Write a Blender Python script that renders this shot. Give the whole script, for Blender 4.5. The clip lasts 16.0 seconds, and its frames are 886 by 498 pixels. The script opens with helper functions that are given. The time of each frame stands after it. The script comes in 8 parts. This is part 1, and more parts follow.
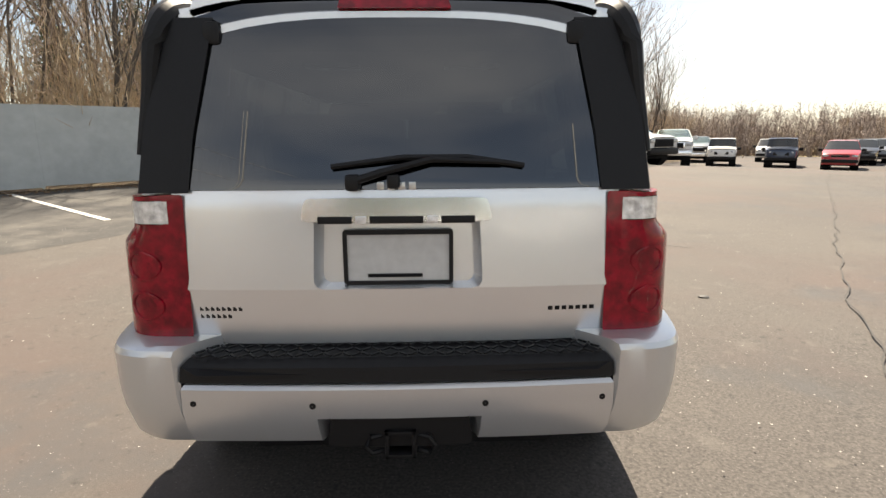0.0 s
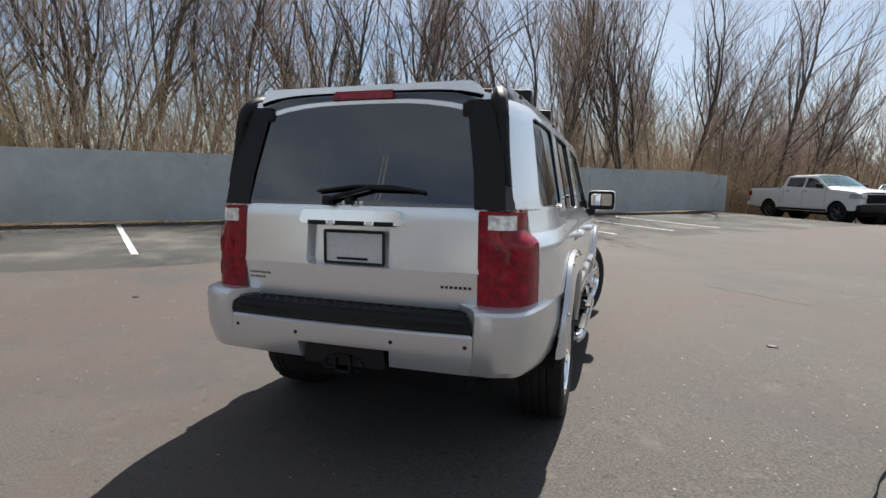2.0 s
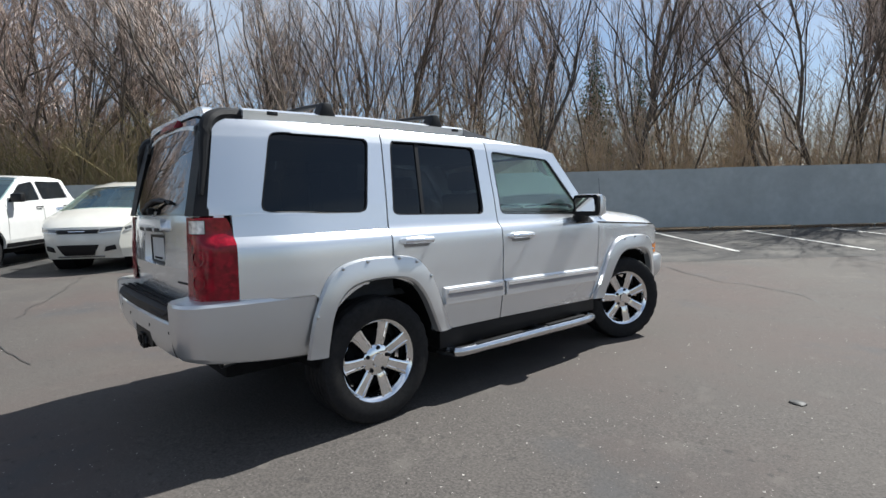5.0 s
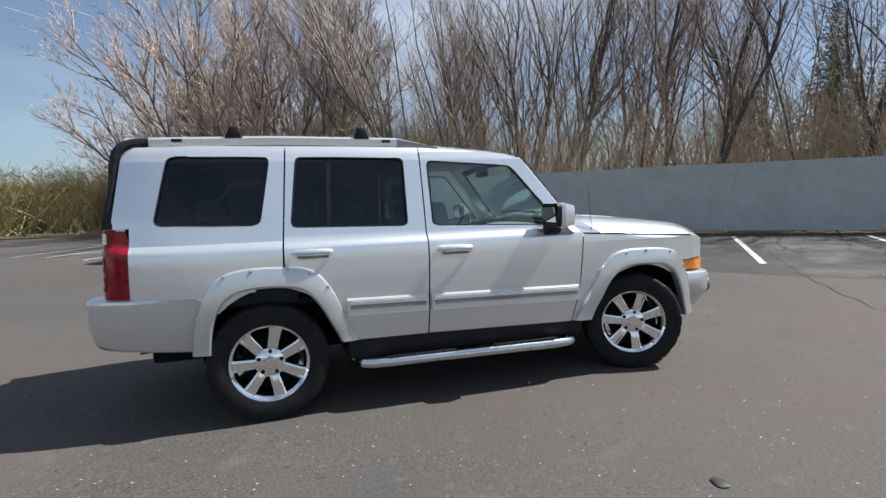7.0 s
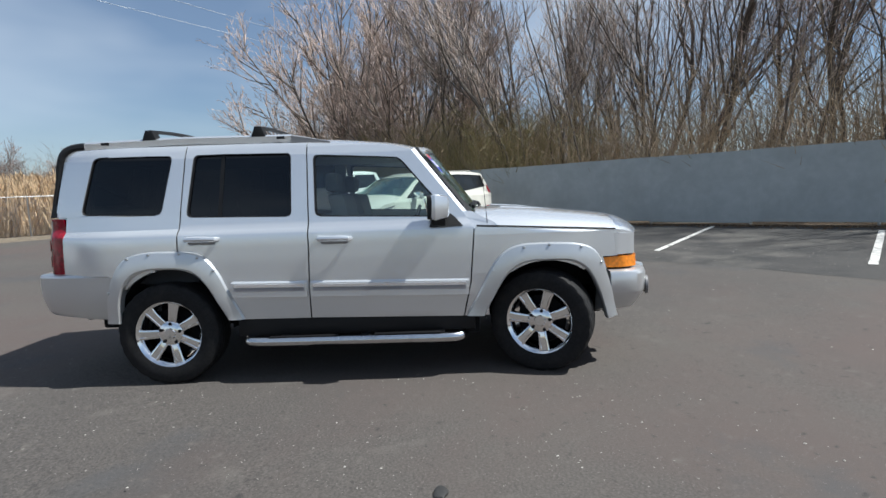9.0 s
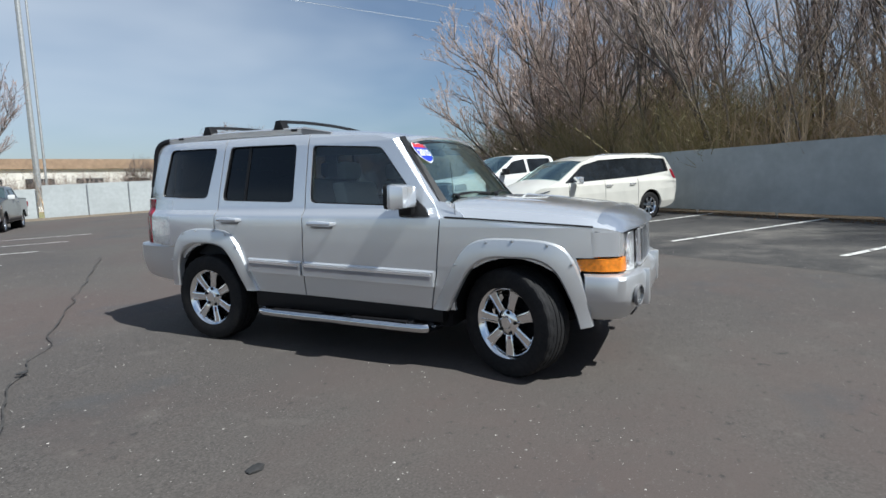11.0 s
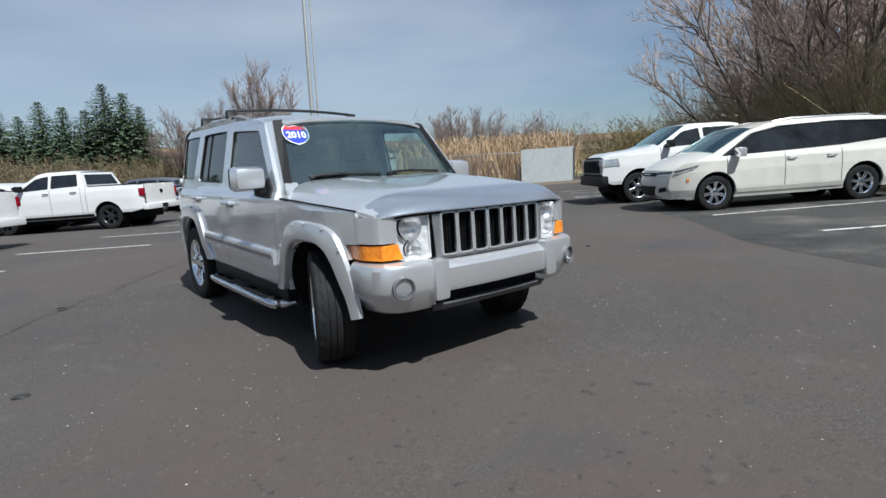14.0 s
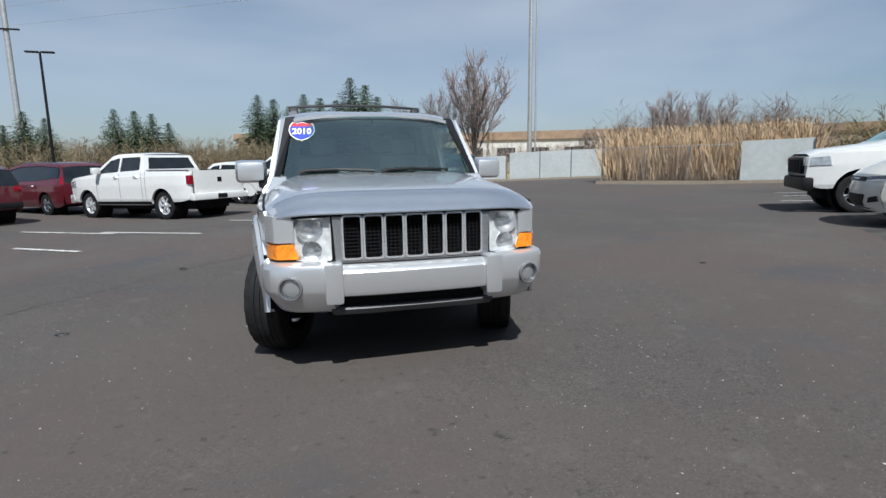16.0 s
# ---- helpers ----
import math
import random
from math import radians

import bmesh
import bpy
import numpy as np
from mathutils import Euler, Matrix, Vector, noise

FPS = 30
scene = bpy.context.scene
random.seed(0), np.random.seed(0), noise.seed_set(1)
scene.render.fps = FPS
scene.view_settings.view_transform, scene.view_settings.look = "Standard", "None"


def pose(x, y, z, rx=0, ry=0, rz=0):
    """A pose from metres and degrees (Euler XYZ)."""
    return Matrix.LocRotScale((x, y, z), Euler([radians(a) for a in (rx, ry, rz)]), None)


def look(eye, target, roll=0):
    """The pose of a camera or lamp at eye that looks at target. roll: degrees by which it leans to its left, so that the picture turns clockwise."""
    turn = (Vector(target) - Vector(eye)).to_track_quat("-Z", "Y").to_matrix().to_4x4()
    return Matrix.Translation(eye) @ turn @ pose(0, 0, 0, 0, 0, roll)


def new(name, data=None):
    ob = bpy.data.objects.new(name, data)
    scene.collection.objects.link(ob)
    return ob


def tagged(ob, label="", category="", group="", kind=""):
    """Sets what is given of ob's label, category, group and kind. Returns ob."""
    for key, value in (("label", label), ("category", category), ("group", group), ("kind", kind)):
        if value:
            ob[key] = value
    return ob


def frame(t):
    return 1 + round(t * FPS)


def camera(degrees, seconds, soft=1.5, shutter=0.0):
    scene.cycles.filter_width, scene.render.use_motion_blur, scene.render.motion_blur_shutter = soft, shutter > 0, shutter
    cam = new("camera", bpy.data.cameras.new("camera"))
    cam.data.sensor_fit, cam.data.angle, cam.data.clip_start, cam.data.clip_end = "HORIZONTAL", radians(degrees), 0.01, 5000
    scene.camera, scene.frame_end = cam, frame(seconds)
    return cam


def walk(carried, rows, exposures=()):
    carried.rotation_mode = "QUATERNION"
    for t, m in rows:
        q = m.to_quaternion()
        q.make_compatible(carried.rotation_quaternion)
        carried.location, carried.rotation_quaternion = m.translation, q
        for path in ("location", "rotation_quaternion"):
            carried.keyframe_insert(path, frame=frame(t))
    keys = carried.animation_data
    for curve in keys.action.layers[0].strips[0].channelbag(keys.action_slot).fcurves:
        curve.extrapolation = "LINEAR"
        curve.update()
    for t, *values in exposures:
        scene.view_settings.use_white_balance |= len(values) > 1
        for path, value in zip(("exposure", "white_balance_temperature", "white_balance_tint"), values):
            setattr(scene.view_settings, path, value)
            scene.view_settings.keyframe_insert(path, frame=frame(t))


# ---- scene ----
cam = camera(79.3, 16.0)
PATH = [
    (0, (0.092, -1.352, 1.407), (0.141, 0.604, 0.994), -0.4),
    (0.5, (0.092, -1.734, 1.388), (0.075, 0.247, 1.112), -0.3),
    (1, (0.369, -1.982, 1.367), (0.167, -0.004, 1.153), -0.3),
    (1.5, (0.761, -2.098, 1.327), (0.35, -0.151, 1.131), 0.3),
    (2, (1.19, -2.081, 1.357), (0.566, -0.195, 1.122), 0.7),
    (2.5, (1.612, -2.005, 1.32), (0.768, -0.204, 1.113), -0.1),
    (3, (2.031, -1.815, 1.331), (1.016, -0.107, 1.098), -0.4),
    (3.5, (2.442, -1.631, 1.322), (1.226, -0.056, 1.124), -0.6),
    (4, (2.791, -1.355, 1.276), (1.44, 0.109, 1.097), -1.3),
    (4.5, (3.179, -1.011, 1.298), (1.749, 0.372, 1.095), -1.3),
    (4.7, (3.322, -0.858, 1.285), (1.870, 0.488, 1.098), -1.4),
    (6.8, (4.364, 1.018, 1.364), (2.489, 1.687, 1.179), -1.7),
    (7, (4.423, 1.19, 1.358), (2.519, 1.778, 1.184), -1.8),
    (7.5, (4.567, 1.666, 1.367), (2.638, 2.158, 1.172), -1.7),
    (8, (4.709, 2.181, 1.366), (2.753, 2.549, 1.166), -1.8),
    (8.5, (4.745, 2.696, 1.317), (2.766, 2.895, 1.109), -1.8),
    (9, (4.764, 3.183, 1.327), (2.775, 3.161, 1.124), -2.1),
    (9.5, (4.7, 3.675, 1.311), (2.729, 3.413, 1.1), -2.3),
    (10, (4.569, 4.129, 1.322), (2.639, 3.646, 1.118), -2.0),
    (10.2, (4.522, 4.283, 1.332), (2.618, 3.713, 1.121), -1.7),
    (12.3, (3.672, 6.083, 1.305), (2.057, 4.933, 1.045), -2.6),
    (12.5, (3.547, 6.24, 1.301), (1.974, 5.032, 1.04), -2.8),
    (13, (3.212, 6.553, 1.277), (1.784, 5.183, 0.991), -3.6),
    (13.5, (2.835, 6.854, 1.274), (1.494, 5.399, 0.982), -3.6),
    (14, (2.413, 7.115, 1.264), (1.173, 5.575, 0.963), -2.4),
    (14.5, (1.957, 7.309, 1.27), (0.88, 5.651, 0.971), -2.4),
    (15, (1.531, 7.494, 1.273), (0.664, 5.719, 0.962), -1.4),
    (15.5, (1.119, 7.636, 1.295), (0.464, 5.776, 0.962), -0.7),
    (16, (0.675, 7.772, 1.311), (0.156, 5.868, 0.984), -0.7),
]
EXPOSE = [(0.0, 1.56, 7700, 10), (0.5, 1.09, 7150, 10), (1.0, 0.97, 6900, 9), (1.6, 0.9, 6700, 9), (2.5, 0.97, 6400, 8), (3.5, 1.0, 6300, 8), (4.5, 0.92, 6150, 7), (7.0, 0.82, 6080, 7), (9.0, 0.72, 5980, 6), (10.0, 0.62, 5950, 6), (12.5, 0.5, 5850, 6), (14.0, 0.39, 5850, 6), (16.0, 0.36, 5880, 7)]
walk(cam, [(t, look(eye, target, roll)) for t, eye, target, roll in PATH], EXPOSE)

# ---- daylight: a high sun ahead of the car, thin cloud ----
SUN = Vector((0.08, 0.72, 1.0)).normalized()
world = bpy.data.worlds.new("sky")
scene.world = world
world.use_nodes = True
wn, wl = world.node_tree.nodes, world.node_tree.links
wn.clear()
sky = wn.new("ShaderNodeTexSky")
sky.sky_type = "NISHITA"
sky.sun_disc = False
sky.sun_elevation = math.asin(SUN.z)
sky.sun_rotation = math.atan2(SUN.x, SUN.y)
sky.air_density, sky.dust_density, sky.ozone_density = 1.0, 0.8, 2.5
coord = wn.new("ShaderNodeTexCoord")
stretch = wn.new("ShaderNodeMapping")
stretch.inputs["Scale"].default_value = (0.8, 1.3, 3.6)
stretch.inputs["Rotation"].default_value = (0.1, 0.0, 0.6)
veil = wn.new("ShaderNodeTexNoise")
veil.inputs["Scale"].default_value, veil.inputs["Detail"].default_value, veil.inputs["Roughness"].default_value = 1.1, 4.0, 0.5
ramp = wn.new("ShaderNodeValToRGB")
ramp.color_ramp.elements[0].position, ramp.color_ramp.elements[1].position = 0.40, 0.80
ramp.color_ramp.elements[0].color, ramp.color_ramp.elements[1].color = (0.10, 0.10, 0.10, 1), (0.85, 0.85, 0.85, 1)
mix = wn.new("ShaderNodeMixRGB")
mix.inputs["Color2"].default_value = (8.2, 8.6, 9.2, 1)
back = wn.new("ShaderNodeBackground")
back.inputs["Strength"].default_value = 0.057
out = wn.new("ShaderNodeOutputWorld")
wl.new(coord.outputs["Generated"], stretch.inputs["Vector"])
wl.new(stretch.outputs["Vector"], veil.inputs["Vector"])
wl.new(veil.outputs["Fac"], ramp.inputs["Fac"])
wl.new(ramp.outputs["Color"], mix.inputs["Fac"])
wl.new(sky.outputs["Color"], mix.inputs["Color1"])
wl.new(mix.outputs["Color"], back.inputs["Color"])
wl.new(back.outputs["Background"], out.inputs["Surface"])
lamp = bpy.data.lights.new("sun", "SUN")
lamp.energy, lamp.angle, lamp.color = 5.0, radians(0.53), (1.0, 0.95, 0.88)
sun = new("sun", lamp)
sun.matrix_world = look(SUN * 40, (0, 0, 0))

# ---- materials ----
def material(name, colour, rough=0.5, metal=0.0, coat=0.0, grain=None, vary=0.0, bump=0.0, bump_scale=40.0, emit=0.0, spec=0.5, second=None, spots=None, object_random=0.0):
    """A principled material. grain: (scale, detail) of the fine noise; second: (colour, scale, low, high) of broad stains."""
    m = bpy.data.materials.new(name)
    m.use_nodes = True
    n, l = m.node_tree.nodes, m.node_tree.links
    p = n["Principled BSDF"]
    p.inputs["Base Color"].default_value = (*colour, 1)
    p.inputs["Roughness"].default_value, p.inputs["Metallic"].default_value = rough, metal
    p.inputs["Coat Weight"].default_value, p.inputs["Coat Roughness"].default_value = coat, 0.04
    p.inputs["Specular IOR Level"].default_value = spec
    where = n.new("ShaderNodeTexCoord").outputs["Object"]
    tint = None
    if grain:
        fine = n.new("ShaderNodeTexNoise")
        fine.inputs["Scale"].default_value, fine.inputs["Detail"].default_value = grain
        l.new(where, fine.inputs["Vector"])
        dark = n.new("ShaderNodeMixRGB")
        dark.inputs["Color1"].default_value = (*[c * (1 - vary) for c in colour], 1)
        dark.inputs["Color2"].default_value = (*[min(1, c * (1 + vary)) for c in colour], 1)
        sharp = n.new("ShaderNodeMapRange")
        sharp.inputs["From Min"].default_value, sharp.inputs["From Max"].default_value = 0.3, 0.7
        l.new(fine.outputs["Fac"], sharp.inputs["Value"])
        l.new(sharp.outputs["Result"], dark.inputs["Fac"])
        tint = dark.outputs["Color"]
    for colour2, scale, low, high in ([second] if second and not isinstance(second, list) else second or []):
        broad = n.new("ShaderNodeTexNoise")
        broad.inputs["Scale"].default_value, broad.inputs["Detail"].default_value = scale, 6.0
        broad.inputs["Roughness"].default_value = 0.62
        l.new(where, broad.inputs["Vector"])
        fac = n.new("ShaderNodeMapRange")
        fac.inputs["From Min"].default_value, fac.inputs["From Max"].default_value = low, high
        l.new(broad.outputs["Fac"], fac.inputs["Value"])
        stain = n.new("ShaderNodeMixRGB")
        if tint:
            l.new(tint, stain.inputs["Color1"])
        else:
            stain.inputs["Color1"].default_value = (*colour, 1)
        stain.inputs["Color2"].default_value = (*colour2, 1)
        l.new(fac.outputs["Result"], stain.inputs["Fac"])
        tint = stain.outputs["Color"]
    if spots:
        colour3, scale, size = spots
        cell = n.new("ShaderNodeTexVoronoi")
        cell.inputs["Scale"].default_value = scale
        l.new(where, cell.inputs["Vector"])
        fac = n.new("ShaderNodeMapRange")
        fac.inputs["From Min"].default_value, fac.inputs["From Max"].default_value = size, size * 0.6
        l.new(cell.outputs["Distance"], fac.inputs["Value"])
        fleck = n.new("ShaderNodeMixRGB")
        l.new(tint, fleck.inputs["Color1"])
        fleck.inputs["Color2"].default_value = (*colour3, 1)
        l.new(fac.outputs["Result"], fleck.inputs["Fac"])
        tint = fleck.outputs["Color"]
    if object_random:
        info = n.new("ShaderNodeObjectInfo")
        value = n.new("ShaderNodeMapRange")
        value.inputs["To Min"].default_value, value.inputs["To Max"].default_value = 1 - object_random, 1 + object_random
        l.new(info.outputs["Random"], value.inputs["Value"])
        hue = n.new("ShaderNodeHueSaturation")
        l.new(value.outputs["Result"], hue.inputs["Value"])
        if tint:
            l.new(tint, hue.inputs["Color"])
        else:
            hue.inputs["Color"].default_value = (*colour, 1)
        tint = hue.outputs["Color"]
    if tint:
        l.new(tint, p.inputs["Base Color"])
    if bump:
        relief = n.new("ShaderNodeTexNoise")
        relief.inputs["Scale"].default_value, relief.inputs["Detail"].default_value = bump_scale, 6.0
        l.new(where, relief.inputs["Vector"])
        b = n.new("ShaderNodeBump")
        b.inputs["Strength"].default_value, b.inputs["Distance"].default_value = bump, 0.01
        l.new(relief.outputs["Fac"], b.inputs["Height"])
        l.new(b.outputs["Normal"], p.inputs["Normal"])
    if emit:
        p.inputs["Emission Color"].default_value, p.inputs["Emission Strength"].default_value = (*colour, 1), emit
    return m


def glass(name, tint, straight=0.05, rough=0.0, sheen=(1, 1, 1)):
    """Thin car glass: it lets a tinted part of the light through and mirrors the rest, more so at a slant."""
    m = bpy.data.materials.new(name)
    m.use_nodes = True
    n, l = m.node_tree.nodes, m.node_tree.links
    n.clear()
    clear, shine, mixed = n.new("ShaderNodeBsdfTransparent"), n.new("ShaderNodeBsdfGlossy"), n.new("ShaderNodeMixShader")
    clear.inputs["Color"].default_value = (*tint, 1)
    shine.inputs["Roughness"].default_value = rough
    shine.inputs["Color"].default_value = (*sheen, 1)
    slant, steep, gloss = n.new("ShaderNodeLayerWeight"), n.new("ShaderNodeMath"), n.new("ShaderNodeMath")
    slant.inputs["Blend"].default_value = 0.5
    steep.operation, steep.inputs[1].default_value = "POWER", 4.0
    gloss.operation, gloss.inputs[1].default_value, gloss.inputs[2].default_value = "MULTIPLY_ADD", 0.9, straight
    final = n.new("ShaderNodeOutputMaterial")
    l.new(slant.outputs["Facing"], steep.inputs[0])
    l.new(steep.outputs["Value"], gloss.inputs[0])
    l.new(gloss.outputs["Value"], mixed.inputs["Fac"])
    l.new(clear.outputs["BSDF"], mixed.inputs[1])
    l.new(shine.outputs["BSDF"], mixed.inputs[2])
    l.new(mixed.outputs["Shader"], final.inputs["Surface"])
    return m


SILVER = material("silver_paint", (0.75, 0.77, 0.79), 0.27, 0.70, 0.9, grain=(900, 2), vary=0.05, second=((0.72, 0.74, 0.76), 1.3, 0.45, 0.75))
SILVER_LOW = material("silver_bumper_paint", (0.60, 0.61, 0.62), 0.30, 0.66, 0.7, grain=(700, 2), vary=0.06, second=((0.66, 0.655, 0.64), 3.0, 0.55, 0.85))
WHITE = material("white_paint", (0.68, 0.68, 0.665), 0.3, 0.0, 0.8, grain=(6, 4), vary=0.03)
CREAM = material("cream_white_paint", (0.62, 0.605, 0.545), 0.3, 0.05, 0.8, grain=(3, 5), vary=0.06)
MAROON = material("dark_red_paint", (0.10, 0.012, 0.02), 0.3, 0.2, 0.8, grain=(6, 4), vary=0.05)
RED_PAINT = material("red_paint", (0.42, 0.02, 0.03), 0.3, 0.1, 0.8, grain=(6, 4), vary=0.05)
BLACK_PAINT = material("black_paint", (0.012, 0.013, 0.016), 0.3, 0.0, 0.8, grain=(6, 4), vary=0.1)
GREY_PAINT = material("grey_paint", (0.16, 0.17, 0.19), 0.35, 0.5, 0.8, grain=(6, 4), vary=0.05)
NAVY_PAINT = material("dark_blue_paint", (0.02, 0.035, 0.07), 0.3, 0.2, 0.8, grain=(6, 4), vary=0.05)
DEFLECTOR = material("bright_deflector", (0.45, 0.49, 0.55), 0.2, 0.75, 0.5, grain=(20, 3), vary=0.04)
MOULDING = material("grey_moulding", (0.24, 0.24, 0.26), 0.35, 0.4, 0.2, grain=(80, 3), vary=0.06)
BRIGHT = material("bright_grille_trim", (0.50, 0.51, 0.53), 0.16, 0.8, 0.2, grain=(60, 3), vary=0.05)
POLISHED = material("mirror_chrome", (0.86, 0.87, 0.88), 0.06, 1.0, grain=(30, 3), vary=0.03)
MIRROR = material("mirror_glass", (0.86, 0.87, 0.88), 0.0, 1.0)
DARK_LENS = material("dark_clear_lens", (0.10, 0.105, 0.11), 0.08, 0.4, 1.0, grain=(12, 2), vary=0.3)
CHROME = material("chrome", (0.90, 0.91, 0.92), 0.12, 0.75, grain=(30, 3), vary=0.03)
CHROME_DULL = material("polished_alloy", (0.62, 0.63, 0.65), 0.2, 1.0, grain=(60, 4), vary=0.08, second=((0.35, 0.34, 0.33), 14.0, 0.55, 0.85))
STEEL = material("brushed_steel", (0.55, 0.56, 0.57), 0.3, 1.0, grain=(80, 4), vary=0.1)
TYRE = material("tyre_rubber", (0.010, 0.010, 0.011), 0.72, grain=(60, 4), vary=0.35, second=((0.022, 0.021, 0.019), 9.0, 0.5, 0.8), bump=0.15, bump_scale=120, spec=0.25)
PLASTIC = material("black_plastic", (0.007, 0.007, 0.008), 0.5, grain=(300, 3), vary=0.25, bump=0.08, bump_scale=500, spec=0.28)
TRIM_GREY = material("grey_plastic", (0.14, 0.14, 0.145), 0.45, grain=(200, 3), vary=0.12, bump=0.05, bump_scale=400)
DARK = material("dark_inner_metal", (0.007, 0.007, 0.008), 0.8, grain=(30, 4), vary=0.3, spec=0.2)
LIP_GREY = material("dark_grey_plastic", (0.055, 0.055, 0.058), 0.5, grain=(150, 3), vary=0.2, bump=0.06, bump_scale=300)
CARPET = material("charcoal_carpet", (0.045, 0.047, 0.051), 0.95, grain=(220, 5), vary=0.4, bump=0.3, bump_scale=350, spec=0.2)
FABRIC = material("grey_seat_fabric", (0.17, 0.17, 0.168), 0.9, grain=(160, 4), vary=0.3, bump=0.2, bump_scale=260, spec=0.2)
GREY_LINING = material("pale_grey_lining", (0.30, 0.30, 0.29), 0.85, grain=(150, 4), vary=0.1, spec=0.3)
GATE_TRIM = material("grey_liftgate_lining", (0.20, 0.185, 0.17), 0.7, grain=(120, 4), vary=0.08, bump=0.05, bump_scale=300)
BEIGE = material("beige_lining", (0.42, 0.38, 0.31), 0.85, grain=(90, 4), vary=0.08)
RED_LENS = material("red_lens", (0.24, 0.002, 0.013), 0.22, 0.0, 0.35, grain=(26, 3), vary=0.35, bump=0.05, bump_scale=60, spec=0.25, second=((0.13, 0.001, 0.008), 22.0, 0.5, 0.65))
CLEAR_LENS = material("clear_ribbed_lens", (0.68, 0.68, 0.68), 0.1, 0.3, 1.0, grain=(40, 3), vary=0.35, bump=0.3, bump_scale=70)
HEAD_LENS = material("grey_clear_lens", (0.42, 0.44, 0.46), 0.08, 0.5, 1.0, grain=(12, 2), vary=0.25)
AMBER = material("amber_lens", (0.85, 0.25, 0.015), 0.15, 0.0, 1.0, grain=(45, 3), vary=0.25, bump=0.25, bump_scale=80)
LAMP_BOWL = material("lamp_reflector", (0.92, 0.93, 0.94), 0.15, 0.80, grain=(38, 3), vary=0.3, bump=0.7, bump_scale=42)
LAMP_HOUSING = material("lamp_housing_silver", (0.84, 0.85, 0.86), 0.2, 0.35, grain=(30, 3), vary=0.25, bump=0.3, bump_scale=50)
GLASS = glass("clear_glass", (0.76, 0.86, 0.83), 0.09)
SCREEN = glass("windscreen_glass", (0.80, 0.93, 0.88), 0.28, 0.0, (0.80, 1.0, 0.95))
TINT = glass("privacy_glass", (0.05, 0.055, 0.06), 0.04)
REAR_TINT = glass("rear_privacy_glass", (0.03, 0.033, 0.036), 0.12)
DASH = material("mid_grey_dashboard", (0.26, 0.265, 0.255), 0.7, grain=(120, 4), vary=0.1)
LENS = glass("lens_cover", (0.96, 0.97, 0.97), 0.06)
FAR_GLASS = material("dark_window", (0.012, 0.015, 0.018), 0.05, 0.0, 0.3, grain=(3, 2), vary=0.3)
PAINT_LINE = material("white_road_paint", (0.56, 0.55, 0.52), 0.8, grain=(18, 6), vary=0.18, second=((0.14, 0.135, 0.13), 7.0, 0.52, 0.66))
STICKER_BLUE = material("blue_vinyl", (0.012, 0.035, 0.42), 0.4, grain=(50, 2), vary=0.05)
STICKER_RED = material("red_vinyl", (0.55, 0.02, 0.03), 0.4, grain=(50, 2), vary=0.05)
STICKER_WHITE = material("white_vinyl", (0.8, 0.8, 0.8), 0.4, grain=(50, 2), vary=0.03)
PLATE = material("paper_plate", (0.55, 0.55, 0.54), 0.6, grain=(30, 3), vary=0.06)


# ---- small building helpers ----
def link_mesh(name, bm, mat, smooth=30.0):
    me = bpy.data.meshes.new(name)
    bmesh.ops.recalc_face_normals(bm, faces=bm.faces[:])
    for e in bm.edges:
        e.smooth = len(e.link_faces) == 2 and e.calc_face_angle(4.0) < radians(smooth)
    for fa in bm.faces:
        fa.smooth = True
    bm.to_mesh(me)
    bm.free()
    me.materials.append(mat)
    return new(name, me)


def part(name, bm, mat, parent, label="", smooth=30.0):
    ob = link_mesh(name, bm, mat, smooth)
    if parent:
        ob.parent = parent
    return tagged(ob, label)


def thing(name, label, category, group="", kind=""):
    return tagged(new(name), label, category, group, kind)


def box(bm, lo, hi, bevel=0.0, m=None, taper=None):
    v = bmesh.ops.create_cube(bm, size=1)["verts"]
    for a in v:
        a.co = Vector([lo[i] + (a.co[i] + 0.5) * (hi[i] - lo[i]) for i in range(3)])
    if bevel:
        e = list({e for a in v for e in a.link_edges})
        v = list({a for f in bmesh.ops.bevel(bm, geom=e, offset=bevel, segments=2, affect="EDGES", profile=0.6)["faces"] for a in f.verts} | {a for a in v if a.is_valid})
    if m:
        bmesh.ops.transform(bm, matrix=m, verts=v)
    return v


def tube(bm, path, radius, sides=8, caps=True):
    """A round bar along the points of path; radius: one, or one for each point."""
    rings, pts = [], [Vector(p) for p in path]
    for i, p in enumerate(pts):
        way = (pts[min(i + 1, len(pts) - 1)] - pts[max(i - 1, 0)]).normalized()
        side = way.cross((0, 0, 1) if abs(way.z) < 0.95 else (1, 0, 0)).normalized()
        up = side.cross(way)
        r = radius[i] if isinstance(radius, (list, tuple)) else radius
        rings.append([bm.verts.new(p + r * (math.cos(a) * side + math.sin(a) * up)) for a in (2 * math.pi * k / sides for k in range(sides))])
    for a, b in zip(rings, rings[1:]):
        for k in range(sides):
            bm.faces.new((a[k], a[(k + 1) % sides], b[(k + 1) % sides], b[k]))
    if caps:
        bm.faces.new(rings[0])
        bm.faces.new(rings[-1][::-1])


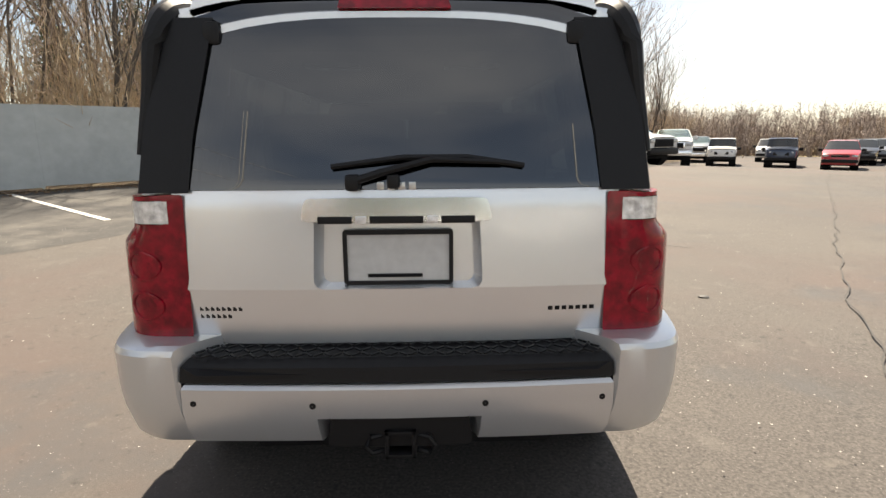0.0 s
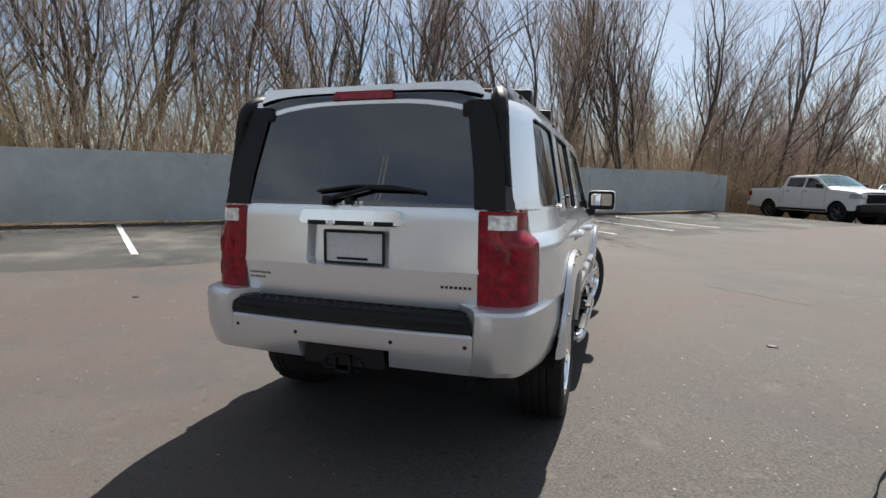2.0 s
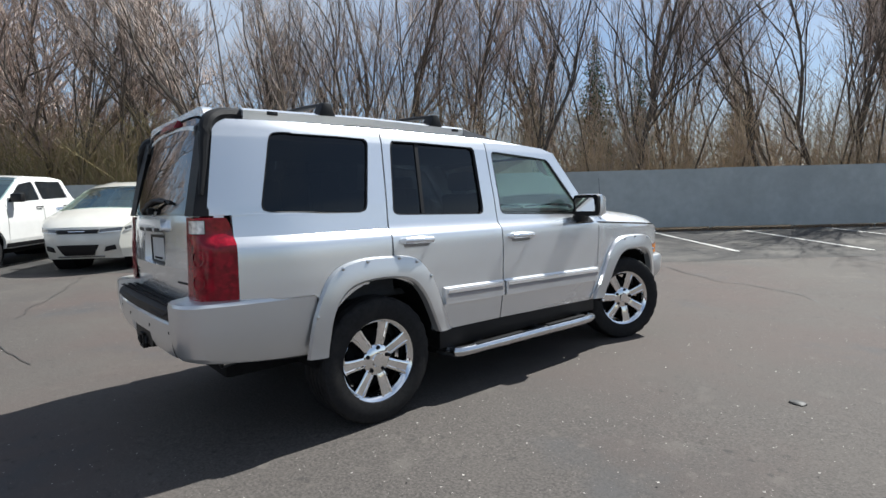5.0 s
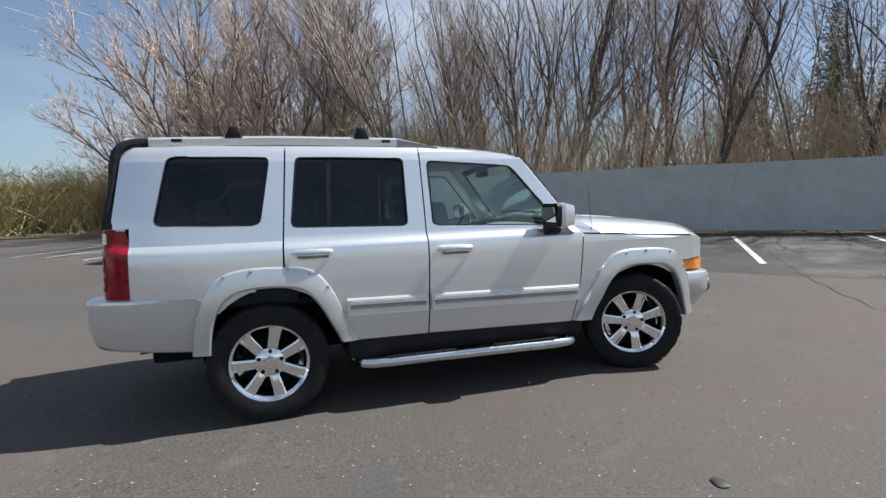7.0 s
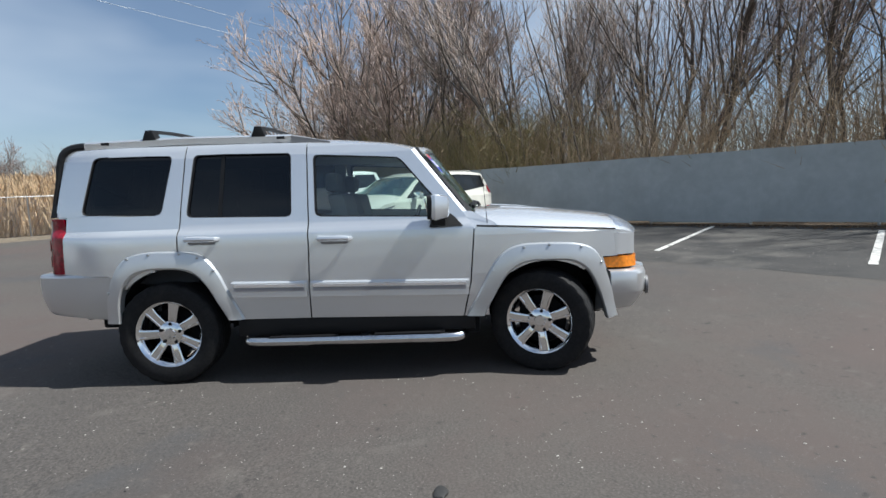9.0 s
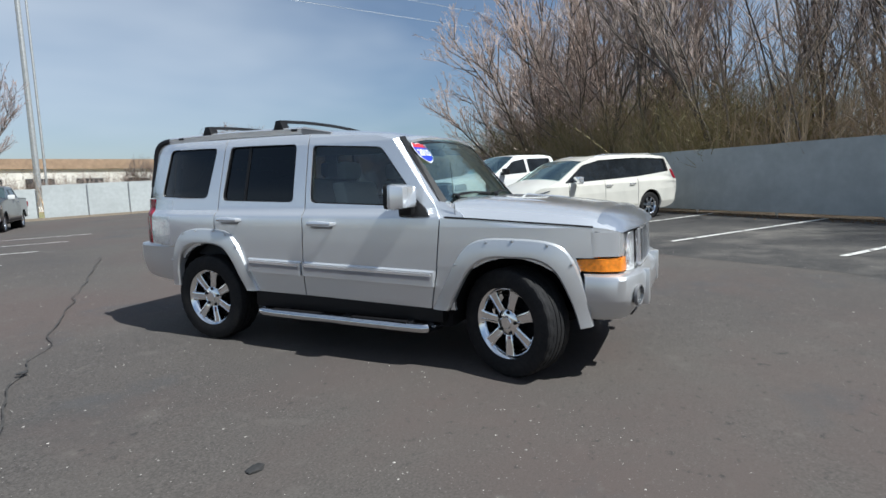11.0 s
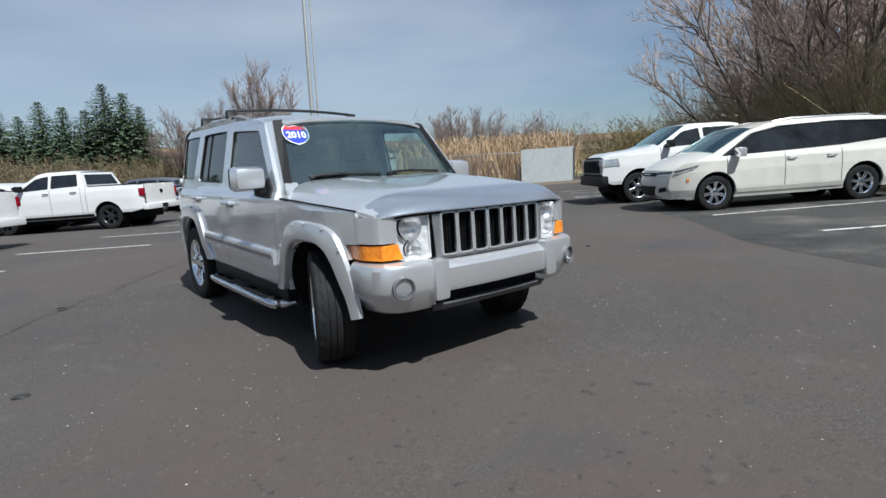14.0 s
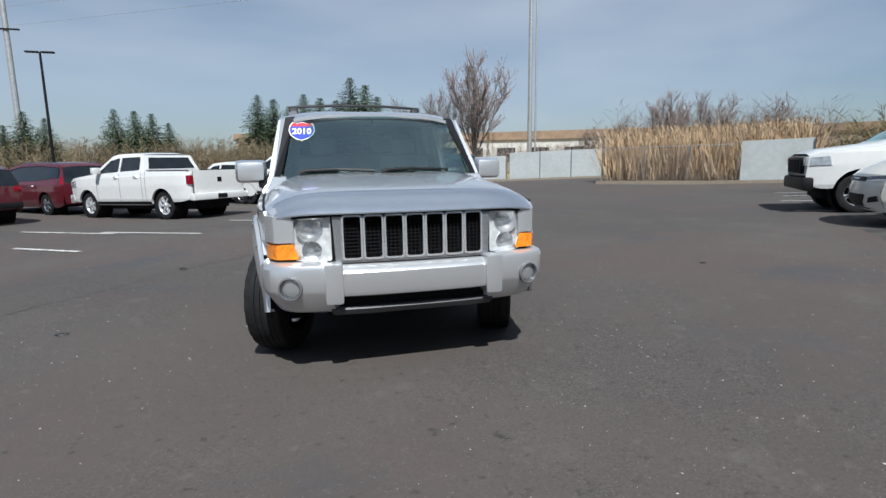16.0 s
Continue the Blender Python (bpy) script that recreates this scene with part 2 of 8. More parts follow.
def lathe(bm, profile, sides=40, m=None):
    """Turns (radius, along) about the x axis."""
    rings = [[bm.verts.new((x, r * math.cos(a), r * math.sin(a))) for a in (2 * math.pi * k / sides for k in range(sides))] for r, x in profile]
    for a, b in zip(rings, rings[1:]):
        for k in range(sides):
            bm.faces.new((a[k], a[(k + 1) % sides], b[(k + 1) % sides], b[k]))
    v = [a for ring in rings for a in ring]
    if m:
        bmesh.ops.transform(bm, matrix=m, verts=v)
    return rings


def prism(bm, outline, place, thick):
    """A plate: outline in (u, v), place(u, v, w) -> point, w from 0 to thick."""
    a = [bm.verts.new(place(u, v, 0.0)) for u, v in outline]
    b = [bm.verts.new(place(u, v, thick)) for u, v in outline]
    bm.faces.new(a)
    bm.faces.new(b[::-1])
    for k in range(len(a)):
        j = (k + 1) % len(a)
        bm.faces.new((a[k], b[k], b[j], a[j]))


def rounded(points, radius, steps=4):
    """A polygon with its corners rounded."""
    res, n = [], len(points)
    for i in range(n):
        p, a, b = Vector(points[i]), Vector(points[i - 1]), Vector(points[(i + 1) % n])
        r = min(radius, 0.45 * (a - p).length, 0.45 * (b - p).length)
        s, e = p + r * (a - p).normalized(), p + r * (b - p).normalized()
        for k in range(steps + 1):
            t = k / steps
            q = (1 - t) ** 2 * s + 2 * t * (1 - t) * p + t * t * e
            res.append((q.x, q.y))
    return res


def circle(cy, cz, r, n=36, squash=1.0):
    return [(cy + r * math.cos(2 * math.pi * k / n), cz + squash * r * math.sin(2 * math.pi * k / n)) for k in range(n)]


def spans(poly, z):
    ys = []
    for (y0, z0), (y1, z1) in zip(poly, poly[1:] + poly[:1]):
        if (z0 <= z) != (z1 <= z):
            ys.append(y0 + (z - z0) / (z1 - z0) * (y1 - y0))
    ys.sort()
    return list(zip(ys[::2], ys[1::2]))


def less(keep, cut):
    for a, b in cut:
        nxt = []
        for c, d in keep:
            if b <= c or a >= d:
                nxt.append((c, d))
            else:
                if a > c + 1e-5:
                    nxt.append((c, a))
                if b < d - 1e-5:
                    nxt.append((b, d))
        keep = nxt
    return keep


def sheet(bm, outer, holes, surface, thick, step=0.03, across=0.12):
    """Fills a polygon in (y, z), less its holes, in thin rows, lays it on surface(y, z) -> point and gives it thickness to the inside (thick along -x)."""
    lo, hi = min(z for _, z in outer), max(z for _, z in outer)
    marks = {round(z, 5) for poly in [outer, *holes] for _, z in poly if lo <= z <= hi}
    marks |= {round(lo + (hi - lo) * k / max(1, round((hi - lo) / step)), 5) for k in range(max(1, round((hi - lo) / step)) + 1)}
    zs = [z for z in sorted(marks)]
    rows = [zs[0]]
    for z in zs[1:]:
        if z - rows[-1] > 0.004:
            rows.append(z)
    faces = []
    for z0, z1 in zip(rows, rows[1:]):
        e = 0.02 * (z1 - z0)
        cuts = []
        for z in (z0 + e, z1 - e):
            keep = spans(outer, z)
            for h in holes:
                keep = less(keep, spans(h, z))
            cuts.append(keep)
        if len(cuts[0]) != len(cuts[1]):
            zm = (z0 + z1) / 2
            keep = spans(outer, zm)
            for h in holes:
                keep = less(keep, spans(h, zm))
            cuts = [keep, keep]
        for (a0, b0), (a1, b1) in zip(*cuts):
            k = max(1, math.ceil(max(b0 - a0, b1 - a1) / across))
            low = [bm.verts.new(surface(a0 + (b0 - a0) * i / k, z0)) for i in range(k + 1)]
            top = [bm.verts.new(surface(a1 + (b1 - a1) * i / k, z1)) for i in range(k + 1)]
            for i in range(k):
                faces.append(bm.faces.new((low[i], low[i + 1], top[i + 1], top[i])))
    bmesh.ops.remove_doubles(bm, verts=bm.verts[:], dist=0.0012)
    if thick:
        kept = [fa for fa in bm.faces]
        rim = [e for e in bm.edges if e.is_boundary]
        twin = {}
        for v in bm.verts[:]:
            n = Vector((-1 if v.co.x > 0 else 1, 0, 0))
            twin[v] = v.co + n * thick
        twin = {v: bm.verts.new(c) for v, c in twin.items()}
        for fa in kept:
            bm.faces.new([twin[v] for v in reversed(fa.verts)])
        for e in rim:
            a, b = e.verts
            try:
                bm.faces.new((a, b, twin[b], twin[a]))
            except ValueError:
                pass


def skin(bm, stations, n=13, power=2.6, thick=0.0):
    """A cross-wise skin over stations of (y, z at the edge, half width, crown at the middle)."""
    rows = []
    for y, z, w, crown in stations:
        rows.append([bm.verts.new((w * u, y, z + crown * (1 - abs(u) ** power))) for u in (2 * k / (n - 1) - 1 for k in range(n))])
    for a, b in zip(rows, rows[1:]):
        for k in range(n - 1):
            bm.faces.new((a[k], a[k + 1], b[k + 1], b[k]))
    if thick:
        low = [[bm.verts.new(v.co - Vector((0, 0, thick))) for v in r] for r in rows]
        for a, b in zip(low, low[1:]):
            for k in range(n - 1):
                bm.faces.new((a[k + 1], a[k], b[k], b[k + 1]))
        for u, d in ((rows[0], low[0]), (rows[-1][::-1], low[-1][::-1])):
            for k in range(n - 1):
                bm.faces.new((u[k + 1], u[k], d[k], d[k + 1]))
        for s in (0, -1):
            for i in range(len(rows) - 1):
                q = (rows[i][s], rows[i + 1][s], low[i + 1][s], low[i][s])
                bm.faces.new(q if s else q[::-1])


def mirror_x(bm):
    for v in bm.verts:
        v.co.x = -v.co.x
    bmesh.ops.reverse_faces(bm, faces=bm.faces[:])


def path_at(table, t):
    """Piecewise straight line through (t, value) pairs."""
    if t <= table[0][0]:
        return table[0][1]
    for (a, va), (b, vb) in zip(table, table[1:]):
        if t <= b:
            return va + (t - a) / (b - a) * (vb - va)
    return table[-1][1]


def writing(name, text, size, mat, m, parent, thick=0.001, bold=0.0, label=""):
    """Lettering of the built-in font as a mesh of its own."""
    curve = bpy.data.curves.new(name, "FONT")
    curve.body, curve.size, curve.extrude, curve.offset = text, size, thick, bold
    curve.align_x, curve.align_y = "CENTER", "CENTER"
    curve.resolution_u = 3
    ob = bpy.data.objects.new("lettering", curve)
    scene.collection.objects.link(ob)
    me = bpy.data.meshes.new_from_object(ob.evaluated_get(bpy.context.evaluated_depsgraph_get()))
    bpy.data.objects.remove(ob)
    bpy.data.curves.remove(curve)
    me.transform(m)
    me.materials.clear()
    me.materials.append(mat)
    made = new(name, me)
    made.parent = parent
    return tagged(made, label)

# ---- ground, lot and fence ----
def rise(x, y):
    """The lot is level under the car, climbs gently to the fence and falls away on the other side and past the fence's end."""
    s = -0.743 * x + 0.67 * y
    past = min(max(0.67 * (x + 4.1) + 0.743 * (y - 15.1) - 14.0, 0.0), 16.0)
    z = 0.031 * min(max(s - 2.9, 0.0), 10.6) * (1 - past / 16.0) - 0.034 * min(max(-1.0 - s, 0.0), 11.0) - 0.045 * past
    far = max(0.0, math.hypot(x, y) - 60)
    return z + 0.01 * far * 0.3


ASPHALT = material("worn_asphalt", (0.066, 0.059, 0.054), 0.85, grain=(70, 8), vary=0.42, bump=0.3, bump_scale=200, spec=0.35,
                   second=[((0.092, 0.082, 0.072), 0.16, 0.42, 0.72), ((0.046, 0.045, 0.044), 0.45, 0.5, 0.75), ((0.112, 0.102, 0.091), 1.6, 0.6, 0.8), ((0.080, 0.063, 0.0565), 0.22, 0.46, 0.60), ((0.058, 0.057, 0.058), 0.5, 0.56, 0.68), ((0.098, 0.088, 0.078), 9.0, 0.60, 0.74), ((0.038, 0.035, 0.033), 14.0, 0.60, 0.72)], spots=((0.165, 0.150, 0.138), 42.0, 0.13))
OLD_ASPHALT = material("patched_asphalt", (0.046, 0.044, 0.042), 0.88, grain=(90, 6), vary=0.25, bump=0.25, bump_scale=260, spec=0.35,
                       second=[((0.120, 0.112, 0.100), 0.55, 0.47, 0.66), ((0.022, 0.022, 0.023), 0.8, 0.5, 0.7)])
SEAM = material("worn_seam", (0.040, 0.037, 0.034), 0.85, grain=(20, 4), vary=0.4)
SEAL = material("crack_sealer", (0.030, 0.029, 0.028), 0.6, grain=(20, 4), vary=0.3)
EARTH = material("dry_earth_and_litter", (0.16, 0.12, 0.08), 0.95, grain=(9, 8), vary=0.5, bump=0.5, bump_scale=20, second=((0.08, 0.06, 0.04), 0.7, 0.4, 0.7))
FIELD = material("dry_field_grass", (0.30, 0.23, 0.12), 0.95, grain=(2.5, 8), vary=0.35, second=((0.10, 0.14, 0.04), 0.06, 0.5, 0.62))
FENCE = material("grey_fence_paint", (0.41, 0.435, 0.43), 0.65, grain=(5, 8), vary=0.07, second=((0.33, 0.35, 0.345), 0.9, 0.45, 0.75), bump=0.06, bump_scale=60)


def lay(bm, xs, ys, height, lift=0.0):
    grid = [[bm.verts.new((x, y, height(x, y) + lift)) for y in ys] for x in xs]
    for i in range(len(xs) - 1):
        for j in range(len(ys) - 1):
            bm.faces.new((grid[i][j], grid[i + 1][j], grid[i + 1][j + 1], grid[i][j + 1]))


bm = bmesh.new()
ticks = [-3000, -1200, -500, -250, -150, -100] + [-80 + 4 * k for k in range(10)] + [-40 + 1.0 * k for k in range(81)] + [44 + 4 * k for k in range(10)] + [100, 150, 250, 500, 1200, 3000]
lay(bm, ticks, ticks, lambda x, y: rise(x, y) - 0.06)
part("ground", bm, FIELD, None)
tagged(bpy.data.objects["ground"], "flat dry tan grassland reaching the horizon", "ground", kind="structure")

# the asphalt lot, with its edge along the fence
ALONG, OVER = Vector((0.67, 0.743, 0)), Vector((-0.743, 0.67, 0))
FOOT = Vector((-4.1, 15.1, 0))


def by_fence(a, s, z=0.0):
    """A place a metres along the fence from its middle and s metres behind it."""
    p = FOOT + a * ALONG + s * OVER
    return Vector((p.x, p.y, rise(p.x, p.y) + z))


bm = bmesh.new()
rows = [[bm.verts.new(by_fence(-46 + 1.5 * i, -s)) for s in (0.25, 2, 4, 6, 8, 9.5, 11, 13, 16, 20, 25, 30, 36, 42, 50, 60, 75)] for i in range(66)]
for a, b in zip(rows, rows[1:]):
    for k in range(len(a) - 1):
        bm.faces.new((a[k], b[k], b[k + 1], a[k + 1]))
lot = part("parking_lot", bm, ASPHALT, None)
tagged(lot, "worn grey asphalt parking lot with faded patches and grit", "pavement", kind="structure")
# ---- the silver four-wheel-drive wagon ----
SIDE = [(0.40, 0.885), (0.47, 0.905), (0.60, 0.925), (0.75, 0.933), (0.90, 0.934), (1.04, 0.931), (1.095, 0.926), (1.112, 0.918), (1.13, 0.893), (1.145, 0.884), (1.20, 0.873), (1.30, 0.858), (1.66, 0.785), (1.72, 0.762), (1.755, 0.735), (1.775, 0.70)]


def half(y, z):
    """Half the body's width."""
    w = path_at(SIDE, z)
    if y < 0.78:
        w -= 0.12 * ((0.78 - y) / 0.56) ** 2
    if y > 3.95:
        w -= 0.075 * ((y - 3.95) / 0.5) ** 2
    return w


def right(y, z):
    return Vector((half(y, z), y, z))


car = thing("sport_utility_wagon", "silver boxy four-wheel-drive wagon with its liftgate shut, parked on asphalt", "car")
ARCH_R, ARCH_F = (1.14, 0.40), (3.89, 0.40)
REAR_AXLE, FRONT_AXLE, HUB = 1.10, 3.87, 0.375


def arch(c, r, top):
    return [(c[0] + r * math.cos(a) * (1.0 + 0.10 * abs(math.sin(2 * a))), c[1] + top * math.sin(a)) for a in (math.pi * k / 20 for k in range(21))] + [(c[0] - r, 0.1), (c[0] + r, 0.1)]


hole_r, hole_f = arch(ARCH_R, 0.40, 0.46), arch(ARCH_F, 0.42, 0.43)
Q_WIN = rounded([(0.47, 1.265), (1.09, 1.245), (1.17, 1.685), (0.565, 1.69)], 0.05)
R_WIN = rounded([(1.27, 1.225), (2.045, 1.205), (2.045, 1.675), (1.325, 1.685)], 0.045)
F_WIN = rounded([(2.215, 1.20), (3.215, 1.165), (2.84, 1.615), (2.205, 1.655)], 0.045)


def both(name, build, mat, parent, label="", smooth=30.0):
    obs = []
    for s in (1, -1):
        bm = bmesh.new()
        build(bm)
        if s < 0:
            mirror_x(bm)
        obs.append(part(name, bm, mat, parent, label, smooth))
    return obs


QUARTER = [(0.330, 0.82), (0.70, 0.82), (0.80, 0.72), (1.205, 0.72), (1.215, 1.10), (1.262, 1.752), (0.345, 1.752), (0.302, 1.70), (0.228, 1.256), (0.338, 1.256)]
RDOOR = [(1.225, 0.72), (1.42, 0.55), (1.56, 0.465), (2.15, 0.46), (2.165, 1.0), (2.155, 1.745), (1.272, 1.752), (1.225, 1.10)]
FDOOR = [(2.16, 0.46), (3.275, 0.435), (3.33, 0.69), (3.365, 1.08), (3.30, 1.19), (2.93, 1.665), (2.80, 1.70), (2.165, 1.745), (2.175, 1.0)]
FENDER = [(3.285, 0.435), (3.55, 0.435), (3.60, 0.75), (4.2, 0.75), (4.33, 0.745), (4.30, 0.838), (4.41, 0.838), (4.41, 1.0), (4.40, 1.021), (3.375, 1.088), (3.34, 0.69)]
body = new("body")
body.parent = car
both("quarter_panel", lambda bm: sheet(bm, QUARTER, [Q_WIN, hole_r], right, 0.03), SILVER, body)
rear_doors = both("rear_door", lambda bm: sheet(bm, RDOOR, [R_WIN, hole_r], right, 0.04), SILVER, car)
front_doors = both("front_door", lambda bm: sheet(bm, FDOOR, [F_WIN], right, 0.04), SILVER, car)
both("fender", lambda bm: sheet(bm, FENDER, [hole_f], right, 0.03), SILVER, body)


def inset(p, d):
    c = Vector((sum(a for a, _ in p) / len(p), sum(b for _, b in p) / len(p)))
    return [tuple(c + (Vector(q) - c) * (1 - d)) for q in p]


def pane(poly, grow, depth):
    return lambda bm: sheet(bm, inset(poly, -grow), [], lambda y, z: right(y, z) - Vector((depth, 0, 0)), 0.0, 0.05, 0.2)


def seal(poly, w):
    return lambda bm: sheet(bm, inset(poly, -0.012), [inset(poly, w)], lambda y, z: right(y, z) - Vector((0.006, 0, 0)), 0.012, 0.03, 0.1)


for ob in both("side_glass", pane(Q_WIN, 0.03, 0.014), TINT, body, "dark privacy glass"):
    pass
for poly, doors, mat, label in ((R_WIN, rear_doors, TINT, "dark privacy glass"), (F_WIN, front_doors, GLASS, "clear glass")):
    for s, door in zip((1, -1), doors):
        bm = bmesh.new()
        pane(poly, 0.03, 0.02)(bm)
        bm2 = bmesh.new()
        seal(poly, 0.035)(bm2)
        if s < 0:
            mirror_x(bm), mirror_x(bm2)
        part("window_glass", bm, mat, door, label)
        part("window_seal", bm2, PLASTIC, door, "black rubber seal")
for s, door in zip((1, -1), rear_doors):
    bm = bmesh.new()
    prism(bm, [(1.500, 1.215), (1.525, 1.215), (1.552, 1.68), (1.527, 1.68)], lambda u, v, w: Vector((half(u, v) - 0.010 - w, u, v)), 0.02)
    if s < 0:
        mirror_x(bm)
    part("window_divider", bm, PLASTIC, door, "black window divider")
both("window_seal", seal(Q_WIN, 0.03), PLASTIC, body, "black rubber seal")


# roof, hood and screen
def roof_edge(y):
    return path_at([(0.30, 1.752), (1.26, 1.762), (2.15, 1.748), (2.80, 1.705), (2.96, 1.672)], y)


bm = bmesh.new()
stations = []
for k in range(24):
    y = 0.30 + (2.97 - 0.30) * k / 23
    z = roof_edge(y)
    stations.append((y, z - 0.012, half(y, z) + 0.001 - (0.05 if y > 2.93 else 0), path_at([(0.30, 0.060), (0.5, 0.070), (2.4, 0.070), (2.7, 0.060), (2.97, 0.046)], y)))
skin(bm, stations, 25, 5.0, 0.02)
part("roof", bm, SILVER, body)

HOOD = [(3.39, 1.092, 0.893, 0.128), (3.60, 1.082, 0.892, 0.134), (3.90, 1.064, 0.888, 0.130), (4.14, 1.050, 0.875, 0.120), (4.30, 1.040, 0.870, 0.110), (4.40, 1.032, 0.858, 0.100), (4.47, 1.022, 0.842, 0.084), (4.53, 1.008, 0.822, 0.060)]
bm = bmesh.new()
skin(bm, HOOD, 33, 7.0, 0.025)
hood = part("hood", bm, SILVER, car)
for s in (1, -1):
    bm = bmesh.new()
    for k in range(2):
        tube(bm, [(s * (0.50 - 0.05 * k), 3.60, 1.211), (s * (0.47 - 0.05 * k), 3.9, 1.187), (s * (0.42 - 0.05 * k), 4.3, 1.131)], 0.010, 8)
    part("hood_crease", bm, SILVER, hood)
for s in (1, -1):
    bm = bmesh.new()
    tube(bm, [(s * (w + 0.006), y, z + 0.002) for y, z, w, _ in HOOD[:6]], 0.006, 6)
    part("hood_seam", bm, DARK, hood, "dark seam along the hood")
bm = bmesh.new()
lathe(bm, [(0.0005, 0.022), (0.010, 0.018), (0.013, 0.0)], 12, Matrix.Translation((0.884, 3.47, 1.076)) @ pose(0, 0, 0, 0, -90, 0))
aerial = part("aerial_base", bm, PLASTIC, car, "black aerial base")
bm = bmesh.new()
tube(bm, [(0.884, 3.47, 1.09), (0.882, 3.455, 1.28), (0.880, 3.44, 1.47)], [0.0028, 0.0020, 0.0014], 6)
part("aerial_rod", bm, PLASTIC, aerial, "thin black aerial rod")
bm = bmesh.new()
lip = [(4.43, 1.033, 0.848, 0.101), (4.485, 1.029, 0.840, 0.098), (4.54, 1.024, 0.830, 0.084), (4.61, 1.014, 0.815, 0.062), (4.655, 1.004, 0.802, 0.040), (4.678, 0.995, 0.792, 0.025)]
skin(bm, lip, 33, 7.0, 0.008)
for v in bm.verts:
    v.co.y -= 0.115 * abs(v.co.x / 0.79) ** 3 * max(0, (v.co.y - 4.40) / 0.278)
part("bug_deflector", bm, DEFLECTOR, car, "bright bug deflector along the hood edge")
bm = bmesh.new()
skin(bm, [(3.30, 1.165, 0.76, 0.01), (3.40, 1.15, 0.80, 0.04), (3.46, 1.14, 0.80, 0.06)], 13, 4.0, 0.03)
part("cowl", bm, PLASTIC, body, "black plastic cowl")

SCREEN_LOW, SCREEN_TOP = (3.36, 1.20, 0.77), (2.955, 1.672, 0.655)
bm = bmesh.new()
skin(bm, [(3.36 + (2.955 - 3.36) * t, 1.185 + (1.690 - 1.185) * t, 0.805 + (0.69 - 0.805) * t, 0.035 + 0.02 * t) for t in (0.115 * k for k in range(9))], 21, 2.4)
for v in bm.verts:
    u = v.co.x / 0.78
    v.co.y += 0.10 * (1 - u * u) - 0.02
windscreen = part("windscreen", bm, SCREEN, body, "clear laminated windscreen")


def pillar(bm):
    a = [Vector((0.855, 3.30, 1.175)), Vector((0.838, 3.335, 1.183)), Vector((0.79, 3.345, 1.20)), Vector((0.835, 3.28, 1.19))]
    b = [Vector((0.768, 2.93, 1.664)), Vector((0.728, 2.955, 1.678)), Vector((0.66, 2.95, 1.682)), Vector((0.73, 2.88, 1.666))]
    va, vb = [bm.verts.new(p) for p in a], [bm.verts.new(p) for p in b]
    for k in range(4):
        bm.faces.new((va[k], va[(k + 1) % 4], vb[(k + 1) % 4], vb[k]))
    bm.faces.new(va), bm.faces.new(vb[::-1])


def screen_edge(bm):
    """Black border that covers the pillar's face beside the glass."""
    low, low_in = Vector((0.834, 3.340, 1.188)), Vector((0.782, 3.362, 1.205))
    top, top_in = Vector((0.725, 2.960, 1.680)), Vector((0.652, 2.968, 1.690))
    n = (top - low).cross(low_in - low).normalized()
    n *= 1 if n.y > 0 else -1
    ring = [bm.verts.new(p + n * d) for d in (0.005, -0.004) for p in (low, low_in, top_in, top)]
    for f in ((0, 1, 2, 3), (7, 6, 5, 4), (0, 4, 5, 1), (1, 5, 6, 2), (2, 6, 7, 3), (3, 7, 4, 0)):
        bm.faces.new([ring[k] for k in f])
    bmesh.ops.recalc_face_normals(bm, faces=bm.faces)


both("windscreen_pillar", pillar, SILVER, body)
both("screen_edge", screen_edge, PLASTIC, body, "black screen border")
both("cowl_corner", lambda bm: prism(bm, rounded([(3.27, 1.205), (3.33, 1.07), (3.56, 1.07), (3.52, 1.115), (3.42, 1.165), (3.36, 1.20)], 0.015), lambda u, v, w: Vector((half(u, min(v, 1.12)) - 0.03 - w - 0.35 * max(0, v - 1.12), u, v)), 0.11), SILVER, body)
bm = bmesh.new()
skin(bm, [(2.90, 1.672, 0.69, 0.054), (2.985, 1.668, 0.668, 0.046), (3.005, 1.655, 0.66, 0.044)], 21, 4.0, 0.02)
for v in bm.verts:
    u = v.co.x / 0.78
    v.co.y += 0.07 * (1 - u * u) * max(0, (v.co.y - 2.90) / 0.105)
part("roof_header", bm, SILVER, body)
bm = bmesh.new()
skin(bm, [(2.99, 1.652, 0.655, 0.046), (3.03, 1.615, 0.66, 0.048)], 21, 3.0, 0.004)
for v in bm.verts:
    u = v.co.x / 0.78
    v.co.y += 0.10 * (1 - u * u) - 0.03
part("screen_shade_band", bm, PLASTIC, body, "black upper screen border")

# dark core under the skin
bm = bmesh.new()
box(bm, (-0.80, 1.62, 0.28), (0.80, 3.40, 0.46), 0.02)
box(bm, (-0.52, 0.35, 0.34), (0.52, 4.40, 0.60), 0.03)
box(bm, (-0.50, 3.42, 0.50), (0.50, 4.44, 0.98), 0.03)
box(bm, (-0.86, 3.40, 0.90), (0.86, 4.36, 1.0), 0.02)
part("underbody", bm, DARK, car, "dark underbody")


